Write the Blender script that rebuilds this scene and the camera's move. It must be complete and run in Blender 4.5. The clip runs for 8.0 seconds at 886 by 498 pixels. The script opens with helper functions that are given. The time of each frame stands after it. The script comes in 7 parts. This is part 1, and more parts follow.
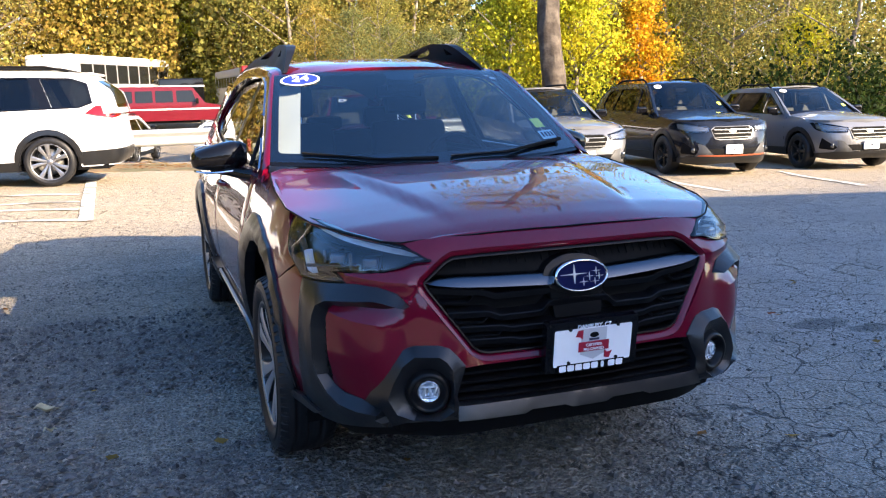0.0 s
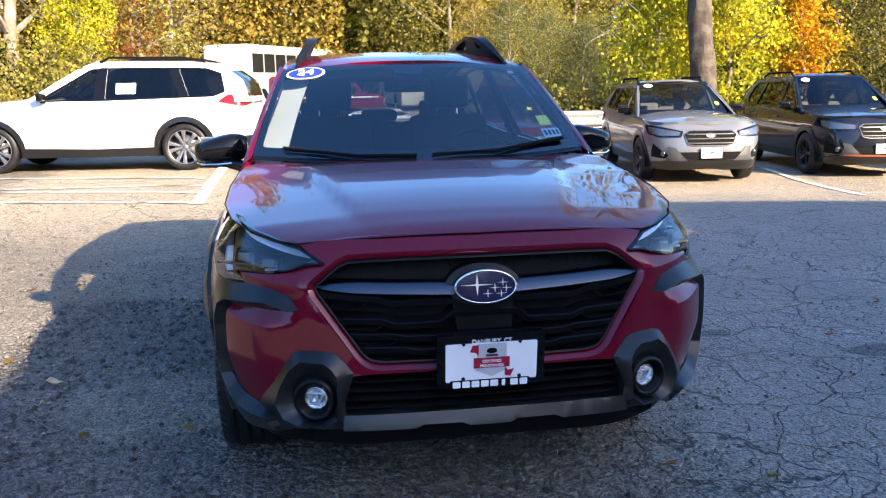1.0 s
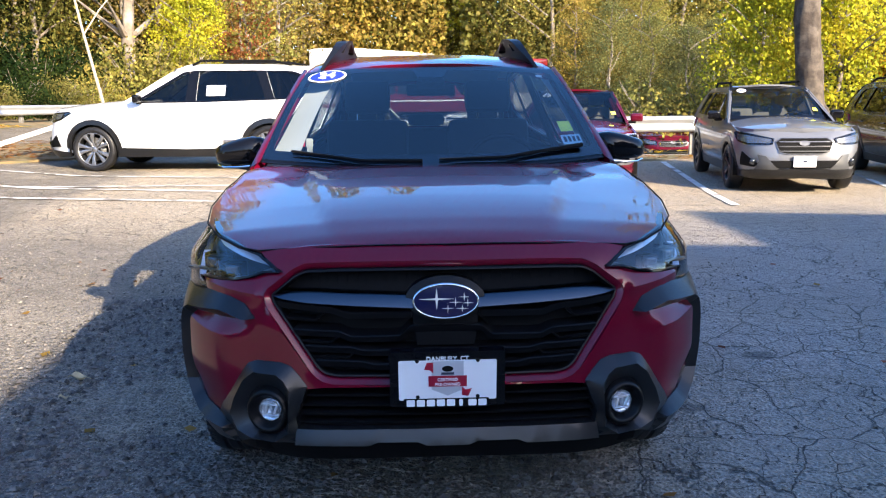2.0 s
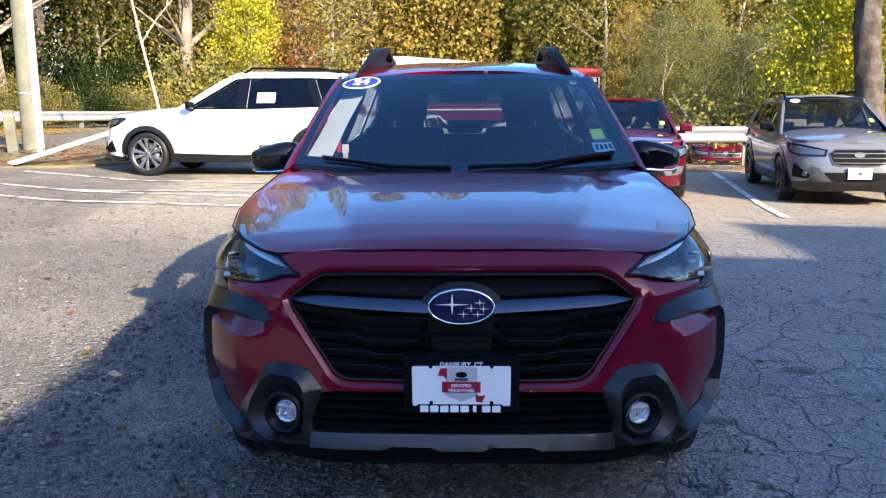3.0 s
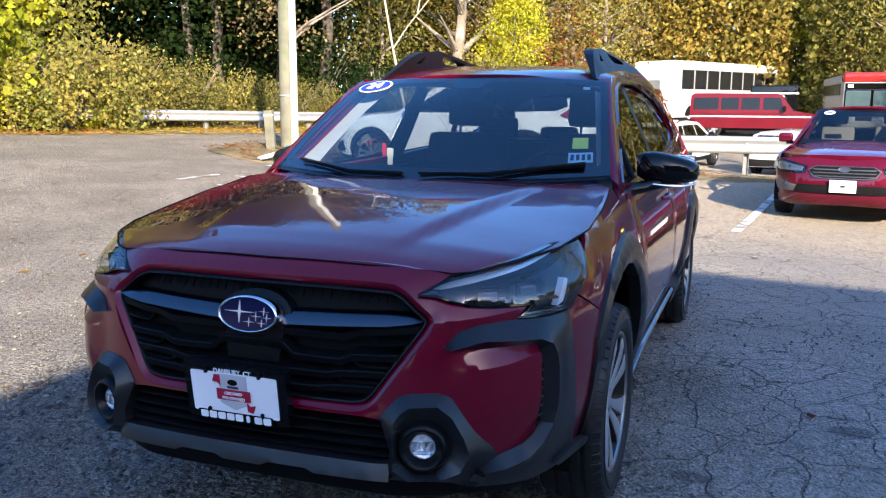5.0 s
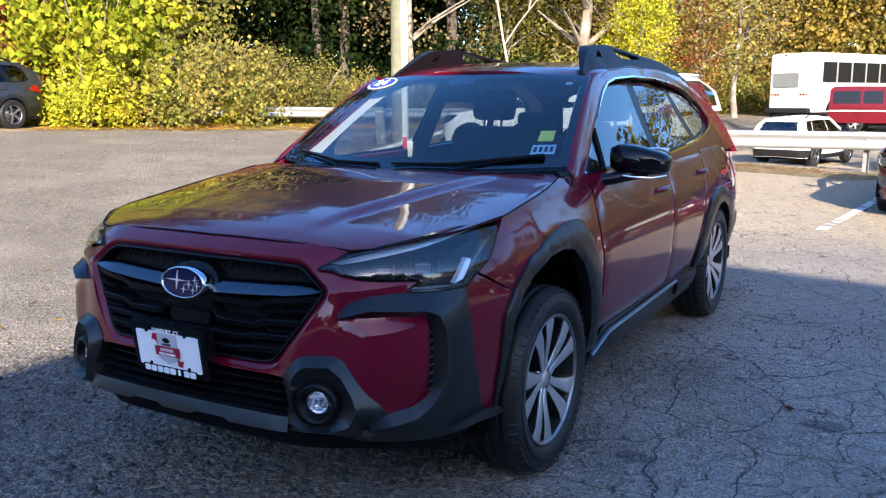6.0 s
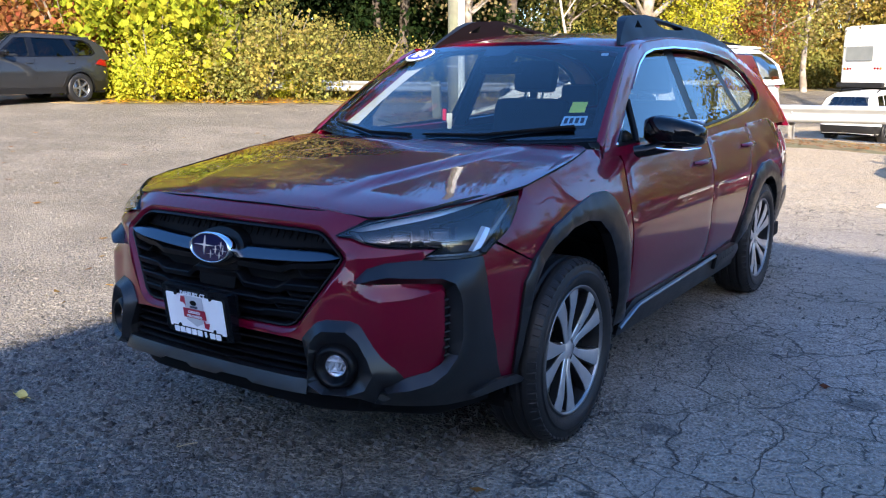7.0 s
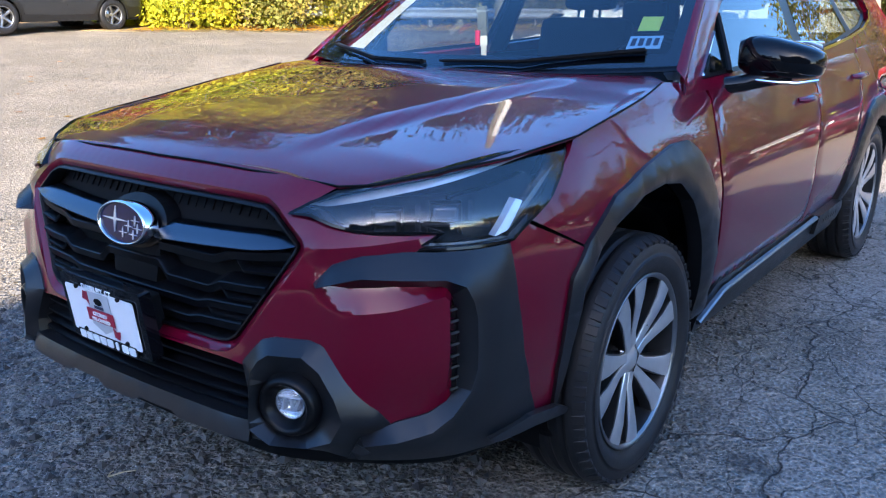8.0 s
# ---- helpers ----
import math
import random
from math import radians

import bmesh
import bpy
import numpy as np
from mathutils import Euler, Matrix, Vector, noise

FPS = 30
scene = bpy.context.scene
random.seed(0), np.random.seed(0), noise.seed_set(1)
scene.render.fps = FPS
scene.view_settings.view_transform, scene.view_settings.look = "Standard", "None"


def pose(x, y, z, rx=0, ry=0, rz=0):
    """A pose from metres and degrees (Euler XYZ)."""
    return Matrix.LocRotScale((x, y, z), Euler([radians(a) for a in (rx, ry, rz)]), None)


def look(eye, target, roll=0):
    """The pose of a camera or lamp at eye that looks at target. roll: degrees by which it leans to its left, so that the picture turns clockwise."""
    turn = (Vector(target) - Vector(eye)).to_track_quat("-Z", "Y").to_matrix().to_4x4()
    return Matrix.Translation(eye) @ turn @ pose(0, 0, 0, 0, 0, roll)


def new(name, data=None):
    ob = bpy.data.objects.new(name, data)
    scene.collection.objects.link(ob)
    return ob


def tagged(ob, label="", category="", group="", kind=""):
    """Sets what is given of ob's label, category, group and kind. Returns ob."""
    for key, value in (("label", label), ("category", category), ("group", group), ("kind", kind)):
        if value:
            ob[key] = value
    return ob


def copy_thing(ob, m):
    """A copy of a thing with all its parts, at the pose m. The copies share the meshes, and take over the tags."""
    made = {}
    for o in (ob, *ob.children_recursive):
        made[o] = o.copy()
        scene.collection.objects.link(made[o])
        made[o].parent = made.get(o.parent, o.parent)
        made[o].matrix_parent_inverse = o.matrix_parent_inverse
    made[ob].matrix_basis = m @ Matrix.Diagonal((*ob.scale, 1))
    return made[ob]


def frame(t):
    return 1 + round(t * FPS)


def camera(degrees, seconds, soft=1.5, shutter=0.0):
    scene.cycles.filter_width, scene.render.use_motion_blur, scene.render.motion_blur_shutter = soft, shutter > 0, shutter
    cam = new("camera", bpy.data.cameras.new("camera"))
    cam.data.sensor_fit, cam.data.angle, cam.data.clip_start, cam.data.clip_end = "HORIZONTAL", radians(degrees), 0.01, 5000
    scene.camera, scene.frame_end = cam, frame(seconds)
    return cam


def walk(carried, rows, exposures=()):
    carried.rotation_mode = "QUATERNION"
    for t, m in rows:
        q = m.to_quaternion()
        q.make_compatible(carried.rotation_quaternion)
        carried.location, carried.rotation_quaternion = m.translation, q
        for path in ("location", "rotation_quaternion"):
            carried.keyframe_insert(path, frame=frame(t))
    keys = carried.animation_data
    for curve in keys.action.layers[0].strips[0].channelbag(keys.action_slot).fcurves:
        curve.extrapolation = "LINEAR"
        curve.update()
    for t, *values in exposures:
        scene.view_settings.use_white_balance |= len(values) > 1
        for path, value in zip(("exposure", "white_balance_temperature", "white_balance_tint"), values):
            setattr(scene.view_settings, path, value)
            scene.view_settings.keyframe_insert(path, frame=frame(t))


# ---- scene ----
cam = camera(54.7, 8.0, soft=1.2)
PATH = [
    (0, (-1.324, -3.374, 1.433), (-0.658, -1.525, 1.066), -1.4),
    (0.5, (-0.891, -3.388, 1.406), (-0.406, -1.484, 1.03), -1.3),
    (1, (-0.505, -3.458, 1.44), (-0.207, -1.517, 1.058), -1.0),
    (1.5, (-0.243, -3.393, 1.439), (-0.091, -1.435, 1.059), -0.7),
    (2.8, (0.019, -3.375, 1.427), (-0.014, -1.407, 1.074), -0.6),
    (3, (0.019, -3.376, 1.425), (-0.039, -1.407, 1.075), -0.4),
    (3.5, (0.162, -3.414, 1.426), (-0.002, -1.451, 1.082), -0.4),
    (4, (0.452, -3.269, 1.427), (0.136, -1.325, 1.084), -0.2),
    (4.5, (0.84, -3.103, 1.433), (0.338, -1.197, 1.09), 0.1),
    (4.7, (1.053, -3.053, 1.425), (0.469, -1.171, 1.084), 0.2),
    (5.8, (1.936, -2.896, 1.42), (0.999, -1.162, 1.078), -0.2),
    (6, (2.078, -2.931, 1.419), (1.097, -1.223, 1.072), -0.2),
    (6.5, (2.193, -2.965, 1.412), (1.144, -1.301, 1.049), -0.2),
    (7, (2.208, -2.89, 1.403), (1.114, -1.265, 1.0), -0.2),
    (7.5, (2.026, -2.552, 1.363), (0.897, -0.969, 0.896), -0.3),
    (8, (1.777, -2.094, 1.329), (0.613, -0.566, 0.773), -0.4),
]
walk(cam, [(t, look(eye, target, roll)) for t, eye, target, roll in PATH], [(0.0, 2.3, 8000, 12.0), (1.5, 2.18, 7650, 11.0), (3.0, 2.0, 7000, 10.5), (6.8, 2.05, 7000, 10.5), (8.0, 2.52, 7000, 10.5)])

# ---- light ----
SUN_WAY = Vector((-1.27, 1.70, -1.0)).normalized()
world = bpy.data.worlds.new("sky")
scene.world = world
world.use_nodes = True
wn, wl = world.node_tree.nodes, world.node_tree.links
sky = wn.new("ShaderNodeTexSky")
sky.sky_type, sky.sun_disc = "NISHITA", False
sky.dust_density, sky.ozone_density, sky.air_density = 0.9, 3.2, 0.78
sky.sun_elevation = math.asin(-SUN_WAY.z)
sky.sun_rotation = math.atan2(-SUN_WAY.x, -SUN_WAY.y)
tint = wn.new("ShaderNodeHueSaturation")
tint.inputs["Hue"].default_value, tint.inputs["Saturation"].default_value, tint.inputs["Value"].default_value = 0.505, 1.24, 1.18
wl.new(sky.outputs[0], tint.inputs["Color"])
wl.new(tint.outputs[0], wn["Background"].inputs[0])
wn["Background"].inputs[1].default_value = 0.15
sun = new("sun", bpy.data.lights.new("sun", "SUN"))
sun.data.energy, sun.data.angle, sun.data.color = 4.2, radians(0.55), (1.0, 0.90, 0.75)
sun.matrix_world = look((0, 0, 30), Vector((0, 0, 30)) + SUN_WAY)


# ---- materials ----
def mat(name, base, rough=0.5, metal=0.0, var=0.0, scale=8.0, bump=0.0, bscale=60.0, coat=0.0, second=None, mix_at=(0.45, 0.6), flake=0.0, obj_var=0.0, island=0.0, spec=0.5, rvar=0.0):
    """A surface with noise at two sizes: hue shift, patches of a second colour, roughness drift and relief."""
    m = bpy.data.materials.new(name)
    m.use_nodes = True
    n, l = m.node_tree.nodes, m.node_tree.links
    b = n["Principled BSDF"]
    b.inputs["Roughness"].default_value, b.inputs["Metallic"].default_value = rough, metal
    b.inputs["Coat Weight"].default_value, b.inputs["Coat Roughness"].default_value, b.inputs["Coat IOR"].default_value = coat, 0.015, 1.42
    b.inputs["Specular IOR Level"].default_value = spec
    b.inputs["Base Color"].default_value = (*base, 1)
    co = n.new("ShaderNodeTexCoord").outputs["Object"]

    def noise_at(sc, detail=6.0):
        t = n.new("ShaderNodeTexNoise")
        t.inputs["Scale"].default_value, t.inputs["Detail"].default_value = sc, detail
        l.new(co, t.inputs["Vector"])
        return t.outputs["Fac"]

    col = None
    if second:
        r = n.new("ShaderNodeMapRange")
        r.inputs["From Min"].default_value, r.inputs["From Max"].default_value = mix_at
        l.new(noise_at(scale * 0.35), r.inputs["Value"])
        mx = n.new("ShaderNodeMix")
        mx.data_type = "RGBA"
        mx.inputs[6].default_value, mx.inputs[7].default_value = (*base, 1), (*second, 1)
        l.new(r.outputs[0], mx.inputs[0])
        col = mx.outputs[2]
    if var or obj_var or island:
        hsv = n.new("ShaderNodeHueSaturation")
        hsv.inputs["Color"].default_value = (*base, 1)
        if col:
            l.new(col, hsv.inputs["Color"])
        val = None
        for src, amount in ((noise_at(scale) if var else None, var * 2), (n.new("ShaderNodeObjectInfo").outputs["Random"] if obj_var else None, obj_var), (n.new("ShaderNodeNewGeometry").outputs["Random Per Island"] if island else None, island)):
            if src is None:
                continue
            r = n.new("ShaderNodeMapRange")
            r.inputs["To Min"].default_value, r.inputs["To Max"].default_value = -amount, amount
            l.new(src, r.inputs["Value"])
            if val:
                a = n.new("ShaderNodeMath")
                l.new(val, a.inputs[0]), l.new(r.outputs[0], a.inputs[1])
                val = a.outputs[0]
            else:
                val = r.outputs[0]
        a = n.new("ShaderNodeMath")
        a.inputs[0].default_value = 1.0
        l.new(val, a.inputs[1])
        l.new(a.outputs[0], hsv.inputs["Value"])
        if island:
            h = n.new("ShaderNodeMapRange")
            h.inputs["To Min"].default_value, h.inputs["To Max"].default_value = 0.5 - 0.05 * island, 0.5 + 0.05 * island
            g2 = n.new("ShaderNodeMath")
            g2.operation = "FRACT"
            g3 = n.new("ShaderNodeMath")
            g3.operation, g3.inputs[1].default_value = "MULTIPLY", 7.31
            l.new(n.new("ShaderNodeNewGeometry").outputs["Random Per Island"], g3.inputs[0])
            l.new(g3.outputs[0], g2.inputs[0]), l.new(g2.outputs[0], h.inputs["Value"]), l.new(h.outputs[0], hsv.inputs["Hue"])
        col = hsv.outputs[0]
    if col:
        l.new(col, b.inputs["Base Color"])
    if rvar:
        r = n.new("ShaderNodeMapRange")
        r.inputs["To Min"].default_value, r.inputs["To Max"].default_value = max(0.02, rough - rvar), rough + rvar
        l.new(noise_at(scale * 0.7), r.inputs["Value"]), l.new(r.outputs[0], b.inputs["Roughness"])
    if bump:
        bp = n.new("ShaderNodeBump")
        bp.inputs["Strength"].default_value, bp.inputs["Distance"].default_value = bump, 0.01
        l.new(noise_at(bscale), bp.inputs["Height"]), l.new(bp.outputs[0], b.inputs["Normal"])
    return m


def paint(name, base, metal=0.35, rough=0.32):
    return mat(name, base, rough, metal, var=0.03, scale=2.5, coat=1.0, rvar=0.03, spec=0.06)


def glass(name, tint, rough=0.0, gloss=0.12):
    """A thin pane: mostly clear with its tint, gloss by Fresnel."""
    m = bpy.data.materials.new(name)
    m.use_nodes = True
    n, l = m.node_tree.nodes, m.node_tree.links
    n.remove(n["Principled BSDF"])
    t, g, mx, lw = (n.new("ShaderNode" + k) for k in ("BsdfTransparent", "BsdfGlossy", "MixShader", "LayerWeight"))
    t.inputs[0].default_value, g.inputs["Roughness"].default_value = (*tint, 1), rough
    p, a = n.new("ShaderNodeMath"), n.new("ShaderNodeMath")
    p.operation, p.inputs[1].default_value = "POWER", 5.0
    a.operation, a.inputs[1].default_value, a.inputs[2].default_value = "MULTIPLY_ADD", 0.9 - gloss, gloss
    lw.inputs["Blend"].default_value = 0.5
    l.new(lw.outputs["Facing"], p.inputs[0]), l.new(p.outputs[0], a.inputs[0]), l.new(a.outputs[0], mx.inputs[0])
    l.new(t.outputs[0], mx.inputs[1]), l.new(g.outputs[0], mx.inputs[2])
    l.new(mx.outputs[0], n["Material Output"].inputs[0])
    return m


RED = paint("crimson metallic paint", (0.116, 0.0010, 0.0128), 0.17, 0.34)
CLAD = mat("black textured plastic", (0.0075, 0.0080, 0.0095), 0.32, var=0.15, scale=14, bump=0.06, bscale=900, rvar=0.05, spec=0.44)
GLOSSBLACK = mat("gloss black plastic", (0.004, 0.004, 0.005), 0.12, coat=0.5, var=0.1, scale=5, spec=0.1)
SATINBLACK = mat("satin black grille plastic", (0.0035, 0.0037, 0.0045), 0.34, var=0.1, scale=10, spec=0.17)
EMBLEMSILVER = mat("bright emblem metal", (0.72, 0.71, 0.66), 0.3, 0.35)
WINGMETAL = mat("dark satin metal", (0.095, 0.105, 0.12), 0.24, 1.0, var=0.05, scale=6)
FOGSILVER = mat("bright fog lamp glass", (0.62, 0.64, 0.68), 0.16, 0.85, var=0.3, scale=60, bump=0.4, bscale=90)
# pale bluish base holds sky reflection besides the guide's own tone
STRIPCLEAR = mat("clear light guide, sky sheen in its colour", (0.66, 0.70, 0.76), 0.16, 0.35, var=0.1, scale=30)
FOGCLEAR = mat("clear fog lamp prisms", (0.70, 0.72, 0.75), 0.12, 0.6, var=0.2, scale=50)
PROJECTOR = mat("projector lens glass", (0.035, 0.04, 0.05), 0.05, coat=1.0, var=0.2, scale=20)
LAMPCHROME = mat("shaded lamp chrome", (0.07, 0.077, 0.088), 0.16, 0.85, var=0.15, scale=40, bump=0.3, bscale=50)
SATIN = mat("satin grey plastic", (0.014, 0.015, 0.018), 0.32, var=0.1, scale=10, rvar=0.05)
DARK = mat("matt black lining", (0.0025, 0.0025, 0.003), 0.8, var=0.2, scale=6, spec=0.15)
CABIN = mat("charcoal cabin trim", (0.008, 0.008, 0.010), 0.7, spec=0.2, var=0.2, scale=12, bump=0.05, bscale=300)
CABINLIGHT = mat("pale grey pillar trim", (0.40, 0.42, 0.41), 0.7, var=0.05, scale=9)
CHROME = mat("bright chrome", (0.78, 0.79, 0.80), 0.08, 1.0, var=0.03, scale=20)
ALLOY = mat("machined alloy", (0.60, 0.60, 0.61), 0.30, 0.8, var=0.06, scale=30, rvar=0.06)
ALLOYDARK = mat("dark grey wheel enamel", (0.015, 0.016, 0.018), 0.3, 0.3, var=0.1, scale=20)
RUBBER = mat("tyre rubber", (0.012, 0.012, 0.0135), 0.46, var=0.25, scale=18, bump=0.08, bscale=240, rvar=0.1, spec=0.28)
RIMLIP = mat("rim edge metal", (0.24, 0.24, 0.25), 0.35, 1.0, var=0.1, scale=30)
PARKALLOY = mat("dull alloy of parked cars", (0.30, 0.30, 0.31), 0.34, 0.9, var=0.08, scale=30, rvar=0.06)
RAILBLACK = mat("matt black rail plastic", (0.006, 0.0063, 0.0075), 0.48, var=0.15, scale=10, spec=0.25)
WHITEPLASTIC = mat("white plastic", (0.72, 0.73, 0.75), 0.4, var=0.03)
LENS = glass("clear lamp lens", (0.93, 0.95, 0.97), gloss=0.06)
HEADLENS = glass("clear headlamp lens", (0.92, 0.94, 0.96), gloss=0.105)
SCREEN = glass("windscreen glass", (0.54, 0.62, 0.68), gloss=0.13)
SIDEGLASS = glass("tinted side glass", (0.40, 0.45, 0.46))
PARKGLASS = glass("tinted glass of parked cars", (0.10, 0.105, 0.105), gloss=0.04)
PARKSCREEN = glass("windscreen of parked cars", (0.42, 0.47, 0.48), gloss=0.06)
PARKLAMP = mat("parked car lamp chrome", (0.15, 0.152, 0.16), 0.22, 0.6, var=0.35, scale=35, bump=0.5, bscale=40)
REARGLASS = glass("privacy glass", (0.34, 0.37, 0.37))
LAMPRED = mat("red lamp lens", (0.20, 0.003, 0.004), 0.15, coat=0.4, var=0.1)
LAMPAMBER = mat("amber lamp lens", (0.6, 0.16, 0.01), 0.1, coat=0.8, var=0.1)
REFLECTOR = mat("lamp reflector", (0.80, 0.82, 0.85), 0.18, 0.55, var=0.1, scale=40, bump=0.3, bscale=60)
BLUE = mat("emblem blue enamel", (0.0045, 0.007, 0.042), 0.2, coat=0.25, spec=0.2)
STICKERBLUE = mat("sticker blue", (0.01, 0.03, 0.32), 0.5)
STICKERWHITE = mat("sticker white", (0.75, 0.76, 0.78), 0.5, var=0.03)
STICKERGREEN = mat("sticker lime", (0.85, 0.95, 0.12), 0.5)
STICKERTEAL = mat("sticker pale blue", (0.45, 0.72, 0.85), 0.5)
PLATERED = mat("plate crimson", (0.33, 0.008, 0.03), 0.4)
PLATEGREY = mat("plate grey", (0.42, 0.44, 0.47), 0.4)
SEATCLOTH = mat("slate seat cloth", (0.014, 0.0145, 0.018), 0.85, var=0.2, scale=30, bump=0.1, bscale=400)


# ---- mesh helpers ----
from mathutils.geometry import delaunay_2d_cdt


def mesh_of(name, verts, faces, material, smooth=True, sharp=None):
    me = bpy.data.meshes.new(name)
    me.from_pydata([tuple(map(float, v)) for v in verts], [], faces)
    me.materials.append(material)
    if smooth:
        me.polygons.foreach_set("use_smooth", [True] * len(me.polygons))
    me.update()
    if sharp:
        me.set_sharp_from_angle(angle=radians(sharp))
    return me


def part(name, data, material=None, parent=None, label="", smooth=False):
    """Links a mesh, or a bmesh, as one object under a thing or part."""
    if isinstance(data, bmesh.types.BMesh):
        me = bpy.data.meshes.new(name)
        bmesh.ops.recalc_face_normals(data, faces=data.faces)
        data.to_mesh(me)
        data.free()
        me.materials.append(material)
        if smooth:
            me.polygons.foreach_set("use_smooth", [True] * len(me.polygons))
            me.set_sharp_from_angle(angle=radians(38))
        data = me
    ob = new(name, data)
    if parent:
        ob.parent = parent
    if label:
        ob["label"] = label
    return ob


def thing(name, label, category, m=None, group="", kind=""):
    ob = new(name)
    ob.empty_display_size = 0.2
    if m is not None:
        ob.matrix_world = m
    return tagged(ob, label, category, group, kind)


def box(bm, x0, x1, y0, y1, z0, z1, bevel=0.0, m=None, seg=2):
    made = bmesh.ops.create_cube(bm, size=1.0, matrix=(m or Matrix()) @ Matrix.Translation(((x0 + x1) / 2, (y0 + y1) / 2, (z0 + z1) / 2)) @ Matrix.Diagonal((x1 - x0, y1 - y0, z1 - z0, 1)))
    if bevel:
        edges = {e for v in made["verts"] for e in v.link_edges}
        bmesh.ops.bevel(bm, geom=list(edges), offset=bevel, segments=seg, affect="EDGES", profile=0.6)
    return bm


def cyl(bm, r0, r1, a, b, seg=16, caps=True):
    """A tapered rod from a to b."""
    a, b = Vector(a), Vector(b)
    turn = (b - a).to_track_quat("Z", "Y").to_matrix().to_4x4()
    bmesh.ops.create_cone(bm, cap_ends=caps, segments=seg, radius1=r0, radius2=r1, depth=(b - a).length, matrix=Matrix.Translation((a + b) / 2) @ turn)
    return bm


def lathe(profile, seg=48, axis="X"):
    """Turns (radius, run) pairs round an axis through the origin: verts and faces."""
    verts, faces, n = [], [], len(profile)
    for i in range(seg):
        a = 2 * math.pi * i / seg
        for r, h in profile:
            p = (h, r * math.cos(a), r * math.sin(a))
            verts.append(p if axis == "X" else (p[1], p[0], p[2]) if axis == "Y" else (p[1], p[2], p[0]))
    for i in range(seg):
        for k in range(n - 1):
            a, b = i * n + k, (i + 1) % seg * n + k
            faces.append((a, a + 1, b + 1, b))
    return verts, faces


def tube(bm, pts, r, seg=8):
    """A round bar through points."""
    pts = [Vector(p) for p in pts]
    rings, q, last = [], None, None
    for i, p in enumerate(pts):
        t = (pts[min(i + 1, len(pts) - 1)] - pts[max(i - 1, 0)]).normalized()
        q = t.to_track_quat("Z", "Y") if q is None else last.rotation_difference(t) @ q
        last = t
        rr = r[i] if isinstance(r, (list, tuple)) else r
        rings.append([bm.verts.new(p + q @ Vector((rr * math.cos(a), rr * math.sin(a), 0))) for a in (2 * math.pi * k / seg for k in range(seg))])
    for a, b in zip(rings, rings[1:]):
        for k in range(seg):
            bm.faces.new((a[k], a[(k + 1) % seg], b[(k + 1) % seg], b[k]))
    bm.faces.new(rings[0][::-1]), bm.faces.new(rings[-1])
    return bm


def resample(outline, res):
    out = []
    for a, b in zip(outline, outline[1:] + outline[:1]):
        n = max(1, int(math.dist(a, b) / res + 0.5))
        out += [(a[0] + (b[0] - a[0]) * k / n, a[1] + (b[1] - a[1]) * k / n) for k in range(n)]
    return out


def rounded(outline, r, n=4):
    """The outline with its corners cut round."""
    out, k = [], len(outline)
    for i in range(k):
        a, b, c = Vector(outline[i - 1]), Vector(outline[i]), Vector(outline[(i + 1) % k])
        ra = min(r, (a - b).length * 0.45, (c - b).length * 0.45)
        p, q = b + (a - b).normalized() * ra, b + (c - b).normalized() * ra
        for t in range(n + 1):
            u = t / n
            out.append(tuple(p * (1 - u) ** 2 + b * 2 * u * (1 - u) + q * u * u))
    return out


def grown(outline, d):
    """The outline moved outwards by d."""
    k = len(outline)
    turn = math.copysign(1, sum(outline[i - 1][0] * outline[i][1] - outline[i][0] * outline[i - 1][1] for i in range(k)))
    out = []
    for i in range(k):
        a, b, c = Vector(outline[i - 1]), Vector(outline[i]), Vector(outline[(i + 1) % k])
        u, v = (b - a).normalized(), (c - b).normalized()
        n = Vector((u.y + v.y, -u.x - v.x)) * turn
        n.normalize()
        out.append(tuple(b + n * d / max(.5, n.dot(Vector((u.y, -u.x)) * turn))))
    return out


def loop_loft(loops):
    """Quads between closed loops of like length: verts and faces."""
    n = len(loops[0])
    faces = [(i * n + k, i * n + (k + 1) % n, (i + 1) * n + (k + 1) % n, (i + 1) * n + k) for i in range(len(loops) - 1) for k in range(n)]
    return [p for lp in loops for p in lp], faces


def within(loop, p):
    """Whether a point lies inside a closed outline."""
    hit = False
    for (ax_, ay), (bx, by) in zip(loop, list(loop[1:]) + [loop[0]]):
        if (ay > p[1]) != (by > p[1]) and p[0] < (bx - ax_) * (p[1] - ay) / (by - ay) + ax_:
            hit = not hit
    return hit


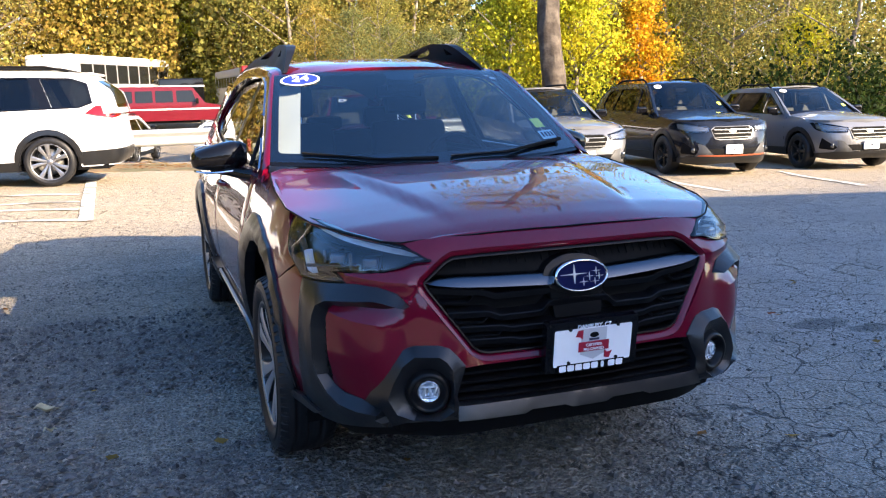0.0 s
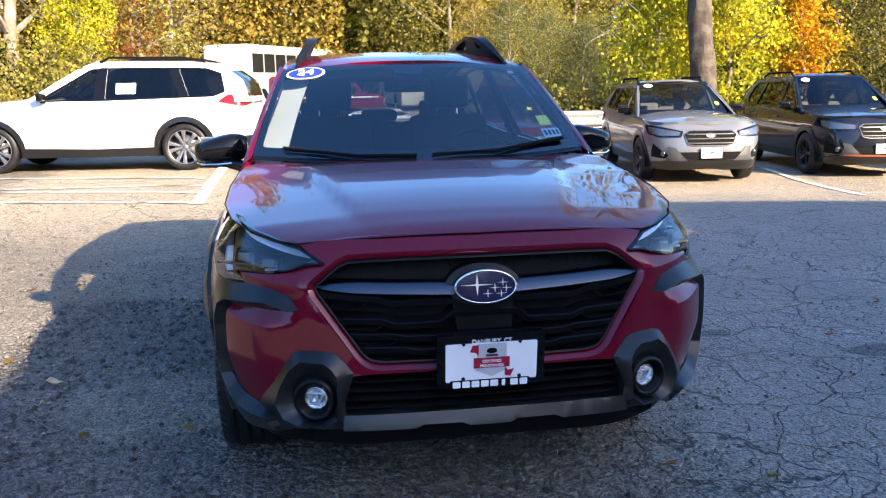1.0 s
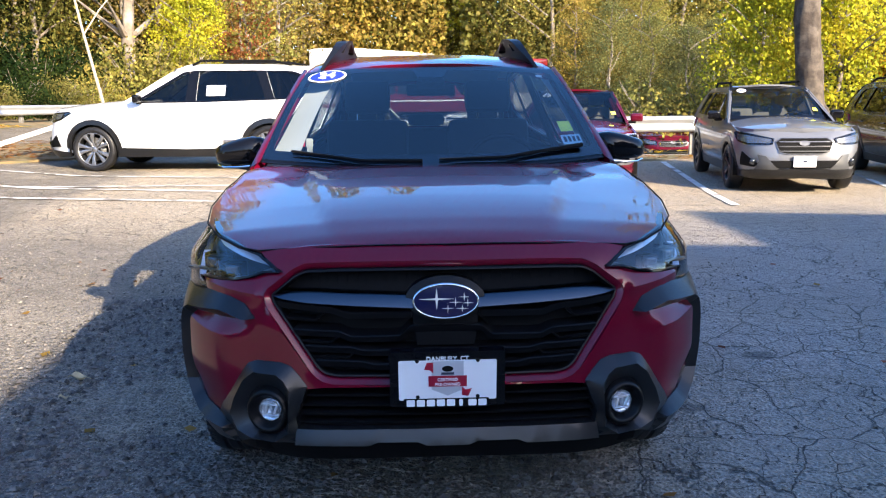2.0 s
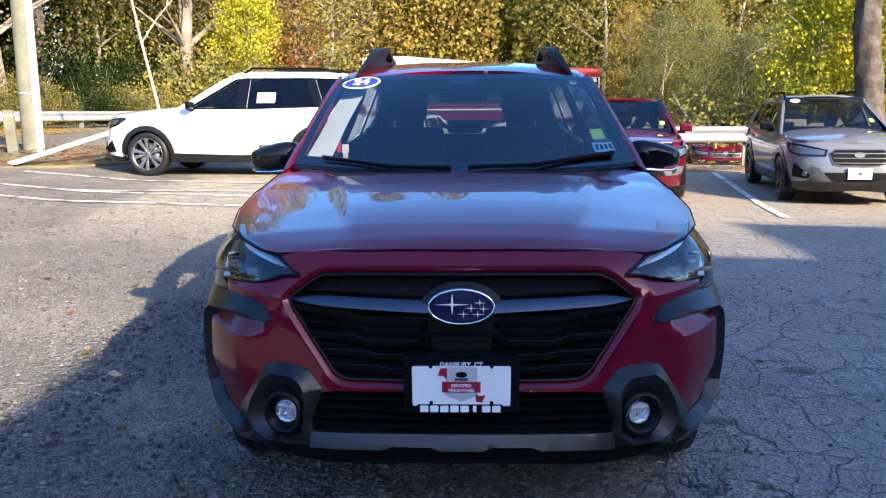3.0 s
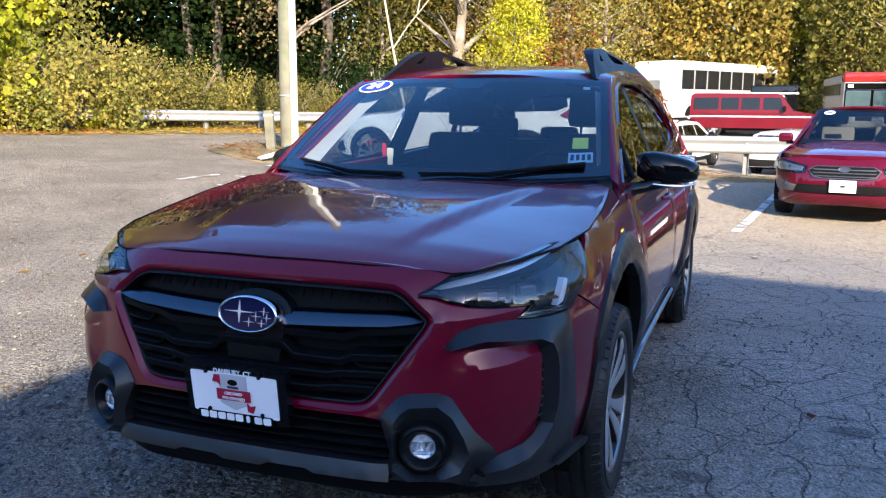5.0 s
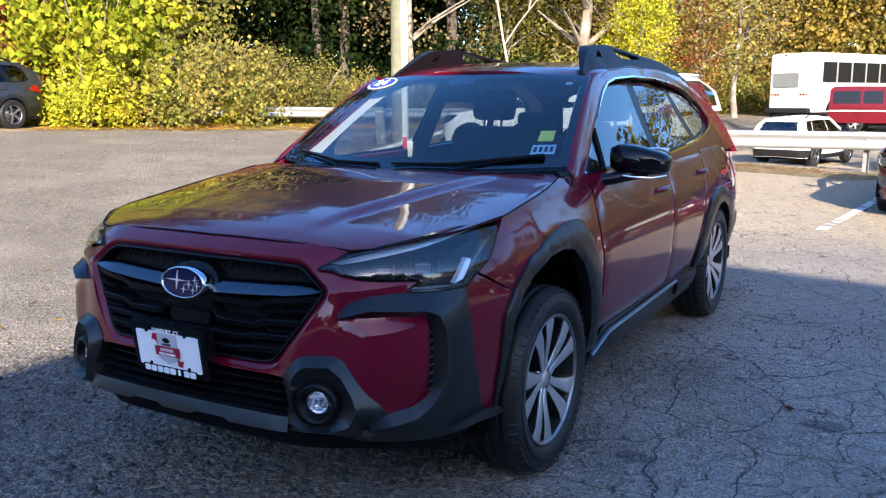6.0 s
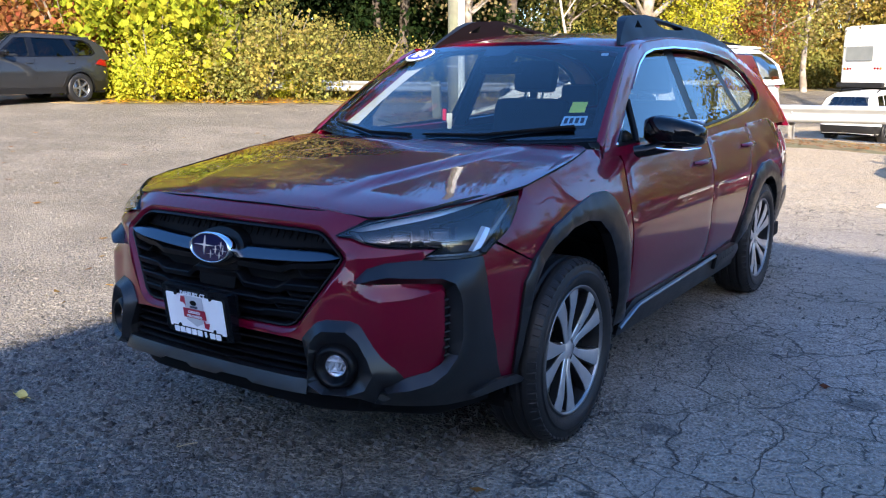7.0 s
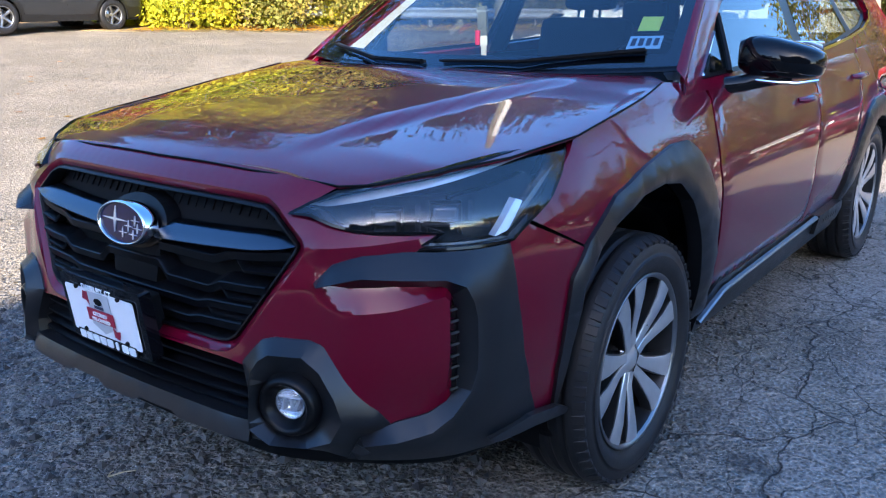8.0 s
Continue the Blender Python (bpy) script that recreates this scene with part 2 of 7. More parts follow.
def patch(outline, to3d, res=0.05, depth=0.02, roll=0.0, holes=(), edge=None, creases=()):
    """A sheet over a flat outline, laid on a surface to3d(a, b, off), with a turned-in rim of the given depth."""
    loops = [resample(list(o), edge or res) for o in (outline, *holes)]
    verts, edges = [], []
    for lp in loops:
        k = len(verts)
        verts += lp
        edges += [(k + i, k + (i + 1) % len(lp)) for i in range(len(lp))]
    nb = len(verts)
    rim = np.array(verts)
    for line in creases:
        fine = resample(list(line), (edge or res) * .7)
        fine = fine[: fine.index(tuple(line[-1])) + 1] if line[0] != line[-1] else fine
        k = len(verts)
        verts += fine
        edges += [(k + i, k + i + 1) for i in range(len(fine) - 1)]
    lo, hi = rim.min(0), rim.max(0)
    seg_a = np.array([verts[i] for i, _ in edges])
    seg_d = np.array([verts[j] for _, j in edges]) - seg_a
    near = (edge or res) * 0.55
    for i, a in enumerate(np.arange(lo[0] + res * 0.37, hi[0], res)):
        for b in np.arange(lo[1] + res * (0.37 + 0.5 * (i % 2)), hi[1], res):
            w = np.array((a, b)) - seg_a
            t = np.clip((w * seg_d).sum(1) / np.maximum((seg_d**2).sum(1), 1e-12), 0, 1)
            if np.hypot(*(w - t[:, None] * seg_d).T).min() > near and within(loops[0], (a, b)):
                verts.append((a, b))
    v2, _, f2, ov, _, _ = delaunay_2d_cdt([Vector(v) for v in verts], edges, [], 1, 1e-6)
    onrim = [any(o < nb for o in src) for src in ov]
    pts = [to3d(v[0], v[1], -roll if onrim[i] else 0.0) for i, v in enumerate(v2)]
    faces = [tuple(f) for f in f2 if within(loops[0], sum((v2[i] for i in f), Vector((0, 0))) / 3) and not any(within(h, sum((v2[i] for i in f), Vector((0, 0))) / 3) for h in holes)]
    count = {}
    for f in faces:
        for a, b in zip(f, f[1:] + f[:1]):
            count[(a, b)] = count.get((a, b), 0) + 1
    if depth:
        for a, b in list(count):
            if (b, a) in count:
                continue
            k = len(pts)
            pts += [to3d(*v2[a], -roll), to3d(*v2[b], -roll), to3d(*v2[b], -depth - roll), to3d(*v2[a], -depth - roll)]
            faces.append((k + 1, k, k + 3, k + 2))
    return pts, faces


def sheet(name, outline, to3d, material, parent, res=0.05, depth=0.02, roll=0.0, holes=(), label="", mirror=False, edge=None, creases=(), sharp=None):
    """Builds a patch as a part; with mirror, its twin on the other side too."""
    pts, faces = patch(outline, to3d, res, depth, roll, holes, edge, creases)
    made = [part(name, mesh_of(name, pts, faces, material, sharp=sharp), parent=parent, label=label)]
    if mirror:
        made.append(part(name, mesh_of(name, [(-x, y, z) for x, y, z in pts], [f[::-1] for f in faces], material, sharp=sharp), parent=parent, label=label))
    return made


class Surf:
    """A car's flank: a plan outline from nose to tail, drawn in by a profile over the height."""

    def __init__(self, plan, front, side, rear):
        p = np.array([(-plan[1][0], plan[1][1])] + plan + [(-plan[-2][0], plan[-2][1])], float)
        out = []
        for i in range(1, len(p) - 2):
            for t in np.linspace(0, 1, 12, endpoint=False):
                a, b, c, d = p[i - 1 : i + 3]
                out.append(0.5 * (2 * b + (c - a) * t + (2 * a - 5 * b + 4 * c - d) * t**2 + (3 * b - a - 3 * c + d) * t**3))
        out.append(p[-2])
        q = np.array(out)
        s = np.r_[0, np.cumsum(np.hypot(*np.diff(q, axis=0).T))]
        mid = np.argmin(np.abs(q[: len(q) * 3 // 4, 1]) + (q[: len(q) * 3 // 4, 0] < 0.5))
        tan = np.gradient(q, s, axis=0)
        tan /= np.hypot(*tan.T)[:, None]
        self.s, self.q, self.n = s - s[mid], q, np.stack([tan[:, 1], -tan[:, 0]], 1)
        self.front, self.side, self.rear = (self.eased(v) for v in (front, side, rear))
        self.mid = self.s[0]

    @staticmethod
    def eased(rows, reach=.022):
        """The profile with its corners rounded off."""
        z, v = np.array(rows, float).T
        fine = np.arange(z[0] - .1, z[-1] + .1, .004)
        w = np.exp(-.5 * (np.arange(-15, 16) * .004 / reach) ** 2)
        ext = np.interp(fine, z, v) + np.minimum(0, fine - z[0]) * (v[1] - v[0]) / (z[1] - z[0]) + np.maximum(0, fine - z[-1]) * (v[-1] - v[-2]) / (z[-1] - z[-2])
        return fine[15:-15], np.convolve(ext, w / w.sum(), "valid")

    def at(self, s, z, off=0.0):
        flip = s < self.mid
        s = 2 * self.mid - s if flip else s
        x, y = (np.interp(s, self.s, self.q[:, k]) for k in (0, 1))
        nx, ny = (np.interp(s, self.s, self.n[:, k]) for k in (0, 1))
        end = self.front if ny < 0 else self.rear
        inset = ny * ny * np.interp(z, *end) + nx * nx * np.interp(z, *self.side) - off
        x = x - nx * inset
        return (-x if flip else x, y - ny * inset, z)

    def fx(self, x):
        """The run at which the nose is x wide."""
        k = len(self.q) // 2
        s = np.interp(abs(x), self.q[:k, 0], self.s[:k])
        return s if x >= 0 else 2 * self.mid - s

# ---- ground ----
def ss(a, b, x):
    t = min(1.0, max(0.0, (x - a) / (b - a)))
    return t * t * (3 - 2 * t)


def gh(x, y):
    """The lot's height: it climbs to the west and falls away behind the north rail."""
    tilt = ss(4, 9.5, y) * float(np.interp(x, [-2.4, 1.6, 12, 30], [.10, -.09, -.25, -.35]))
    west = .055 * max(0, min(22, -x) - 5.5)
    drop = -.75 * ss(16.2, 22, y) + 1.05 * ss(33, 46, y)
    return tilt + west + drop * ss(-11, -4, x)


def ground_mat():
    m = bpy.data.materials.new("worn asphalt")
    m.use_nodes = True
    n, l = m.node_tree.nodes, m.node_tree.links
    b = n["Principled BSDF"]
    co = n.new("ShaderNodeTexCoord").outputs["Object"]

    def tex(kind, scale, detail=5.0, warp=None):
        t = n.new("ShaderNodeTex" + kind)
        t.inputs["Scale"].default_value = scale
        if kind == "Noise":
            t.inputs["Detail"].default_value = detail
        l.new(warp or co, t.inputs["Vector"])
        return t

    def ramp(src, a, bb, lo=0.0, hi=1.0):
        r = n.new("ShaderNodeMapRange")
        r.inputs["From Min"].default_value, r.inputs["From Max"].default_value = a, bb
        r.inputs["To Min"].default_value, r.inputs["To Max"].default_value = lo, hi
        l.new(src, r.inputs["Value"])
        return r.outputs[0]

    def mixc(f, a, bb):
        x = n.new("ShaderNodeMix")
        x.data_type = "RGBA"
        for k, v in ((6, a), (7, bb)):
            if isinstance(v, tuple):
                x.inputs[k].default_value = (*v, 1)
            else:
                l.new(v, x.inputs[k])
        if isinstance(f, float):
            x.inputs[0].default_value = f
        else:
            l.new(f, x.inputs[0])
        return x.outputs[2]

    def math2(op, a, bb):
        x = n.new("ShaderNodeMath")
        x.operation = op
        for k, v in ((0, a), (1, bb)):
            if isinstance(v, float):
                x.inputs[k].default_value = v
            else:
                l.new(v, x.inputs[k])
        return x.outputs[0]

    sep = n.new("ShaderNodeSeparateXYZ")
    l.new(co, sep.inputs[0])
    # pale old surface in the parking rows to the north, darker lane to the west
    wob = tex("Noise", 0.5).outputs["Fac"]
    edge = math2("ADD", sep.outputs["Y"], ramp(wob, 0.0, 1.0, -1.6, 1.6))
    old_sunlit = ramp(edge, 4.5, 7.0)
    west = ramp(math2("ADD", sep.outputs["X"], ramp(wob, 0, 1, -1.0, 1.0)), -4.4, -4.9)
    # sunlit rows are also brightened in the colour, the shaded asphalt kept darker
    base = mixc(old_sunlit, (0.104, 0.087, 0.067), (0.225, 0.180, 0.125))
    wob2 = tex("Noise", 1.1, 6.0).outputs["Fac"]
    sx = math2("ADD", math2("ADD", sep.outputs["X"], math2("MULTIPLY", sep.outputs["Y"], 0.25)), ramp(wob2, 0.2, 0.8, -1.5, 1.5))
    pale = math2("MULTIPLY", ramp(sx, 0.2, 2.2), ramp(old_sunlit, 0.0, 1.0, 1.0, 0.0))
    base = mixc(pale, base, (0.178, 0.158, 0.141))
    sy = math2("ADD", sep.outputs["Y"], ramp(wob2, 0.2, 0.8, -0.9, 0.9))
    loose = math2("MULTIPLY", math2("MULTIPLY", ramp(sx, 1.4, -0.2), ramp(sy, 2.75, 2.15)), ramp(sep.outputs["X"], -2.7, -1.9))
    # a slab of the old surface left whole in the broken-up strip
    px, py = math2("DIVIDE", math2("ADD", sep.outputs["X"], 1.2), 0.52), math2("DIVIDE", math2("SUBTRACT", sep.outputs["Y"], 0.45), 0.40)
    slab = ramp(math2("ADD", math2("ADD", math2("MULTIPLY", px, px), math2("MULTIPLY", py, py)), ramp(tex("Noise", 4.0, 7.0).outputs["Fac"], 0.25, 0.75, -0.6, 0.6)), 1.15, 0.75)
    grimy = math2("MULTIPLY", loose, ramp(slab, 0.0, 1.0, 1.0, 0.35))
    base = mixc(math2("MULTIPLY", grimy, 0.92), base, (0.068, 0.062, 0.056))
    base = mixc(west, base, (0.100, 0.083, 0.062))
    patchy = ramp(tex("Noise", 0.9, 8.0).outputs["Fac"], 0.42, 0.62)
    base = mixc(math2("MULTIPLY", patchy, 0.35), base, (0.21, 0.18, 0.14))
    grit = tex("Voronoi", 70.0)
    tone = mixc(ramp(grit.outputs["Distance"], 0.0, 0.7), (0.10, 0.10, 0.10), (2.0, 2.0, 2.0))
    mul = n.new("ShaderNodeMix")
    mul.data_type, mul.blend_type = "RGBA", "MULTIPLY"
    mul.inputs[0].default_value = 1.0
    l.new(base, mul.inputs[6]), l.new(tone, mul.inputs[7])
    mott = tex("Noise", 22.0, 10.0)
    mott.inputs["Roughness"].default_value = 0.75
    mul2 = n.new("ShaderNodeMix")
    mul2.data_type, mul2.blend_type = "RGBA", "MULTIPLY"
    mul2.inputs[0].default_value = 1.0
    l.new(mul.outputs[2], mul2.inputs[6]), l.new(ramp(mott.outputs["Fac"], 0.3, 0.7, 0.5, 1.5), mul2.inputs[7])
    sealed = math2("MULTIPLY", pale, ramp(tex("Noise", 0.8, 4.0).outputs["Fac"], 0.38, 0.58, 0.35, 0.82))
    worn = mixc(sealed, mul2.outputs[2], base)
    stones = ramp(tex("Noise", 150.0, 2.0).outputs["Fac"], 0.63, 0.69)
    col = mixc(math2("MULTIPLY", stones, 0.85), worn, (0.42, 0.41, 0.39))
    # crazed cracking
    warp = n.new("ShaderNodeVectorMath")
    wn2 = tex("Noise", 3.0)
    l.new(co, warp.inputs[0])
    sc = n.new("ShaderNodeVectorMath")
    sc.operation, sc.inputs[3].default_value = "SCALE", 0.22
    l.new(wn2.outputs["Color"], sc.inputs[0]), l.new(sc.outputs[0], warp.inputs[1])
    vor = tex("Voronoi", 5.6, warp=warp.outputs[0])
    vor.feature = "DISTANCE_TO_EDGE"
    vor2 = tex("Voronoi", 1.9, warp=warp.outputs[0])
    vor2.feature = "DISTANCE_TO_EDGE"
    zone = math2("MULTIPLY", ramp(tex("Noise", 0.45, 3.0).outputs["Fac"], 0.34, 0.46), math2("MAXIMUM", ramp(sep.outputs["X"], -0.5, 1.2), ramp(sy, 2.3, 2.8)))
    crack = math2("MULTIPLY", ramp(vor.outputs["Distance"], 0.016, 0.003), zone)
    crack = math2("MAXIMUM", crack, math2("MULTIPLY", ramp(vor2.outputs["Distance"], 0.0085, 0.002), math2("MAXIMUM", ramp(sep.outputs["X"], -1.0, 0.5), ramp(sy, 2.3, 2.8))))
    # old oil spots
    rough_edge = ramp(tex("Noise", 9.0, 6.0).outputs["Fac"], 0.25, 0.75, -0.75, 0.75)
    for cx, cy, rx, ry in ((2.45, 0.52, 0.20, 0.11), (2.66, 0.33, 0.14, 0.08), (1.75, 0.99, 0.10, 0.07), (1.13, 0.25, 0.07, 0.06)):
        dx, dy = math2("DIVIDE", math2("SUBTRACT", sep.outputs["X"], cx), rx), math2("DIVIDE", math2("SUBTRACT", sep.outputs["Y"], cy), ry)
        d2 = math2("ADD", math2("MULTIPLY", dx, dx), math2("MULTIPLY", dy, dy))
        col = mixc(math2("MULTIPLY", ramp(math2("ADD", d2, rough_edge), 1.3, 0.5), 0.6), col, (0.022, 0.021, 0.021))
    col = mixc(math2("MULTIPLY", crack, 0.8), col, (0.014, 0.014, 0.014))
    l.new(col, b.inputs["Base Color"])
    l.new(ramp(tex("Noise", 1.7).outputs["Fac"], 0, 1, 0.62, 0.92), b.inputs["Roughness"])
    h = math2("ADD", math2("MULTIPLY", grit.outputs["Distance"], 0.55), math2("MULTIPLY", crack, -1.3))
    h = math2("ADD", h, math2("MULTIPLY", tex("Noise", 28.0, 8.0).outputs["Fac"], 1.1))
    lump = tex("Voronoi", 34.0)
    lump.feature = "SMOOTH_F1"
    h = math2("ADD", h, math2("MULTIPLY", math2("MULTIPLY", lump.outputs["Distance"], grimy), -1.5))
    h = math2("MULTIPLY", h, ramp(sealed, 0.0, 1.0, 1.0, 0.5))
    bp = n.new("ShaderNodeBump")
    bp.inputs["Strength"].default_value, bp.inputs["Distance"].default_value = 1.0, 0.026
    l.new(h, bp.inputs["Height"]), l.new(bp.outputs[0], b.inputs["Normal"])
    return m


def axis_steps():
    a = [0.0]
    step = 0.5
    while a[-1] < 600:
        a.append(a[-1] + step)
        if a[-1] > 24:
            step *= 1.25
    return [-v for v in reversed(a[1:])] + a


ax = axis_steps()
gv = [(x, y + 8, gh(x, y + 8) + .006 * noise.noise(Vector((x * .5, y * .5, 0)))) for y in ax for x in ax]
ng = len(ax)
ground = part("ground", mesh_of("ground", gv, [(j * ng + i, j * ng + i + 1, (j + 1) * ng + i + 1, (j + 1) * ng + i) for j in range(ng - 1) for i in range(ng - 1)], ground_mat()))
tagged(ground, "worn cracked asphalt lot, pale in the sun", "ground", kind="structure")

GRAVEL = mat("loose dark gravel", (0.105, 0.098, 0.090), 0.85, var=0.2, scale=30, island=0.6)
PALEGRIT = mat("loose pale grit", (0.20, 0.178, 0.150), 0.85, var=0.2, scale=30, island=0.5)
oct_v = np.array([(1, 0, 0), (0, 1, 0), (-1, 0, 0), (0, -1, 0), (0, 0, .7), (.1, .1, -.5)])
oct_f = np.array([(0, 1, 4), (1, 2, 4), (2, 3, 4), (3, 0, 4), (1, 0, 5), (2, 1, 5), (3, 2, 5), (0, 3, 5)])


def grit(count, x0, x1, y0, y1, like, material, label, seedling, big=.011):
    """Small loose stones strewn where like(x, y) is high."""
    g = np.random.default_rng(seedling)
    vs, fs = [], []
    while len(vs) < count:
        x, y = g.uniform(x0, x1), g.uniform(y0, y1)
        if g.uniform(-.6, 1.0) > noise.noise(Vector((x * .9, y * .9, 0))) + like(x, y):
            continue
        r = .0035 + big * g.random() ** 3
        v = oct_v * g.uniform(.7, 1.3, (6, 3)) * r
        c, s = math.cos(g.uniform(0, 6.3)), math.sin(g.uniform(0, 6.3))
        fs.append(oct_f + 6 * len(vs))
        vs.append(np.stack([v[:, 0] * c - v[:, 1] * s + x, v[:, 0] * s + v[:, 1] * c + y, v[:, 2] + gh(x, y) + .002 + r * .3], 1))
    tagged(part("gravel", mesh_of("gravel", np.concatenate(vs), np.concatenate(fs).tolist(), material, False)), label, "gravel", kind="stuff")


grit(26000, -4.5, 3.5, -3.0, 4.0, lambda x, y: .55 * (y < .6) + .3 * (x < -.2) - .5 * (x > 1.0), GRAVEL, "loose dark grit scattered on the asphalt", 21, .009)
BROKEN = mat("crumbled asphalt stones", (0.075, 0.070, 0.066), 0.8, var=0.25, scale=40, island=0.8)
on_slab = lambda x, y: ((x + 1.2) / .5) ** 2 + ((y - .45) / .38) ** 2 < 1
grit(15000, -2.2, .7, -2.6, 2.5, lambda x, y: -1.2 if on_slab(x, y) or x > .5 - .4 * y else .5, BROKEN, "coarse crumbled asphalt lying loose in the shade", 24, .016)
grit(9000, -9.5, -1.6, -3.0, 8.0, lambda x, y: .3, PALEGRIT, "loose pale grit scattered on the sunlit asphalt", 22, .010)
grit(8000, -4.0, 5.5, -3.2, 5.0, lambda x, y: .2 * (y < .5), PALEGRIT, "pale crumbs of stone on the shaded asphalt", 23, .007)

LINEPAINT = mat("worn white road paint", (0.62, 0.60, 0.55), 0.75, var=0.12, scale=9, second=(0.20, 0.18, 0.155), mix_at=(0.52, 0.60), bump=0.2, bscale=120)


def ground_line(a, b, width, name="parking_line", label="worn white painted parking line"):
    a, b = Vector(a), Vector(b)
    d = (b - a).normalized()
    nrm = Vector((-d.y, d.x)) * width / 2
    n = max(2, int((b - a).length / .25))
    verts, faces = [], []
    for k in range(n + 1):
        p = a.lerp(b, k / n)
        jit = [1 + .18 * noise.noise(Vector((p.x * 3, p.y * 3, s))) for s in (0.0, 5.0)]
        for s, j in ((1, jit[0]), (-1, jit[1])):
            q = p + nrm * s * j
            verts.append((q.x, q.y, gh(q.x, q.y) + .012))
        if k:
            i = 2 * k
            faces.append((i - 2, i - 1, i + 1, i))
    ob = part(name, mesh_of(name, verts, faces, LINEPAINT))
    return tagged(ob, label, "road marking", kind="structure", group="parking lines")


for a, b, w in (((1.03, 7.25), (1.6, 13.5), .11), ((3.94, 7.2), (5.03, 14.2), .11), ((6.42, 6.4), (7.75, 11.6), .10), ((8.33, 5.87), (9.94, 9.4), .10),
                ((-1.87, 7.1), (-1.97, 12.1), .16), ((-1.95, 7.2), (-6.6, 8.15), .10), ((-2.0, 8.05), (-7.0, 9.22), .10), ((-2.05, 9.7), (-7.56, 11.08), .10),
                ((-2.0, 8.8), (-5.7, 9.0), .09), ((-7.42, 8.2), (-7.31, 9.15), .09)):
    ground_line(a, b, w)


# ---- the dealership behind the walk, out of view, whose shade covers the wagon ----
WALLPAINT = mat("dark brown brick wall", (0.10, 0.082, 0.070), 0.85, var=0.08, scale=1.5, bump=0.3, bscale=25, second=(0.075, 0.062, 0.055))
BACK_Y = -9.0
def cast(x, y):
    """The point of the wall's top whose shade falls at x, y."""
    h = (y - BACK_Y) / 1.70
    return (x + 1.27 * h, h)
# outline is shaped backwards from the shade wanted on ground and flank
top = [cast(-2.02, -.9), cast(-1.93, .6), cast(-1.97, 1.3), cast(-2.08, 4.3), cast(-1.9, 5.45), cast(.2, 5.4), cast(.55, 4.55), cast(1.6, 4.34), cast(3.02, 4.15), cast(3.16, 6.6), cast(5.6, 5.95), cast(8.0, 5.05), cast(12.0, 4.6)]
wall_line = [(2.2, 0), (2.2, top[0][1])] + top + [(34.0, top[-1][1]), (34.0, 0)]
bm = bmesh.new()
front_ = [bm.verts.new((x, BACK_Y, z)) for x, z in wall_line]
back_ = [bm.verts.new((x, BACK_Y - .35, z)) for x, z in wall_line]
bm.faces.new(front_)
bm.faces.new(back_[::-1])
for k in range(len(wall_line)):
    bm.faces.new((front_[k], front_[k - 1], back_[k - 1], back_[k]))
tagged(part("wall_south", bm, WALLPAINT), "unseen dark brick wall of the dealership, outlined to cast the shade", "building", kind="structure")
bm = bmesh.new()
box(bm, 5.9, 33.9, BACK_Y - 14, BACK_Y - .36, 0, 6.3)
tagged(part("building_block", bm, WALLPAINT), "unseen dark flat-roofed dealership building behind the lot", "building", kind="structure")

# ---- trees ----
def leaf_mat(name, base, second):
    m = mat(name, base, 0.7, second=second, mix_at=(0.40, 0.62), scale=1.2, island=0.45, obj_var=0.12, spec=0.08)
    n, l = m.node_tree.nodes, m.node_tree.links
    b = n["Principled BSDF"]
    b.inputs["Transmission Weight"].default_value = 0.0
    tr, ad = n.new("ShaderNodeBsdfTranslucent"), n.new("ShaderNodeMixShader")
    ad.inputs[0].default_value = 0.48
    l.new(b.inputs["Base Color"].links[0].from_socket, tr.inputs[0])
    l.new(b.outputs[0], ad.inputs[1]), l.new(tr.outputs[0], ad.inputs[2]), l.new(ad.outputs[0], n["Material Output"].inputs[0])
    return m


LEAF = {
    "olive": leaf_mat("olive leaves", (0.175, 0.175, 0.048), (0.29, 0.235, 0.058)),
    "yellow": leaf_mat("yellow-green leaves", (0.36, 0.37, 0.035), (0.48, 0.42, 0.04)),
    "gold": leaf_mat("golden leaves", (0.33, 0.235, 0.055), (0.22, 0.19, 0.050)),
    "hedge": leaf_mat("yellowing hedge leaves", (0.140, 0.132, 0.040), (0.205, 0.175, 0.048)),
    "lime": leaf_mat("large lime leaves", (0.22, 0.25, 0.022), (0.33, 0.32, 0.03)),
    "orange": leaf_mat("orange leaves", (0.54, 0.27, 0.025), (0.46, 0.35, 0.040)),
    "rust": leaf_mat("rust leaves", (0.22, 0.085, 0.035), (0.28, 0.15, 0.04)),
    "red": leaf_mat("red leaves", (0.24, 0.075, 0.035), (0.30, 0.16, 0.05)),
    # the wood's shade is put into this dark green
    "green": leaf_mat("green leaves darkened for shade", (0.011, 0.025, 0.007), (0.030, 0.048, 0.011)),
    "sage": leaf_mat("grey-green leaves", (0.115, 0.135, 0.058), (0.205, 0.195, 0.062)),
    "bare": leaf_mat("sparse dry leaves", (0.24, 0.18, 0.09), (0.17, 0.14, 0.06)),
}
BARK = mat("grey-brown bark", (0.15, 0.12, 0.095), 0.9, var=0.25, scale=6, bump=0.9, bscale=14, second=(0.24, 0.21, 0.18))
BARKDARK = mat("dark bark", (0.045, 0.033, 0.025), 0.9, var=0.4, scale=9, bump=1.0, bscale=16, second=(0.088, 0.070, 0.056), mix_at=(0.42, 0.6))
rng = np.random.default_rng(7)


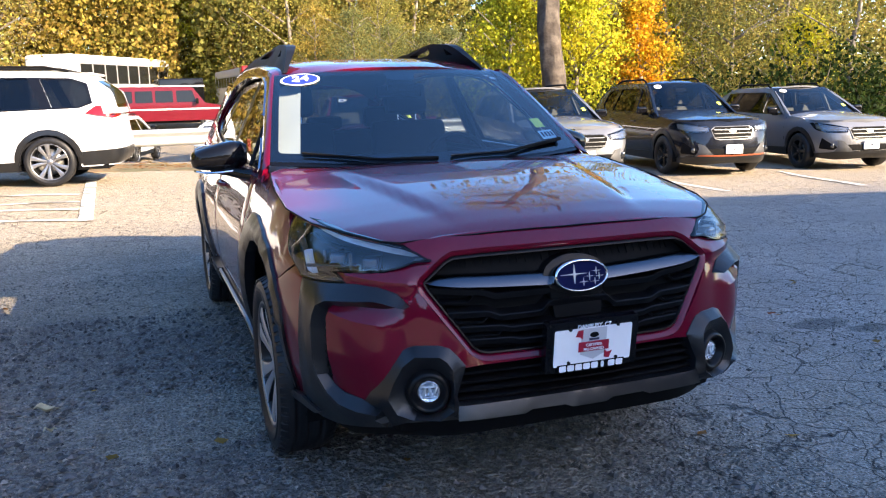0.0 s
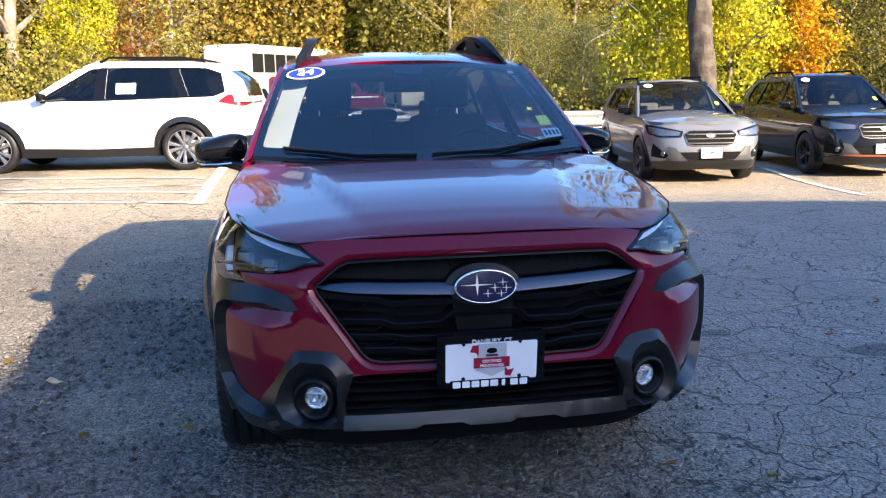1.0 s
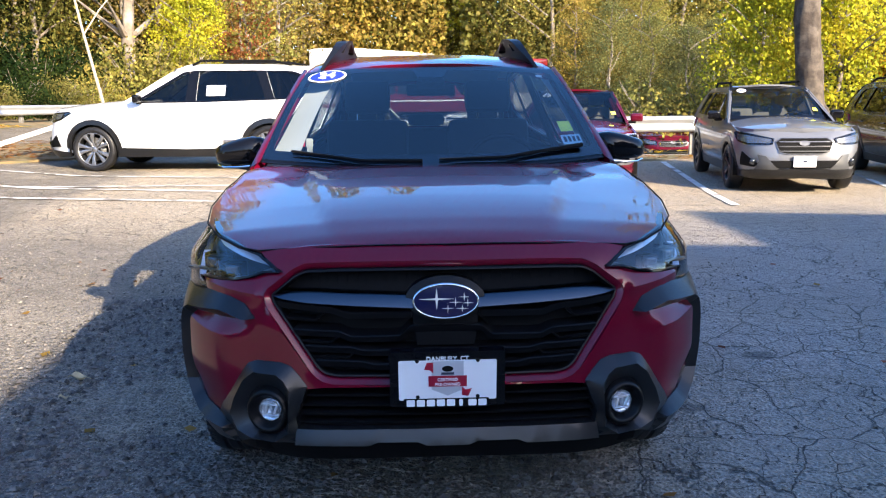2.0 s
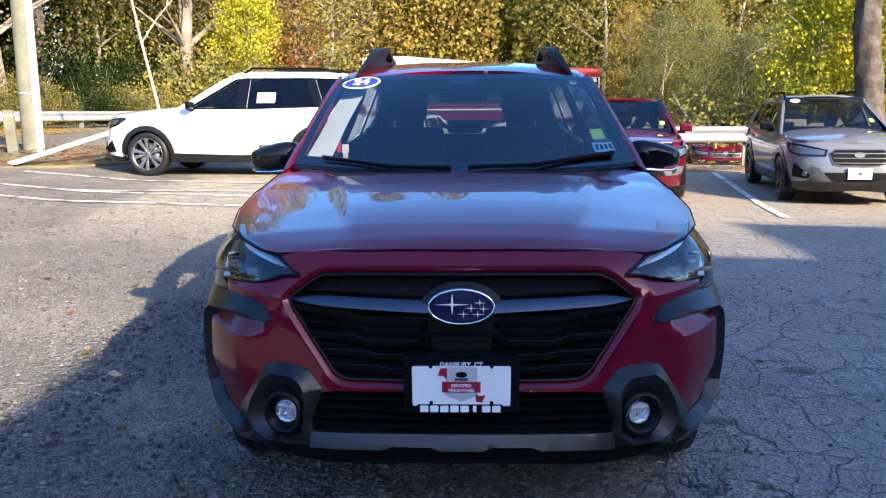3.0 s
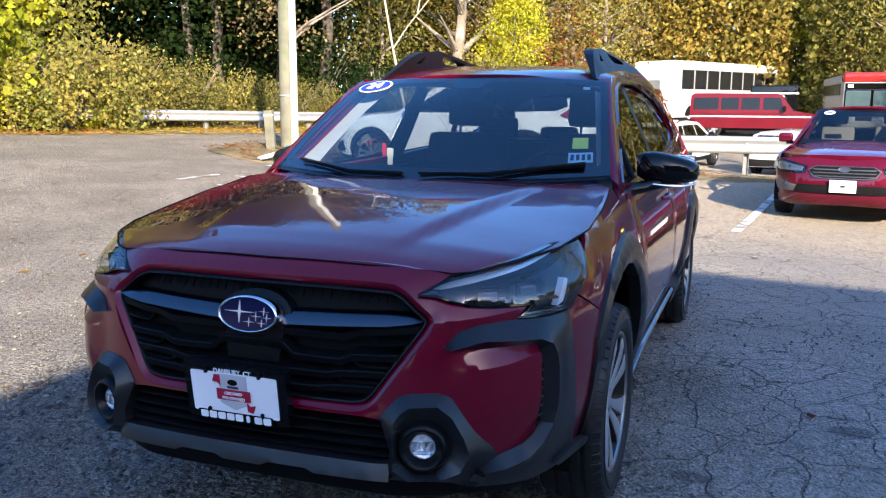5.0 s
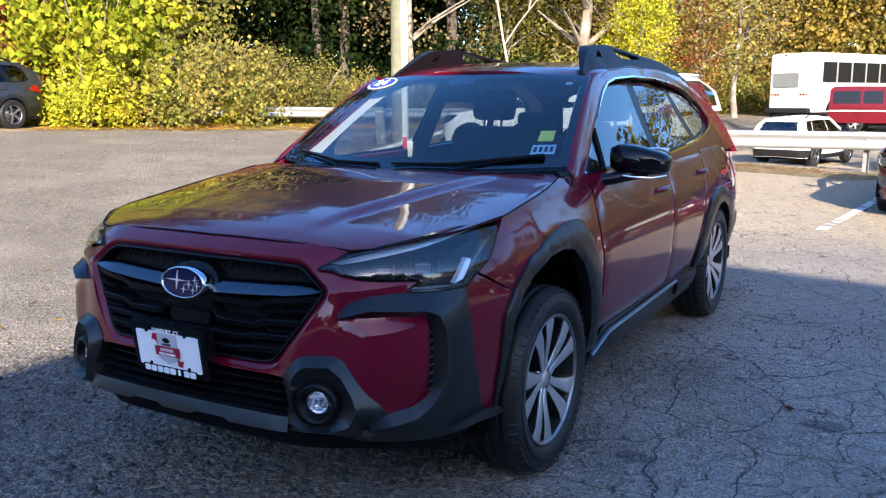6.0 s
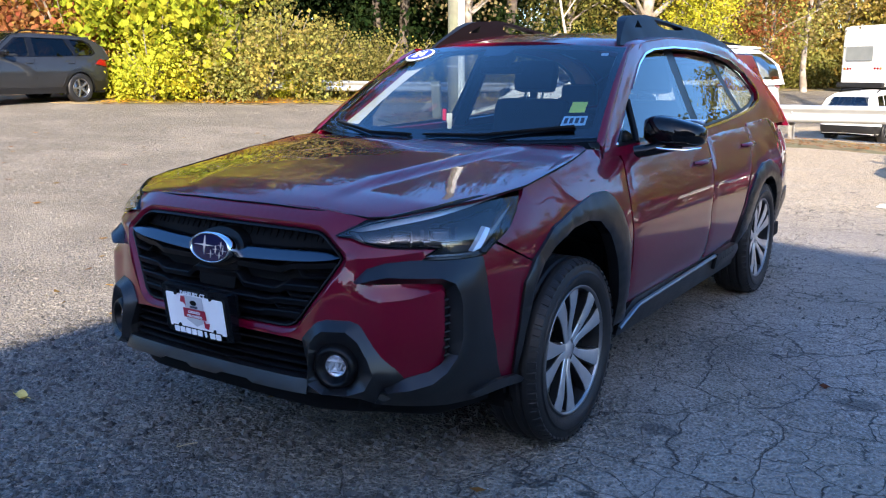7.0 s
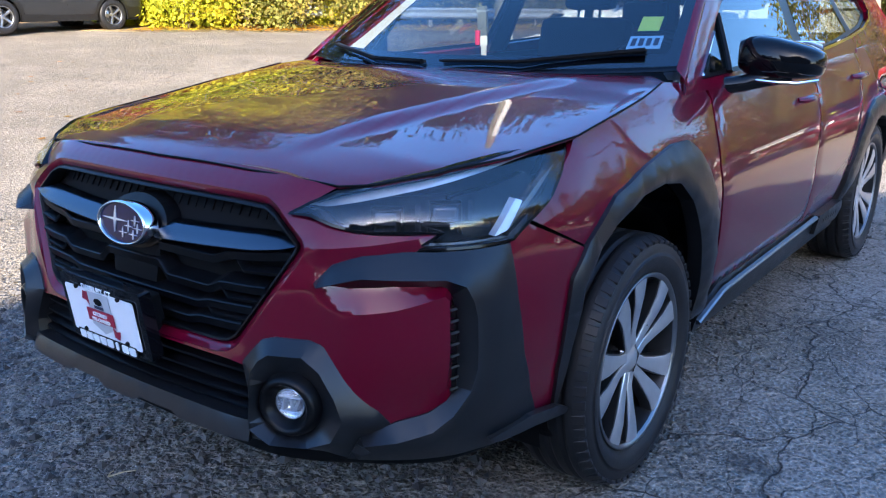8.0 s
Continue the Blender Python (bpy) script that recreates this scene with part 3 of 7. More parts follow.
def leaves_mesh(name, centres, size, material, droop=0.35):
    """Many small bent leaves: two triangles each, a diamond folded on its midrib."""
    n = len(centres)
    c = np.asarray(centres)
    d = rng.normal(size=(n, 3))
    d[:, 2] -= droop
    d /= np.linalg.norm(d, axis=1)[:, None]
    s = np.cross(d, rng.normal(size=(n, 3)))
    s /= np.linalg.norm(s, axis=1)[:, None] + 1e-9
    nn = np.cross(d, s)
    L = size * rng.uniform(.6, 1.35, (n, 1))
    w = L * rng.uniform(.32, .5, (n, 1))
    v = np.stack([c, c + d * L * .5 + s * w + nn * w * .25, c + d * L, c + d * L * .5 - s * w + nn * w * .25], 1).reshape(-1, 3)
    idx = np.arange(n)[:, None] * 4
    tri = np.concatenate([idx + [0, 1, 2], idx + [0, 2, 3]], 1).reshape(-1, 3)
    me = bpy.data.meshes.new(name)
    me.vertices.add(len(v)), me.loops.add(tri.size), me.polygons.add(len(tri))
    me.vertices.foreach_set("co", v.ravel().astype(np.float32))
    me.loops.foreach_set("vertex_index", tri.ravel().astype(np.int32))
    me.polygons.foreach_set("loop_start", np.arange(0, tri.size, 3, dtype=np.int32))
    me.materials.append(material)
    me.update(calc_edges=True)
    return me


def crown_points(n_clump, per, lo, hi, radius, spread, seedling=0):
    """Leaf places in loose clumps along an uneven crown."""
    g = np.random.default_rng(100 + seedling)
    out = []
    for _ in range(n_clump):
        z = g.uniform(0, 1)
        r = radius * (math.sin(math.pi * min(1, .12 + .86 * z)) ** .7) * math.sqrt(g.uniform(.05, 1))
        a = g.uniform(0, 2 * math.pi)
        c = np.array([r * math.cos(a), r * math.sin(a), lo + (hi - lo) * z])
        out.append(c + g.normal(size=(per, 3)) * spread * g.uniform(.5, 1.3) * [1, 1, .75])
    return np.concatenate(out)


def tree_proto(name, leaf, height, radius, low, n_clump, per, size, seedling, bark=BARK, label="", trunk_r=.16, lean=0.0, limbs=9):
    t = thing(name, label or f"tall {leaf} autumn tree at the edge of the wood", "tree")
    g = np.random.default_rng(500 + seedling)
    bm = bmesh.new()
    pts = [(lean * k / 8 * height * .1 + .12 * math.sin(k * 1.3 + seedling), .12 * math.cos(k * 1.7 + seedling), height * .95 * k / 8 - .3) for k in range(9)]
    if trunk_r > .3:
        at = lambda f: [float(np.interp(f * 8, range(9), [p[j] for p in pts])) for j in range(3)]
        tube(bm, [at(k / 72) for k in range(73)], [trunk_r * (1.25 - .4 * min(1, k / 8) + .15 * (k < 8) - .0085 * k) for k in range(73)], 26)
        for v in bm.verts:
            c = Vector(at((v.co.z + .3) / (height * .95)))
            d = v.co - c
            d.z = 0
            a = math.atan2(d.y, d.x)
            v.co += d * (.10 * noise.noise(Vector((math.cos(a) * 4, math.sin(a) * 4, v.co.z * 1.1 + seedling))) + .17 * noise.noise(Vector((math.cos(a) * 1.4, math.sin(a) * 1.4, v.co.z * 1.6 + seedling))))
    else:
        tube(bm, pts, [trunk_r * (1.25 if k == 0 else 1 - .1 * k) for k in range(9)], 14)
    for k in range(limbs):
        i = int(g.integers(2, 8))
        p = Vector(pts[i])
        a = g.uniform(0, 2 * math.pi)
        ln = radius * g.uniform(.6, 1.05)
        q = [p + Vector((math.cos(a) * ln * f + .1 * g.normal(), math.sin(a) * ln * f + .1 * g.normal(), ln * (.75 * f - .12 * f * f))) for f in (0, .35, .7, 1)]
        tube(bm, q, [trunk_r * .42, trunk_r * .28, trunk_r * .16, trunk_r * .06], 6)
    part("trunk", bm, bark, t, smooth=True)
    part("crown", leaves_mesh("crown", crown_points(n_clump, per, low, height, radius, radius * .17, seedling), size, LEAF[leaf]), parent=t)
    return t


PROTO = {
    "olive": tree_proto("tree", "olive", 11, 3.2, 1.2, 170, 46, 0.145, 1),
    "olive_b": tree_proto("tree", "olive", 13, 3.6, 2.2, 180, 44, 0.153, 2, label="olive-brown autumn tree with visible limbs"),
    "yellow": tree_proto("tree", "yellow", 8, 2.4, .6, 190, 60, 0.153, 3, label="bright yellow-green tree in sun"),
    "gold": tree_proto("tree", "gold", 11, 3.0, 1.2, 150, 46, 0.145, 4, label="golden autumn tree in sun"),
    "orange": tree_proto("tree", "orange", 7.5, 1.7, 2.0, 140, 60, 0.145, 5, label="orange autumn tree in sun"),
    "rust": tree_proto("tree", "rust", 11, 2.6, 1.5, 120, 42, 0.136, 6, label="rust-brown autumn tree among olive trees"),
    "red": tree_proto("tree", "red", 8, 1.7, 1.0, 90, 46, 0.136, 7, label="small dark red autumn tree"),
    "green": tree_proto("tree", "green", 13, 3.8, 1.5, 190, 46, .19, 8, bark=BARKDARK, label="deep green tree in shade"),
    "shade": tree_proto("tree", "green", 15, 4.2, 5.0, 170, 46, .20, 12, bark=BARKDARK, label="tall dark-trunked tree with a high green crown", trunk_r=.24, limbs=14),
    "sage": tree_proto("tree", "sage", 10, 3.0, .2, 210, 58, 0.13, 13, label="dense grey-green tree with low branches"),
    "bare": tree_proto("tree", "bare", 13, 3.0, 2.5, 130, 28, 0.128, 9, label="half-bare pale tree with thin branches", limbs=20),
    "big": tree_proto("tree", "olive", 15, 3.4, 6.5, 120, 40, 0.153, 10, label="tall tree with a thick pale trunk", trunk_r=.38, lean=.9),
    "pillar": tree_proto("tree", "gold", 15, 3.0, 6.0, 110, 40, 0.153, 11, bark=BARKDARK, label="tall tree with a thick dark trunk", trunk_r=.40),
}


def shrub_proto(name, leaf, height, radius, n_clump, per, size, seedling, label):
    t = thing(name, label, "shrub")
    g = np.random.default_rng(900 + seedling)
    bm = bmesh.new()
    for k in range(9):
        a = g.uniform(0, 2 * math.pi)
        tip = Vector((math.cos(a) * radius * .7, math.sin(a) * radius * .7, height * g.uniform(.6, .95)))
        tube(bm, [(0, 0, -.1), tip * .5 + Vector((0, 0, .2)), tip], [.03, .02, .008], 5)
    part("stem", bm, BARK, t, smooth=True)
    pts = []
    for _ in range(n_clump):
        a, r = g.uniform(0, 2 * math.pi), radius * math.sqrt(g.uniform(0, 1))
        top = height * (1 - .55 * (r / radius) ** 2) * g.uniform(.75, 1.1)
        c = np.array([r * math.cos(a), r * math.sin(a), top * g.uniform(.08, 1.0)])
        pts.append(c + g.normal(size=(per, 3)) * radius * .13)
    pts = np.concatenate(pts)
    pts[:, 2] = np.abs(pts[:, 2]) + .03
    part("crown", leaves_mesh("crown", pts, size, LEAF[leaf], .2), parent=t)
    return t


PROTO["shrub"] = shrub_proto("shrub", "olive", 2.6, 1.9, 90, 44, .12, 1, "dense olive-green bush at the wood edge")
PROTO["hedge"] = shrub_proto("shrub", "hedge", 2.3, 1.6, 120, 50, .09, 2, "yellowing hedge bush by the rail")
PROTO["vine"] = shrub_proto("shrub", "yellow", 2.2, 1.4, 90, 44, .11, 3, "bright yellow-green bush by the rail")
PROTO["bigleaf"] = shrub_proto("shrub", "lime", 5.2, 2.0, 110, 34, .21, 4, "tall yellow-green bush with very large leaves")
PROTO["sumac"] = shrub_proto("shrub", "red", 4.6, 2.0, 100, 40, .18, 5, "red and orange sumac bush")
PROTO["darkshrub"] = shrub_proto("shrub", "green", 3.0, 2.2, 100, 44, .14, 6, "dark green bush in shade")


def plant(kind, x, y, s=1.0, turn=None):
    src = PROTO[kind]
    m = pose(x, y, gh(x, y), 0, 0, rng.uniform(0, 360) if turn is None else turn)
    if "used" in src:
        t = copy_thing(src, m)
    else:
        src["used"] = 1
        src.matrix_basis, t = m, src
    t.scale = (s, s, s * rng.uniform(.92, 1.1))
    return t


WOODS = []
# far wood behind the coaches
for k in range(22):
    WOODS.append((-30 + 2.4 * k + rng.uniform(-1, 1), 56 + rng.uniform(-2, 4), rng.choice(["olive", "gold", "olive_b", "gold", "bare", "bare", "olive"])))
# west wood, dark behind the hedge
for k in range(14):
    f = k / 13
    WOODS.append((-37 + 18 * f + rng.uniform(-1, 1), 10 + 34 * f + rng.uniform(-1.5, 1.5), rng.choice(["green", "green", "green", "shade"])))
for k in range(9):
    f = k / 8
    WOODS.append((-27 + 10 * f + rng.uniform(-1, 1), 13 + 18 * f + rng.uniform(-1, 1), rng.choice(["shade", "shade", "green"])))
# behind the white car, towards the far wood
for k in range(8):
    f = k / 7
    WOODS.append((-19 + 13 * f + rng.uniform(-1, 1), 38 + 8 * f + rng.uniform(-1.5, 1.5), rng.choice(["olive", "bare", "gold", "olive_b", "bare"])))
# north-east bank
for k in range(8):
    f = k / 7
    WOODS.append((11 + 9 * f + rng.uniform(-1, 1), 27 - 6 * f + rng.uniform(-1, 1), rng.choice(["sage", "yellow", "olive_b", "olive", "sage"])))
for k in range(8):
    f = k / 7
    WOODS.append((8 + 22 * f, 37 - 8 * f + rng.uniform(-2, 2), rng.choice(["olive_b", "gold", "olive", "olive"])))
WOODS += [(8.5, 51.0, "olive"), (12.5, 51.5, "gold"), (16.5, 50.5, "olive_b"), (0.6, 60.5, "orange"), (4.0, 58.5, "yellow"), (-9.0, 42.5, "red"), (-4.6, 48, "red"), (-10.0, 36.0, "yellow"), (-12.2, 45.5, "big"), (-12.6, 36.0, "big"), (9.2, 19.8, "yellow"), (11.2, 19.6, "yellow"), (13.8, 20.2, "orange"), (9.8, 18.2, "pillar"), (-16.0, 26.0, "bare"), (15.6, 21.5, "olive"), (17.0, 19.8, "olive"), (7.6, 25.5, "olive"), (7.2, 31.5, "olive_b"), (10.0, 28.5, "green"), (19.8, 17.6, "olive_b")]
for k in range(6):
    WOODS.append((9 + 3.2 * k, 46 - 1.2 * k + rng.uniform(-1, 1), rng.choice(["olive", "olive_b", "gold", "green"])))
WOODS += [(-19.5, 14.8, "yellow"), (-21.6, 14.6, "olive"), (-20.6, 16.8, "olive_b"), (-23.4, 13.0, "yellow"), (-24.5, 15.5, "gold"), (-18.6, 15.8, "olive"), (-27, 11, "olive"), (-22.5, 17.5, "olive")]
WOODS = [(x, y + 5 if -7 < x < 4 and 52 < y < 60 else y, k) for x, y, k in WOODS]
WOODS = [w for w in WOODS if not (4 < w[0] < 15 and 22.5 < w[1] < 37) and not (-7 < w[0] < -3 and 43 < w[1] < 49)]
WOODS += [(9.6, 39.5, "sage"), (12.2, 41.5, "sage"), (10.6, 44.5, "gold"), (14.6, 39.0, "sage"), (17.2, 41.0, "olive"), (9.4, 47.5, "sage"), (13.4, 46.5, "olive_b"), (12.0, 35.0, "sage"), (15.8, 34.5, "yellow"), (19.0, 36.5, "sage"), (17.8, 30.5, "sage"), (14.4, 30.0, "olive")]
for x, y, kind in WOODS:
    plant(str(kind), x, y, rng.uniform(.9, 1.15) * (1 if kind in ("big", "pillar") else .62 if x > 8.5 and y < 30 else .5 if x > 5 and y < 50 else 1.05 if x < -14 and y < 34 else .6 if (x, y) == (-10.0, 36.0) else 1))
for x, y, kind, size in ((13.5, 24.0, "bare", .62), (17.5, 25.5, "olive_b", .55), (21.5, 22.5, "bare", .66), (25.0, 21.0, "gold", .6), (28.5, 18.5, "bare", .7), (24.0, 26.0, "olive_b", .6), (31.0, 15.5, "bare", .75), (27.5, 12.5, "bare", .65)):
    plant(kind, x, y, size)
SHRUBS = [(-17.6, 12.6, "bigleaf", 1), (-16.6, 11.6, "vine", .8), (-18.6, 12.4, "bigleaf", .9), (-19.8, 11.6, "sumac", 1), (-21.6, 11.4, "sumac", 1.1), (-20.5, 13.5, "sumac", 1.2), (-16.2, 13.3, "shrub", .8), (-15.8, 14.6, "shrub", .95), (-15.6, 16.0, "shrub", 1.0), (-15.2, 17.2, "hedge", .9), (-14.7, 15.6, "vine", .45), (-15.6, 18.2, "hedge", 1.05), (-14.9, 19.4, "hedge", .9), (-14.6, 20.8, "shrub", .72), (-14.0, 22.2, "hedge", .72), (-13.5, 23.6, "hedge", .72), (-13.1, 25.0, "hedge", .7), (-12.6, 26.6, "darkshrub", .6), (-12.1, 28.2, "hedge", .7), (-11.4, 30.0, "shrub", .7), (-23, 10.5, "bigleaf", 1.1), (-24.5, 9.5, "shrub", 1.2)]
for k in range(24):
    SHRUBS.append((-22 + 1.9 * k + rng.uniform(-.6, .6), 52 + rng.uniform(-.8, 1.5), str(rng.choice(["shrub", "shrub", "hedge", "darkshrub"])), rng.uniform(.9, 1.5)))
for k in range(13):
    f = k / 12
    SHRUBS.append((7.4 + 13 * f + rng.uniform(-.5, .5), 21.5 - 5 * f + rng.uniform(-.8, .8), str(rng.choice(["shrub", "vine", "shrub", "hedge", "darkshrub"])), rng.uniform(.7, 1.1)))
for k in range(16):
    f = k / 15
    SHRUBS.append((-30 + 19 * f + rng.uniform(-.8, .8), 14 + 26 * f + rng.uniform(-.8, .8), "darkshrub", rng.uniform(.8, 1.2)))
for k in range(3):
    SHRUBS.append((-11.5 + 1.1 * k, 34 + 1.8 * k + rng.uniform(-.8, .8), str(rng.choice(["shrub", "hedge", "shrub"])), rng.uniform(.9, 1.3)))
for x, y, kind, s in SHRUBS:
    if -7.5 < x < 4.5 and y > 50:
        y += 8
    if x < -10 and 15 < y < 31:
        x, y = x - .95, y + .3
    plant(kind, x, y, s)
for src in PROTO.values():
    if "used" not in src:
        for ob in [*src.children, src]:
            bpy.data.objects.remove(ob)
# the wood's depth, past counting
def wood_mass(label, n, a0, a1, r0, r1, tall, size, leaf, seedling):
    g = np.random.default_rng(seedling)
    ang = g.uniform(radians(a0), radians(a1), n)
    rad = g.uniform(r0, r1, n)
    top = tall * (1 + .2 * np.sin(ang * 23) + .12 * np.sin(ang * 57 + 1))
    zz = g.uniform(-.25, 1, n).clip(0, 1) * top
    me = leaves_mesh("far_wood", np.stack([-rad * np.sin(ang), rad * np.cos(ang) - 6, zz], 1), size, LEAF[leaf])
    tagged(part("far_wood", me), label, "woodland", kind="stuff")


wood_mass("dense olive autumn woodland beyond the trees", 110000, -3, 24, 62, 74, 20, .34, "olive", 3)
wood_mass("lower olive woodland beyond the trees", 16000, -12, -3, 60, 72, 10.5, .46, "olive", 8)
wood_mass("olive autumn woodland behind the north-east bank", 80000, -75, -11, 58, 72, 9.5, .40, "olive", 7)
# unseen, added to keep the bright southern horizon out of the nose's reflections
wood_mass("unseen green woodland added to the south to block the bright horizon", 22000, 110, 250, 64, 74, 9, 1.1, "green", 9)
wood_mass("golden autumn woodland beyond the trees", 70000, -2, 22, 60, 66, 16, .28, "gold", 4)
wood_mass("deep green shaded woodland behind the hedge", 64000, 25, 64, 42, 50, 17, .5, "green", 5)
wood_mass("olive woodland beyond the western lane", 24000, 60, 100, 46, 54, 16, .6, "olive", 6)

# out of view as well, added to darken what the nose reflects south-west
wood_mass("unseen dark woodland added south-west to darken reflections", 30000, 108, 186, 30, 38, 7, .6, "green", 8)

LITTER = mat("leaf litter and dry soil", (0.20, 0.125, 0.060), 0.95, var=0.3, scale=5, second=(0.11, 0.10, 0.05), mix_at=(0.4, 0.6), bump=0.8, bscale=40)


def verge(name, outline, label, lift=.02, res=.6, bulge=.05):
    def lay(x, y, o):
        return (x, y, gh(x, y) + lift + o + bulge * noise.noise(Vector((x * .8, y * .8, 2))))
    ob = part(name, mesh_of(name, *patch(outline, lay, res, .04, .015), LITTER))
    return tagged(ob, label, "verge", kind="structure")


verge("verge_west", rounded([(-16.4, 9.6), (-14.8, 12.8), (-13.6, 15.6), (-12.5, 18.3), (-11.4, 22), (-10.2, 27), (-8, 32), (-13, 48), (-45, 40), (-45, -5), (-24, 3)], .6), "leaf-strewn verge along the western hedge", res=1.2)
verge("verge_north_east", rounded([(5.0, 17.2), (9, 15.9), (14, 14.6), (22, 12.0), (38, 8), (48, 30), (10, 40), (5.8, 26)], .6), "leaf-strewn bank under the north-east trees", .05, 1.2)
verge("verge_far", [(-40, 48.8), (5, 48.4), (12, 40), (40, 32), (60, 70), (-60, 75)], "brown floor of the far wood", .05, 3.0)
verge("verge_rail", rounded([(-3.2, 13.4), (0.5, 13.9), (5.5, 14.6), (9.5, 14.4), (9.4, 15.6), (5, 16.2), (0, 16.0), (-3.4, 15.4)], .3), "strip of dry leaves under the guard rail", .015, .4, .03)
island = verge("kerb_island", rounded([(-10.2, 12.7), (-9.2, 12.1), (-8.1, 11.5), (-7.3, 12.0), (-6.5, 13.3), (-6.6, 15.2), (-8.5, 16.6), (-10.6, 15.4)], .5), "raised leaf-strewn island round the utility pole", .05, .3, .05)


def scatter(name, n, area, size, material, label, seedling, lift=.03):
    """Fallen leaves lying on the ground inside an outline."""
    g = np.random.default_rng(seedling)
    lo, hi = np.min(area, 0), np.max(area, 0)
    pts = []
    while len(pts) < n:
        p = g.uniform(lo, hi)
        if within(area, p):
            pts.append((p[0], p[1], gh(*p) + lift))
    me = leaves_mesh(name, pts, size, material, 0.0)
    co = np.empty(len(me.vertices) * 3, np.float32)
    me.vertices.foreach_get("co", co)
    co = co.reshape(-1, 4, 3)
    base = np.array(pts)[:, None, 2]
    co[..., 2] = base + (co[..., 2] - base) * .12
    me.vertices.foreach_set("co", co.ravel())
    return tagged(part(name, me), label, "fallen leaves", kind="stuff")


scatter("fallen_leaves", 5200, [(-16.2, 9.5), (-14.6, 12.7), (-13.4, 15.5), (-12.3, 18.2), (-11.2, 22), (-13.6, 23), (-17.6, 12)], .11, LEAF["orange"], "brown and orange leaves along the hedge foot", 1, .06)
scatter("fallen_leaves", 1200, [(-10.2, 12.7), (-9.2, 12.1), (-8.1, 11.5), (-7.3, 12.0), (-6.5, 13.3), (-6.6, 15.2), (-8.5, 16.6), (-10.6, 15.4)], .12, LEAF["rust"], "dry brown leaves on the island", 2, .10)
scatter("fallen_leaves", 1600, [(-3.2, 13.4), (5.5, 14.6), (9.5, 14.4), (9.4, 15.6), (-3.4, 15.4)], .10, LEAF["rust"], "dry leaves under the guard rail", 3, .06)
scatter("fallen_leaves", 2600, [(5.0, 17.2), (14, 14.6), (22, 12.0), (24, 16), (8, 22)], .14, LEAF["orange"], "orange leaves on the bank", 4, .10)

scatter("fallen_leaves", 160, [(-14, 9), (-5, 8), (-2, 3), (-2, -2), (-9, -2), (-14, 4)], .09, LEAF["rust"], "a few dry leaves blown over the asphalt", 5, .015)
scatter("fallen_leaves", 40, [(-3, -3), (4, -3), (4, 4), (-3, 4)], .07, LEAF["rust"], "single dry leaves on the shaded asphalt", 6, .012)



def lone_leaf(x, y, size, turn, color, label):
    """A single curled leaf on the asphalt with a short stalk."""
    t = thing("fallen_leaf", label, "leaf", pose(x, y, gh(x, y) + .012, 0, 0, turn), "single fallen leaves")
    rows = []
    for k in range(9):
        u = k / 8
        w = size * .30 * math.sin(math.pi * min(1, u * .96 + .04)) ** .7
        rows.append([(size * (u - .5), v * w, .22 * size * (v * v - .3) * math.sin(math.pi * u) + .010 * math.sin(u * 7) + .012) for v in (-1, -.5, 0, .5, 1)])
    part("blade", mesh_of("blade", [p for r in rows for p in r], [(i * 5 + j, i * 5 + j + 1, i * 5 + j + 6, i * 5 + j + 5) for i in range(8) for j in range(4)], color), parent=t)
    part("stalk", tube(bmesh.new(), [(size * .46, 0, .012), (size * .6, .006, .008), (size * .72, .0, .006)], .0018, 5), color, t)


DRYLEAF = mat("dry tan leaf", (0.36, 0.29, 0.17), 0.8, var=0.2, scale=40)
PALELEAF = mat("yellowed leaf", (0.55, 0.42, 0.12), 0.75, var=0.2, scale=40)
lone_leaf(-1.31, -.98, .085, 5, PALELEAF, "yellow fallen leaf curled on the dark asphalt")
lone_leaf(-1.80, .80, .10, -8, DRYLEAF, "dry tan leaf curled on the asphalt in shade")
lone_leaf(-1.757, .513, .05, 30, DRYLEAF, "small dry leaf flat on the asphalt")
twig = thing("twig", "thin pale forked twig lying on the asphalt", "twig", pose(-.32, -.89, gh(-.32, -.89) + .008, 0, 0, 64))
part("stem", tube(bmesh.new(), [(-.045, 0, 0), (0, .003, .002), (.045, -.002, 0)], .0024, 5), DRYLEAF, twig)
part("fork", tube(bmesh.new(), [(-.044, 0, .0), (-.036, .014, .004), (-.026, .020, .004)], .0018, 5), DRYLEAF, twig)

# ---- the crimson wagon ----
def smooth01(a, b, x):
    t = min(1.0, max(0.0, (x - a) / (b - a)))
    return t * t * (3 - 2 * t)


def arc(cx, cz, r, a0, a1, n=14):
    return [(cx + r * math.cos(radians(a0 + (a1 - a0) * k / n)), cz + r * math.sin(radians(a0 + (a1 - a0) * k / n))) for k in range(n + 1)]


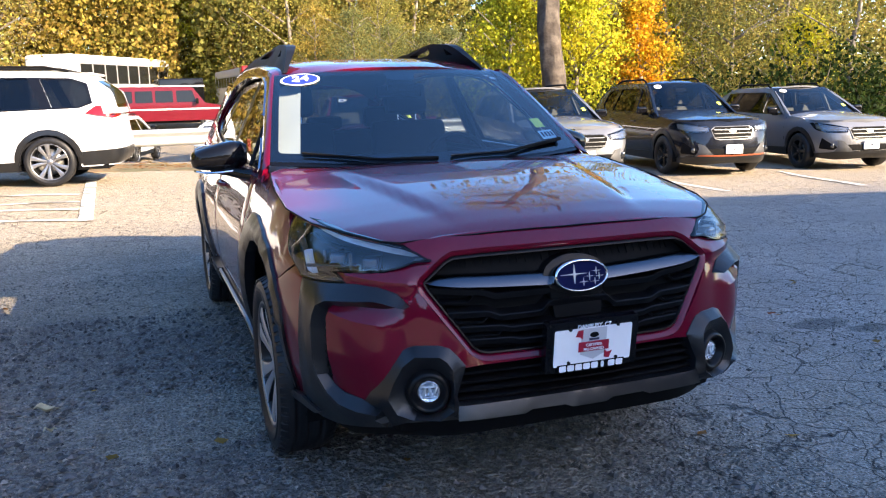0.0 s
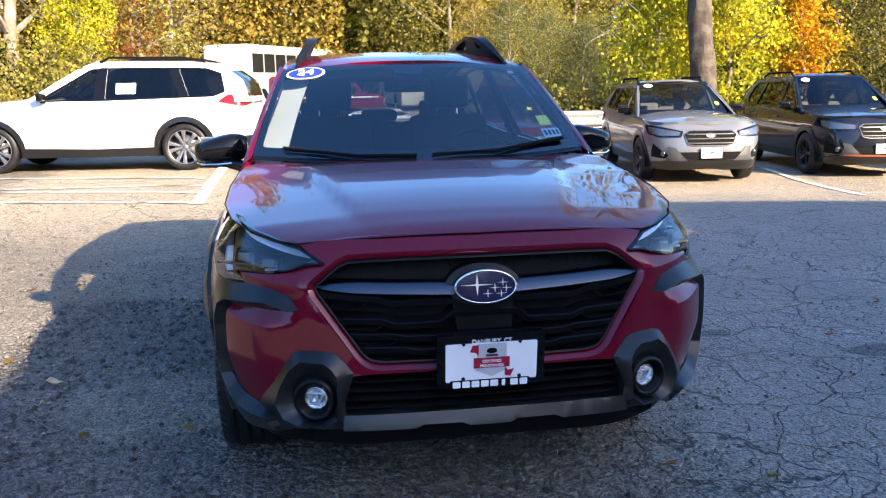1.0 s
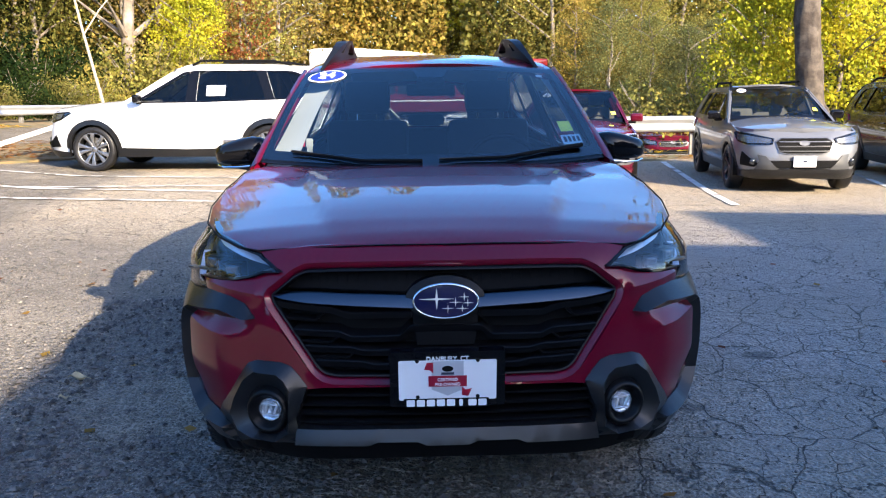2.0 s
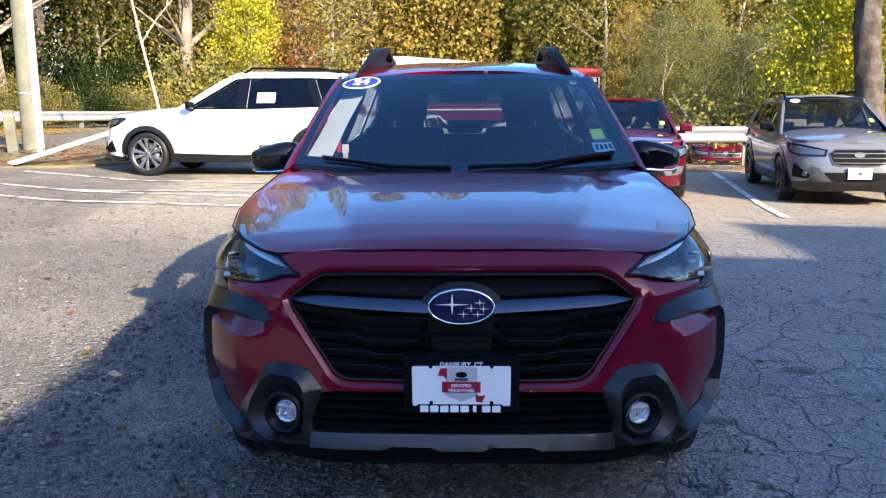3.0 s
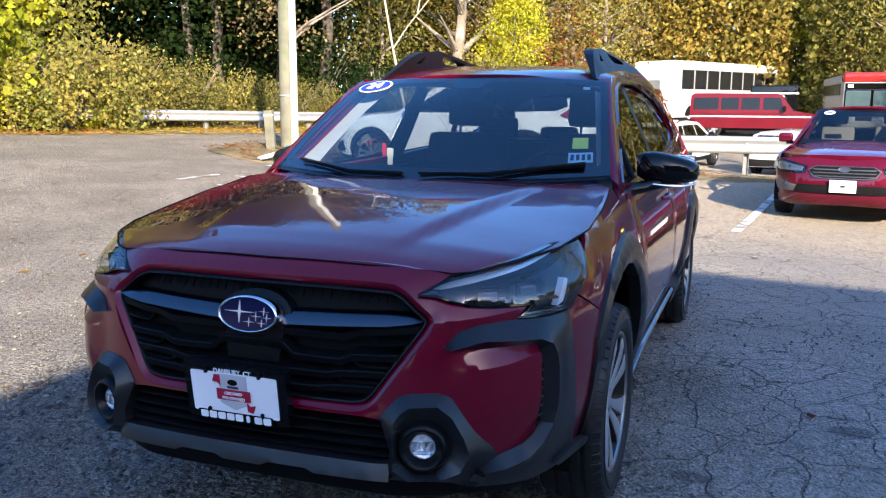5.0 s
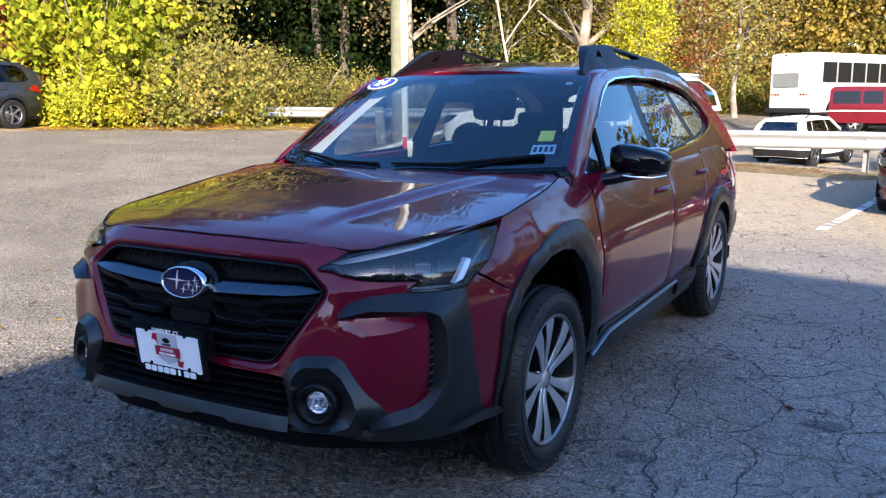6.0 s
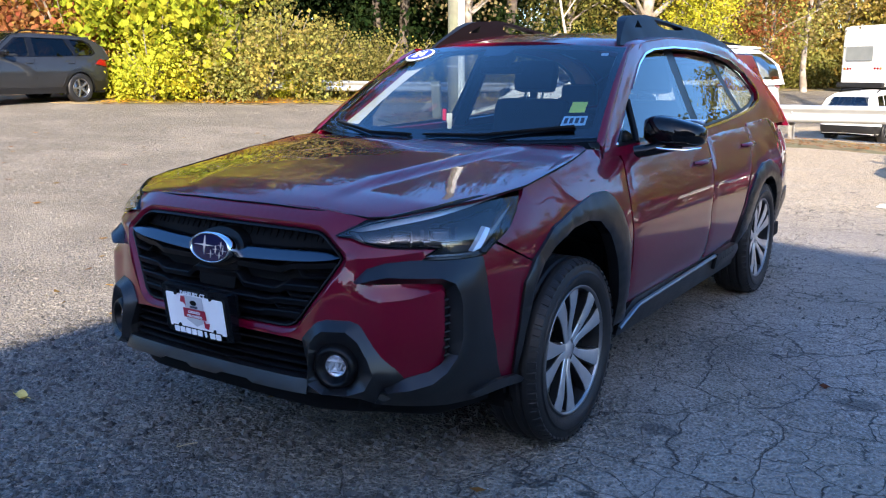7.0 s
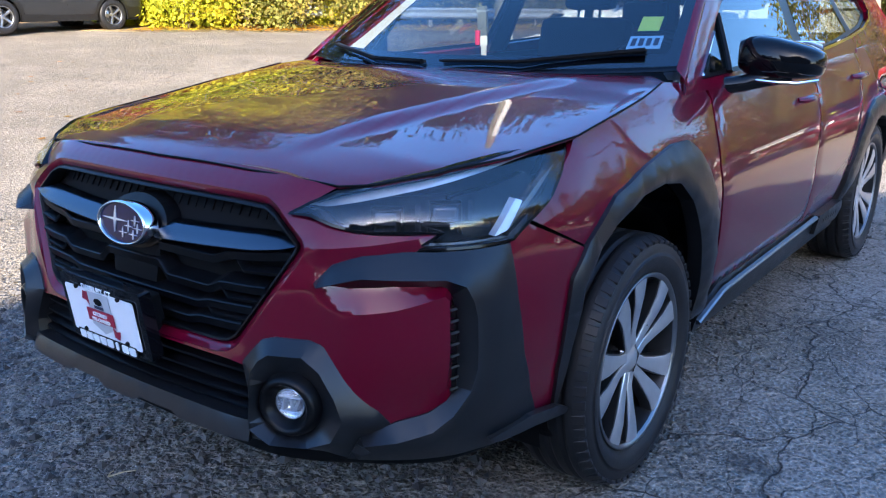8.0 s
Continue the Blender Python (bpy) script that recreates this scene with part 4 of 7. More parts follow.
def wheel(parent, x, y, z, r, rim_r, width, spokes, side, steer=0.0, dark=ALLOYDARK, face=ALLOY, fine=True, twin=True, cap=None):
    """A tyre with its alloy rim; side is +1 when it faces +x."""
    hub = part("wheel", mesh_of("wheel_hub", *lathe([(0.0, -0.02), (0.07, -0.02), (0.07, 0.05), (0.0, 0.05)], 20), DARK), parent=parent)
    hub.matrix_basis = pose(x, y, z, 0, 0, steer) @ Matrix.Diagonal((side, 1, 1, 1))
    w = width / 2
    prof = [(rim_r - 0.012, -w * 0.7), (rim_r + 0.012, -w * 0.86), (rim_r + 0.05, -w * 1.0), (r - 0.045, -w * 0.99), (r - 0.014, -w * 0.86), (r - 0.003, -w * 0.7)]
    for g in (-0.42, 0.0, 0.42):
        prof += [(r, w * (g - 0.12)), (r, w * (g - 0.07)), (r - 0.009, w * (g - 0.06)), (r - 0.009, w * (g + 0.06)), (r, w * (g + 0.07)), (r, w * (g + 0.12))] if fine else [(r, w * g)]
    prof += [(r - 0.003, w * 0.7), (r - 0.014, w * 0.86), (r - 0.030, w * 0.95), (r - 0.045, w * 0.99), (r - 0.06, w * 1.0), (rim_r + 0.055, w * 1.01), (rim_r + 0.05, w * 1.02), (rim_r + 0.022, w * 0.97), (rim_r + 0.012, w * 0.88), (rim_r - 0.010, w * 0.8)]
    part("tyre", mesh_of("tyre", *lathe(prof, 64 if fine else 32), RUBBER), parent=hub)
    if fine:
        bm = bmesh.new()
        for k in range(56):
            a = 2 * math.pi * k / 56
            for sgn in (-1, 1):
                m = Matrix.Rotation(a, 4, "X") @ pose(sgn * w * 0.82, 0, r - 0.011, 0, sgn * 24, 0)
                box(bm, -0.018, 0.018, -0.013, 0.013, -0.009, 0.002, 0.002, m, 1)
        tagged(part("tread", bm, RUBBER, hub), kind="stuff")
    rim = [(rim_r - 0.012, w * 0.80), (rim_r + 0.002, w * 0.84), (rim_r + 0.003, w * 0.89), (rim_r - 0.003, w * 0.90), (rim_r - 0.009, w * 0.86), (rim_r - 0.013, w * 0.80)]
    rim_ob = part("rim", mesh_of("rim", *lathe(rim, 48), RIMLIP if face is ALLOY else face), parent=hub)
    part("barrel", mesh_of("barrel", *lathe([(rim_r - 0.014, w * 0.82), (rim_r - 0.024, w * 0.5), (rim_r - 0.034, -w * 0.6), (0.05, -w * 0.65)], 32), dark), parent=rim_ob)
    part("brake_disc", mesh_of("brake_disc", *lathe([(0.06, w * 0.1), (rim_r * 0.72, w * 0.1), (rim_r * 0.72, 0.0)], 32), mat_disc), parent=rim_ob)
    # each spoke narrows from the hub, then flares into the rim; a pair leaves a slot between its blades
    if twin:
        stations = [(.036, .015, .0145), (.075, .018, .0155), (.13, .031, .0215), (.18, .045, .029), (.222, .059, .037), (.244, .067, .042)]
    else:
        stations = [(.036, 0, .020), (.12, 0, .022), (.244, 0, .030)]
    for k in range(spokes):
        base = Matrix.Rotation(2 * math.pi * (k + 0.25) / spokes, 4, "X")
        for j in (-1, 1) if twin else (0,):
            for name, grow, sink, deep, stuff in (("spoke", 0.0, 0.0, 0.004, face), ("spoke_side", 0.0035, 0.004, 0.034, dark)):
                verts, faces = [], []
                for rad, mid_y, half in stations:
                    q = rad * (rim_r - .005) / .244
                    x_face = w * (.66 + .18 * smooth01(.05, .20, q)) - sink
                    for dy, dx in ((-1, -deep), (-1, -.0015), (-.86, 0), (.86, 0), (1, -.0015), (1, -deep)):
                        skew = (.004 if twin else 0.0) * math.sin(math.pi * q / rim_r)
                        verts.append(base @ Vector((x_face + dx, j * (mid_y * rim_r / .25) + skew + dy * (half + grow), q)))
                for i in range(len(stations) - 1):
                    faces += [(i * 6 + c, i * 6 + c + 1, i * 6 + c + 7, i * 6 + c + 6) for c in range(5)]
                part(name, mesh_of(name, [tuple(v) for v in verts], faces, stuff, sharp=25), parent=rim_ob)
    part("hub_cap", mesh_of("hub_cap", *lathe([(0.0, w * 0.68), (0.026, w * 0.68), (0.032, w * 0.64), (0.06, w * 0.60), (0.062, w * 0.5)], 24), cap or face), parent=rim_ob)
    nuts = bmesh.new()
    for k in range(5):
        m = Matrix.Rotation(2 * math.pi * k / 5, 4, "X")
        cyl(nuts, 0.009, 0.008, m @ Vector((w * 0.5, 0, 0.046)), m @ Vector((w * 0.63, 0, 0.046)), 6)
    part("lug_nuts", nuts, CHROME, rim_ob)
    return hub


mat_disc = mat("brake disc steel", (0.32, 0.31, 0.30), 0.35, 0.9, var=0.15, scale=30)

HERO_PLAN = [(0, -1.045), (.3, -1.035), (.46, -1.015), (.6, -.955), (.70, -.88), (.79, -.76), (.85, -.60), (.885, -.42), (.903, -.2), (.91, 0), (.912, 1), (.912, 2.5), (.9, 3.0), (.87, 3.4), (.78, 3.75), (.55, 3.88), (0, 3.93)]
HERO_FRONT = [(.2, .14), (.28, .08), (.34, .02), (.40, 0), (.5, .005), (.62, .03), (.76, .045), (.86, .070), (.91, .098), (.945, .124), (.965, .145), (1.02, .25)]
HERO_SIDE = [(.2, .10), (.3, .085), (.38, .065), (.5, .03), (.62, .012), (.75, .01), (.82, .020), (.86, .028), (.92, .050), (.98, .074), (1.04, .100), (1.1, .132)]
HERO_REAR = [(.2, .2), (.35, .05), (.5, 0), (.8, .02), (1.0, .08), (1.1, .12)]


def hero_car():
    car = thing("station_wagon", "crimson metallic wagon with black cladding, parked on asphalt in shade", "car")
    sf = Surf(HERO_PLAN, HERO_FRONT, HERO_SIDE, HERO_REAR)
    on = lambda lift: (lambda s, z, o: sf.at(s, z, o + lift))
    X, mid, tail = sf.fx, sf.mid, sf.s[-1]
    both = lambda half: half + [(2 * mid - s, z) for s, z in reversed(half) if s > mid + 1e-6]

    # bumper skin with the grille and the lower intake cut through it
    mouth = rounded(both([(mid, .920), (X(.32), .919), (-1.235, .916), (-1.195, .902), (-1.118, .846), (-1.128, .826), (-1.290, .634), (-1.312, .619), (-1.345, .613), (mid, .610)]), .012)
    intake = both([(mid, .588), (X(.36), .586), (-1.222, .578), (-1.212, .462), (mid, .456)])
    skin = [(mid, .982), (-1.50, .982), (-1.338, .980), (-1.20, .975), (-1.10, .967), (-1.034, .961), (-1.10, .932), (-1.155, .911), (-1.10, .907), (-1.045, .889), (-.99, .879), (-.93, .875), (-.84, .872), (-.785, .869), (-.84, .845), (-.86, .830), (-.70, .825), (-.62, .829), (-.556, .864), (-.36, .772), (-.415, .70), (-.432, .6), (-.43, .5), (-.395, .345), (-.5, .345), (-.6, .40), (-.75, .45), (-.98, .45), (-1.20, .445), (mid, .45)]
    fold = [(-1.088, .726), (-.99, .722), (-.90, .730), (-.84, .742), (-.80, .752)]
    brow = [(-1.108, .847), (-1.03, .850), (-.95, .857), (-.88, .864), (-.81, .868)]

    def nose(s, z, o):
        """The skin with a ledge over each corner and a fold under each lamp."""
        r = s if s >= mid else 2 * mid - s
        zc = np.interp(r, *zip(*fold))
        zt = np.interp(r, [-1.10, -1.05, -.90, -.80], [.732, .772, .776, .768])
        rise = .026 * smooth01(-1.095, -.95, r) * smooth01(-.775, -.79, r)
        off = rise * (max(0.0, min(1.0, (zt - z) / (zt - zc))) if z >= zc else smooth01(.47, .64, z))
        zb = np.interp(r, *zip(*brow))
        off += .012 * (smooth01(zb - .04, zb, z) if z < zb else max(0.0, 1 - (z - zb) / .05)) * smooth01(-1.118, -1.06, r) * smooth01(-.80, -.86, r)
        return sf.at(s, z, o + off)
    lamp_hole = [(-1.135 + .066 * math.cos(2 * math.pi * k / 24), .513 + .066 * math.sin(2 * math.pi * k / 24)) for k in range(24)]
    flip_line = lambda pts: [(2 * mid - s, z) for s, z in pts]
    part("body", mesh_of("body", *patch(both(skin), nose, .017, .02, .0008, [grown(mouth, .019), rounded(intake, .015), lamp_hole, flip_line(lamp_hole)], creases=[fold, brow, flip_line(fold), flip_line(brow)]), RED, sharp=24), parent=car)
    edge = loop_loft([[sf.at(s, z, o) for s, z in grown(mouth, d)] for d, o in ((0, -.055), (0, -.020), (.003, -.015), (.014, -.005), (.0185, -.0012), (.0195, -.004))])
    part("grille_surround", mesh_of("grille_surround", *edge, RED, sharp=40), parent=car, label="crimson chamfer round the grille")
    # inner shell that closes the flanks
    shell = [(mid, .42), (X(.45), .42), (-.75, .34), (-.45, .33)] + [(.02 + .47 * math.cos(radians(a)), .36 + .51 * math.sin(radians(a))) for a in range(186, -7, -12)] + [(.6, .27), (2.2, .27)] + arc(2.745, .36, .43, 192, -12) + [(3.3, .33), (3.9, .36), (tail, .36), (tail, 1.05), (2.5, 1.05), (.4, 1.05), (-.3, .94), (-.7, .93), (mid, .93)]
    sheet("inner_shell", shell, on(-.075), DARK, car, .09, .01, mirror=True, holes=[rounded([(X(.02), .90), (X(.44), .88), (X(.35), .63), (X(.02), .62)], .02)])
    sheet("nose_backing", both([(mid, .95), (X(.5), .93), (X(.6), .6), (X(.5), .42), (mid, .42)]), on(-.11), DARK, car, .1, .0)

    # upper grille
    grille = part("grille", mesh_of("grille", *patch(grown(mouth, .004), on(-.06), .05, .01), DARK), parent=car)
    inner = loop_loft([[sf.at(s, z, o) for s, z in grown(mouth, d)] for d, o in ((-.0005, -.05), (-.0005, -.012), (-.003, -.009), (-.007, -.010), (-.009, -.016), (-.009, -.05))])
    part("grille_trim", mesh_of("grille_trim", *inner, SATINBLACK, sharp=40), parent=grille, label="thin black trim round the grille")

    def sweep(name, path, prof, material, parent, mirror=True, label=""):
        """A bar along (run, height) points; prof gives (height step, lift) pairs from its back top to its back bottom."""
        rows = [[sf.at(s, z + dz, o) for dz, o in prof] for s, z in path]
        n = len(prof)
        verts = [p for r in rows for p in r]
        faces = [(i * n + j, i * n + j + 1, (i + 1) * n + j + 1, (i + 1) * n + j) for i in range(len(rows) - 1) for j in range(n - 1)] + [tuple(range(n)), tuple(range((len(rows) - 1) * n, len(rows) * n))]
        for f in (1, -1) if mirror else (1,):
            part(name, mesh_of(name, [(f * x, y, z) for x, y, z in verts], faces, material, sharp=25), parent=parent, label=label)

    def fine_path(pts, res=.02, soft=.012):
        """The path with its bends eased."""
        out = [pts[0]]
        for a, b, c in zip(pts, pts[1:], pts[2:]):
            a, b, c = Vector(a), Vector(b), Vector(c)
            p, q = b + (a - b).normalized() * soft, b + (c - b).normalized() * soft
            out += [tuple(p * (1 - u) ** 2 + b * 2 * u * (1 - u) + q * u * u) for u in (0, .5, 1)]
        out.append(pts[-1])
        full = []
        for a, b in zip(out, out[1:]):
            n = max(1, int(math.dist(a, b) / .04))
            full += [(a[0] + (b[0] - a[0]) * k / n, a[1] + (b[1] - a[1]) * k / n) for k in range(n)]
        return full + [out[-1]]
    side_at = lambda z: float(np.interp(z, [.619, .634, .826, .846], [-1.318, -1.30, -1.138, -1.126]))
    bar_prof = [(.020, -.055), (.0105, -.022), (.009, -.016), (.0065, -.0135), (-.011, -.0195), (-.015, -.055)]
    for half in ([(X(.10), .792), (X(.29), .790), (X(.335), .806)], [(mid - .001, .752), (X(.105), .752), (X(.135), .724), (X(.28), .722), (X(.315), .738)], [(mid - .001, .683), (X(.245), .682), (X(.28), .691)], [(mid - .001, .641), (X(.215), .641), (X(.245), .649)]):
        zo = half[-1][1] + (.016 if half[-1][1] > .8 else .005)
        sweep("grille_bar", fine_path(half + [(side_at(zo), zo)], soft=.008), bar_prof, SATINBLACK, grille)
    for half, zo in (([(X(.362), .795), (X(.384), .776)], .781), ([(X(.318), .727), (X(.338), .711)], .716), ([(X(.272), .681), (X(.288), .666)], .670)):
        sweep("grille_fin", fine_path(half + [(side_at(zo), zo)], soft=.006), [(.009, -.045), (.005, -.022), (.0025, -.017), (-.004, -.020), (-.006, -.045)], SATINBLACK, grille)
    for k in range(13):
        s = -1.25 - .03 * k
        sheet("top_fin", [(s, .903 - .004 * (k < 2)), (s + .009, .903 - .004 * (k < 2)), (s + .009, .876), (s, .874)], on(-.056), DARK, grille, .03, .006, .002, mirror=True)
    wing_prof = [(.022, -.050), (.0185, -.030), (.016, -.024), (.003, -.011), (-.014, -.004), (-.0165, -.005), (-.018, -.010), (-.018, -.05)]
    tall = lambda s: np.interp(s, [-1.575, -1.50, -1.25, -1.165, -1.128], [1.0, 1.0, .9, .62, .12])
    rows = []
    for s in np.linspace(-1.572, -1.128, 24):
        z = float(np.interp(s, [-1.572, -1.40, -1.25, -1.165, -1.128], [.826, .833, .841, .846, .846]))
        rows.append([sf.at(s, z + dz * tall(s), o) for dz, o in wing_prof])
    n = len(wing_prof)
    quads = [(i * n + j, i * n + j + 1, (i + 1) * n + j + 1, (i + 1) * n + j) for i in range(23) for j in range(n - 1)] + [tuple(range(n))]
    for f in (1, -1):
        part("wing_bar", mesh_of("wing_bar", [(f * x, y, z) for r in rows for x, y, z in r], quads, WINGMETAL, sharp=40), parent=grille, label="satin dark bar beside the emblem")
    sheet("sensor_cover", both([(mid, .80), (X(.10), .80), (X(.085), .70), (mid, .70)]), on(-.020), DARK, grille, .03, .03, .004)
    collar = [(.118 * math.cos(2 * math.pi * k / 36), .834 + .062 * math.sin(2 * math.pi * k / 36)) for k in range(36)]
    sheet("emblem_collar", [(mid + x, z) for x, z in collar], on(-.014), SATINBLACK, grille, .03, .04, .004, label="black pad behind the emblem")

    # emblem: plain oval with pale star shapes
    em = Matrix.Translation((0, -.990, .834)) @ Matrix.Rotation(radians(-8), 4, "X")
    oval = lambda rx, rz, n=40: [(rx * math.cos(2 * math.pi * k / n), rz * math.sin(2 * math.pi * k / n)) for k in range(n)]
    flat = lambda m: (lambda a, b, o: tuple(m @ Vector((a, -o, b))))
    emb = sheet("emblem", oval(.090, .045), flat(em @ Matrix.Translation((0, -.012, 0))), BLUE, car, .03, .008, .001, label="blue oval emblem with a chrome rim")[0]
    verts, faces = [], []
    n = 48
    for k in range(n):
        a = 2 * math.pi * k / n
        for rr, yy in ((.0895, -.010), (.091, -.017), (.093, -.018), (.0965, -.013), (.0965, .02)):
            verts.append(tuple(em @ Vector((rr * math.cos(a), yy, (rr - .046 + .002) * math.sin(a)))))
    for k in range(n):
        for j in range(4):
            a, b = k * 5 + j, (k + 1) % n * 5 + j
            faces.append((a, a + 1, b + 1, b))
    part("rim", mesh_of("rim", verts, faces, CHROME), parent=emb)
    for sx, sz, rx, rz in ((-.026, .006, .050, .031), (.006, -.021, .017, .013), (.028, -.004, .018, .014), (.053, .011, .017, .012), (.063, -.006, .017, .012), (.047, -.022, .017, .011)):
        star = []
        for k in range(8):
            a = math.pi / 4 * k
            f = 1.0 if k % 2 == 0 else .11
            star.append((sx + rx * f * math.cos(a), sz + rz * f * math.sin(a)))
        sheet("star", star, flat(em @ Matrix.Translation((0, -.016, 0))), EMBLEMSILVER, emb, .02, .004, .001)

    # lower intake
    low = part("lower_intake", mesh_of("lower_intake", *patch(intake, on(-.075), .06, .0), DARK), parent=car)
    for z in (.560, .532, .506, .480):
        sweep("intake_bar", [(s, z) for s in np.linspace(mid - .001, -1.213, 14)], [(.010, -.06), (.004, -.024), (.001, -.019), (-.006, -.022), (-.008, -.06)], SATINBLACK, low)
    lip = both([(mid, .470), (X(.40), .468), (-1.226, .468), (-1.226, .424), (-1.33, .424), (-1.44, .424), (-1.465, .434), (-1.58, .434), (-1.605, .424), (mid, .424)])
    sheet("bumper_lip", lip, lambda s, z, o: sf.at(s, z, o + .010 + (.472 - z) * .30), CLAD, car, .03, .05, .004, label="satin grey skid lip")
    sheet("chin", both([(mid, .44), (X(.45), .43), (-1.05, .425), (-.98, .385), (-.72, .34), (-.45, .34), (-.40, .27), (-.72, .28), (-1.0, .33), (mid, .345)]), on(-.06), DARK, car, .05, .02, label="black under-bumper")

    # black corner cladding, fog lamp pods, corner vents
    def facet(loops, ridge, lo, hi, shut=False):
        """A lift that is lo along the loops and hi along the ridge, straight between."""
        def segs(line, shut):
            p = np.array(line, float)
            q = np.roll(p, -1, 0) if shut else p[1:]
            p = p if shut else p[:-1]
            return p, q - p
        a = [np.concatenate(v) for v in zip(*(segs(o, True) for o in loops))]
        b = segs(ridge, shut)

        def dist(p, d, q):
            w = q - p
            t = np.clip((w * d).sum(1) / np.maximum((d**2).sum(1), 1e-12), 0, 1)
            return np.hypot(*(w - t[:, None] * d).T).min()

        def at(s, z, o):
            q = np.array((s, z))
            da, db = dist(*a, q), dist(*b, q)
            return sf.at(s, z, o + lo + (hi - lo) * da / (da + db + 1e-9))
        return at
    clad = [(-1.078, .777), (-1.036, .816), (-.965, .838), (-.88, .842), (-.80, .836), (-.70, .832), (-.618, .832), (-.605, .72), (-.577, .578), (-.53, .458), (-.485, .385), (-.41, .372), (-.365, .35), (-.37, .330), (-.50, .335), (-.62, .335), (-.74, .345), (-.80, .355), (-.92, .375), (-1.014, .392), (-.982, .446), (-.90, .474), (-.83, .484), (-.785, .506), (-.762, .535), (-.764, .70), (-.775, .745), (-.80, .766), (-.90, .773), (-1.0, .771)]
    ridge = [(-1.062, .779), (-.99, .796), (-.967, .800), (-.80, .789), (-.758, .770), (-.742, .735), (-.735, .70), (-.733, .587), (-.745, .535), (-.785, .482), (-.83, .452), (-.905, .440), (-.974, .440)]
    sheet("corner_cladding", clad, facet([clad], ridge, .006, .040), CLAD, car, .022, .05, .002, mirror=True, label="black plastic bumper corner", creases=[ridge], sharp=28)
    sheet("lower_lip", rounded([(-.66, .372), (-.53, .392), (-.415, .379), (-.362, .352), (-.37, .338), (-.50, .352), (-.62, .352)], .004, 2), on(.030), SATIN, car, .03, .02, .004, mirror=True, label="satin lower edge ahead of the wheel")
    sheet("corner_vent", rounded([(-.805, .745), (-.745, .735), (-.745, .515), (-.785, .505)], .008, 3), on(.001), DARK, car, .03, .03, .0, mirror=True)
    for k in range(8):
        z = .533 + .026 * k
        sweep("vent_rib", [(-.780, z - .002), (-.762, z + .001), (-.748, z + .002)], [(.006, -.01), (.003, .006), (-.002, .008), (-.006, -.01)], SATINBLACK, car)
    cx, cz = -1.135, .513
    pod = [(-1.258, .590), (-1.232, .620), (-1.205, .646), (-1.17, .656), (-1.09, .656), (-1.055, .645), (-1.02, .607), (-.96, .525), (-.908, .462), (-.985, .442), (-1.013, .394), (-1.06, .410), (-1.15, .420), (-1.232, .424), (-1.232, .466), (-1.225, .50)]
    hexa = [(-1.213, .585), (-1.195, .612), (-1.172, .628), (-1.097, .630), (-1.060, .600), (-1.030, .545), (-1.014, .496), (-1.040, .448), (-1.09, .432), (-1.17, .432), (-1.213, .462)]
    hole = [(cx + .071 * math.cos(2 * math.pi * k / 28), cz + .071 * math.sin(2 * math.pi * k / 28)) for k in range(28)]
    podlift = facet([pod, hole], hexa, .004, .034, True)
    sheet("fog_lamp_pod", pod, podlift, CLAD, car, .02, .05, .001, holes=[hole], mirror=True, label="black fog lamp surround", creases=[hexa + hexa[:1]], sharp=24)
    fc = Vector(sf.at(cx, cz, 0))
    for sgn in (1, -1):
        m = Matrix.Translation((sgn * fc.x, fc.y - .004, fc.z)) @ Matrix.Rotation(radians(sgn * 17), 4, "Z")
        verts, faces = lathe([(.036, .020), (.038, .006), (.044, .0), (.049, -.012), (.055, -.018), (.061, -.017), (.067, -.008), (.074, .012)], 44, "Y")
        lamp = part("fog_lamp", mesh_of("fog_lamp", [tuple(m @ Vector(v)) for v in verts], faces, SATINBLACK), parent=car, label="round fog lamp in a black bezel")
        verts, faces = lathe([(0, .022), (.008, .024), (.016, .020), (.026, .012), (.033, .004), (.036, .006), (.037, .014)], 32, "Y")
        part("reflector", mesh_of("reflector", [tuple(m @ Vector(v)) for v in verts], faces, FOGSILVER), parent=lamp)
        verts, faces = lathe([(0, -.008), (.018, -.006), (.030, -.001), (.038, .007)], 24, "Y")
        part("lens", mesh_of("lens", [tuple(m @ Vector(v)) for v in verts], faces, LENS), parent=lamp)
        bm = bmesh.new()
        for k, tilt in ((-.014, 14), (.004, -10), (.018, 24)):
            box(bm, -.0045, .0045, .004, .020, -.018, .014, .002, m @ Matrix.Translation((k, 0, 0)) @ Matrix.Rotation(radians(tilt), 4, "Y"), 1)
        box(bm, -.028, .028, .003, .018, .012, .017, .002, m, 1)
        box(bm, -.026, .026, .003, .018, -.020, -.016, .002, m, 1)
        part("led_block", bm, FOGCLEAR, lamp)

    # headlamps
    hl = [(-1.150, .911), (-1.10, .934), (-1.036, .955), (-.94, .968), (-.86, .978), (-.72, .993), (-.56, 1.007), (-.43, 1.013), (-.318, 1.015), (-.345, .985), (-.40, .950), (-.47, .912), (-.553, .867), (-.605, .835), (-.70, .834), (-.78, .838), (-.855, .844), (-.825, .858), (-.79, .872), (-.84, .875), (-.93, .878), (-.985, .882), (-1.04, .892), (-1.09, .908)]
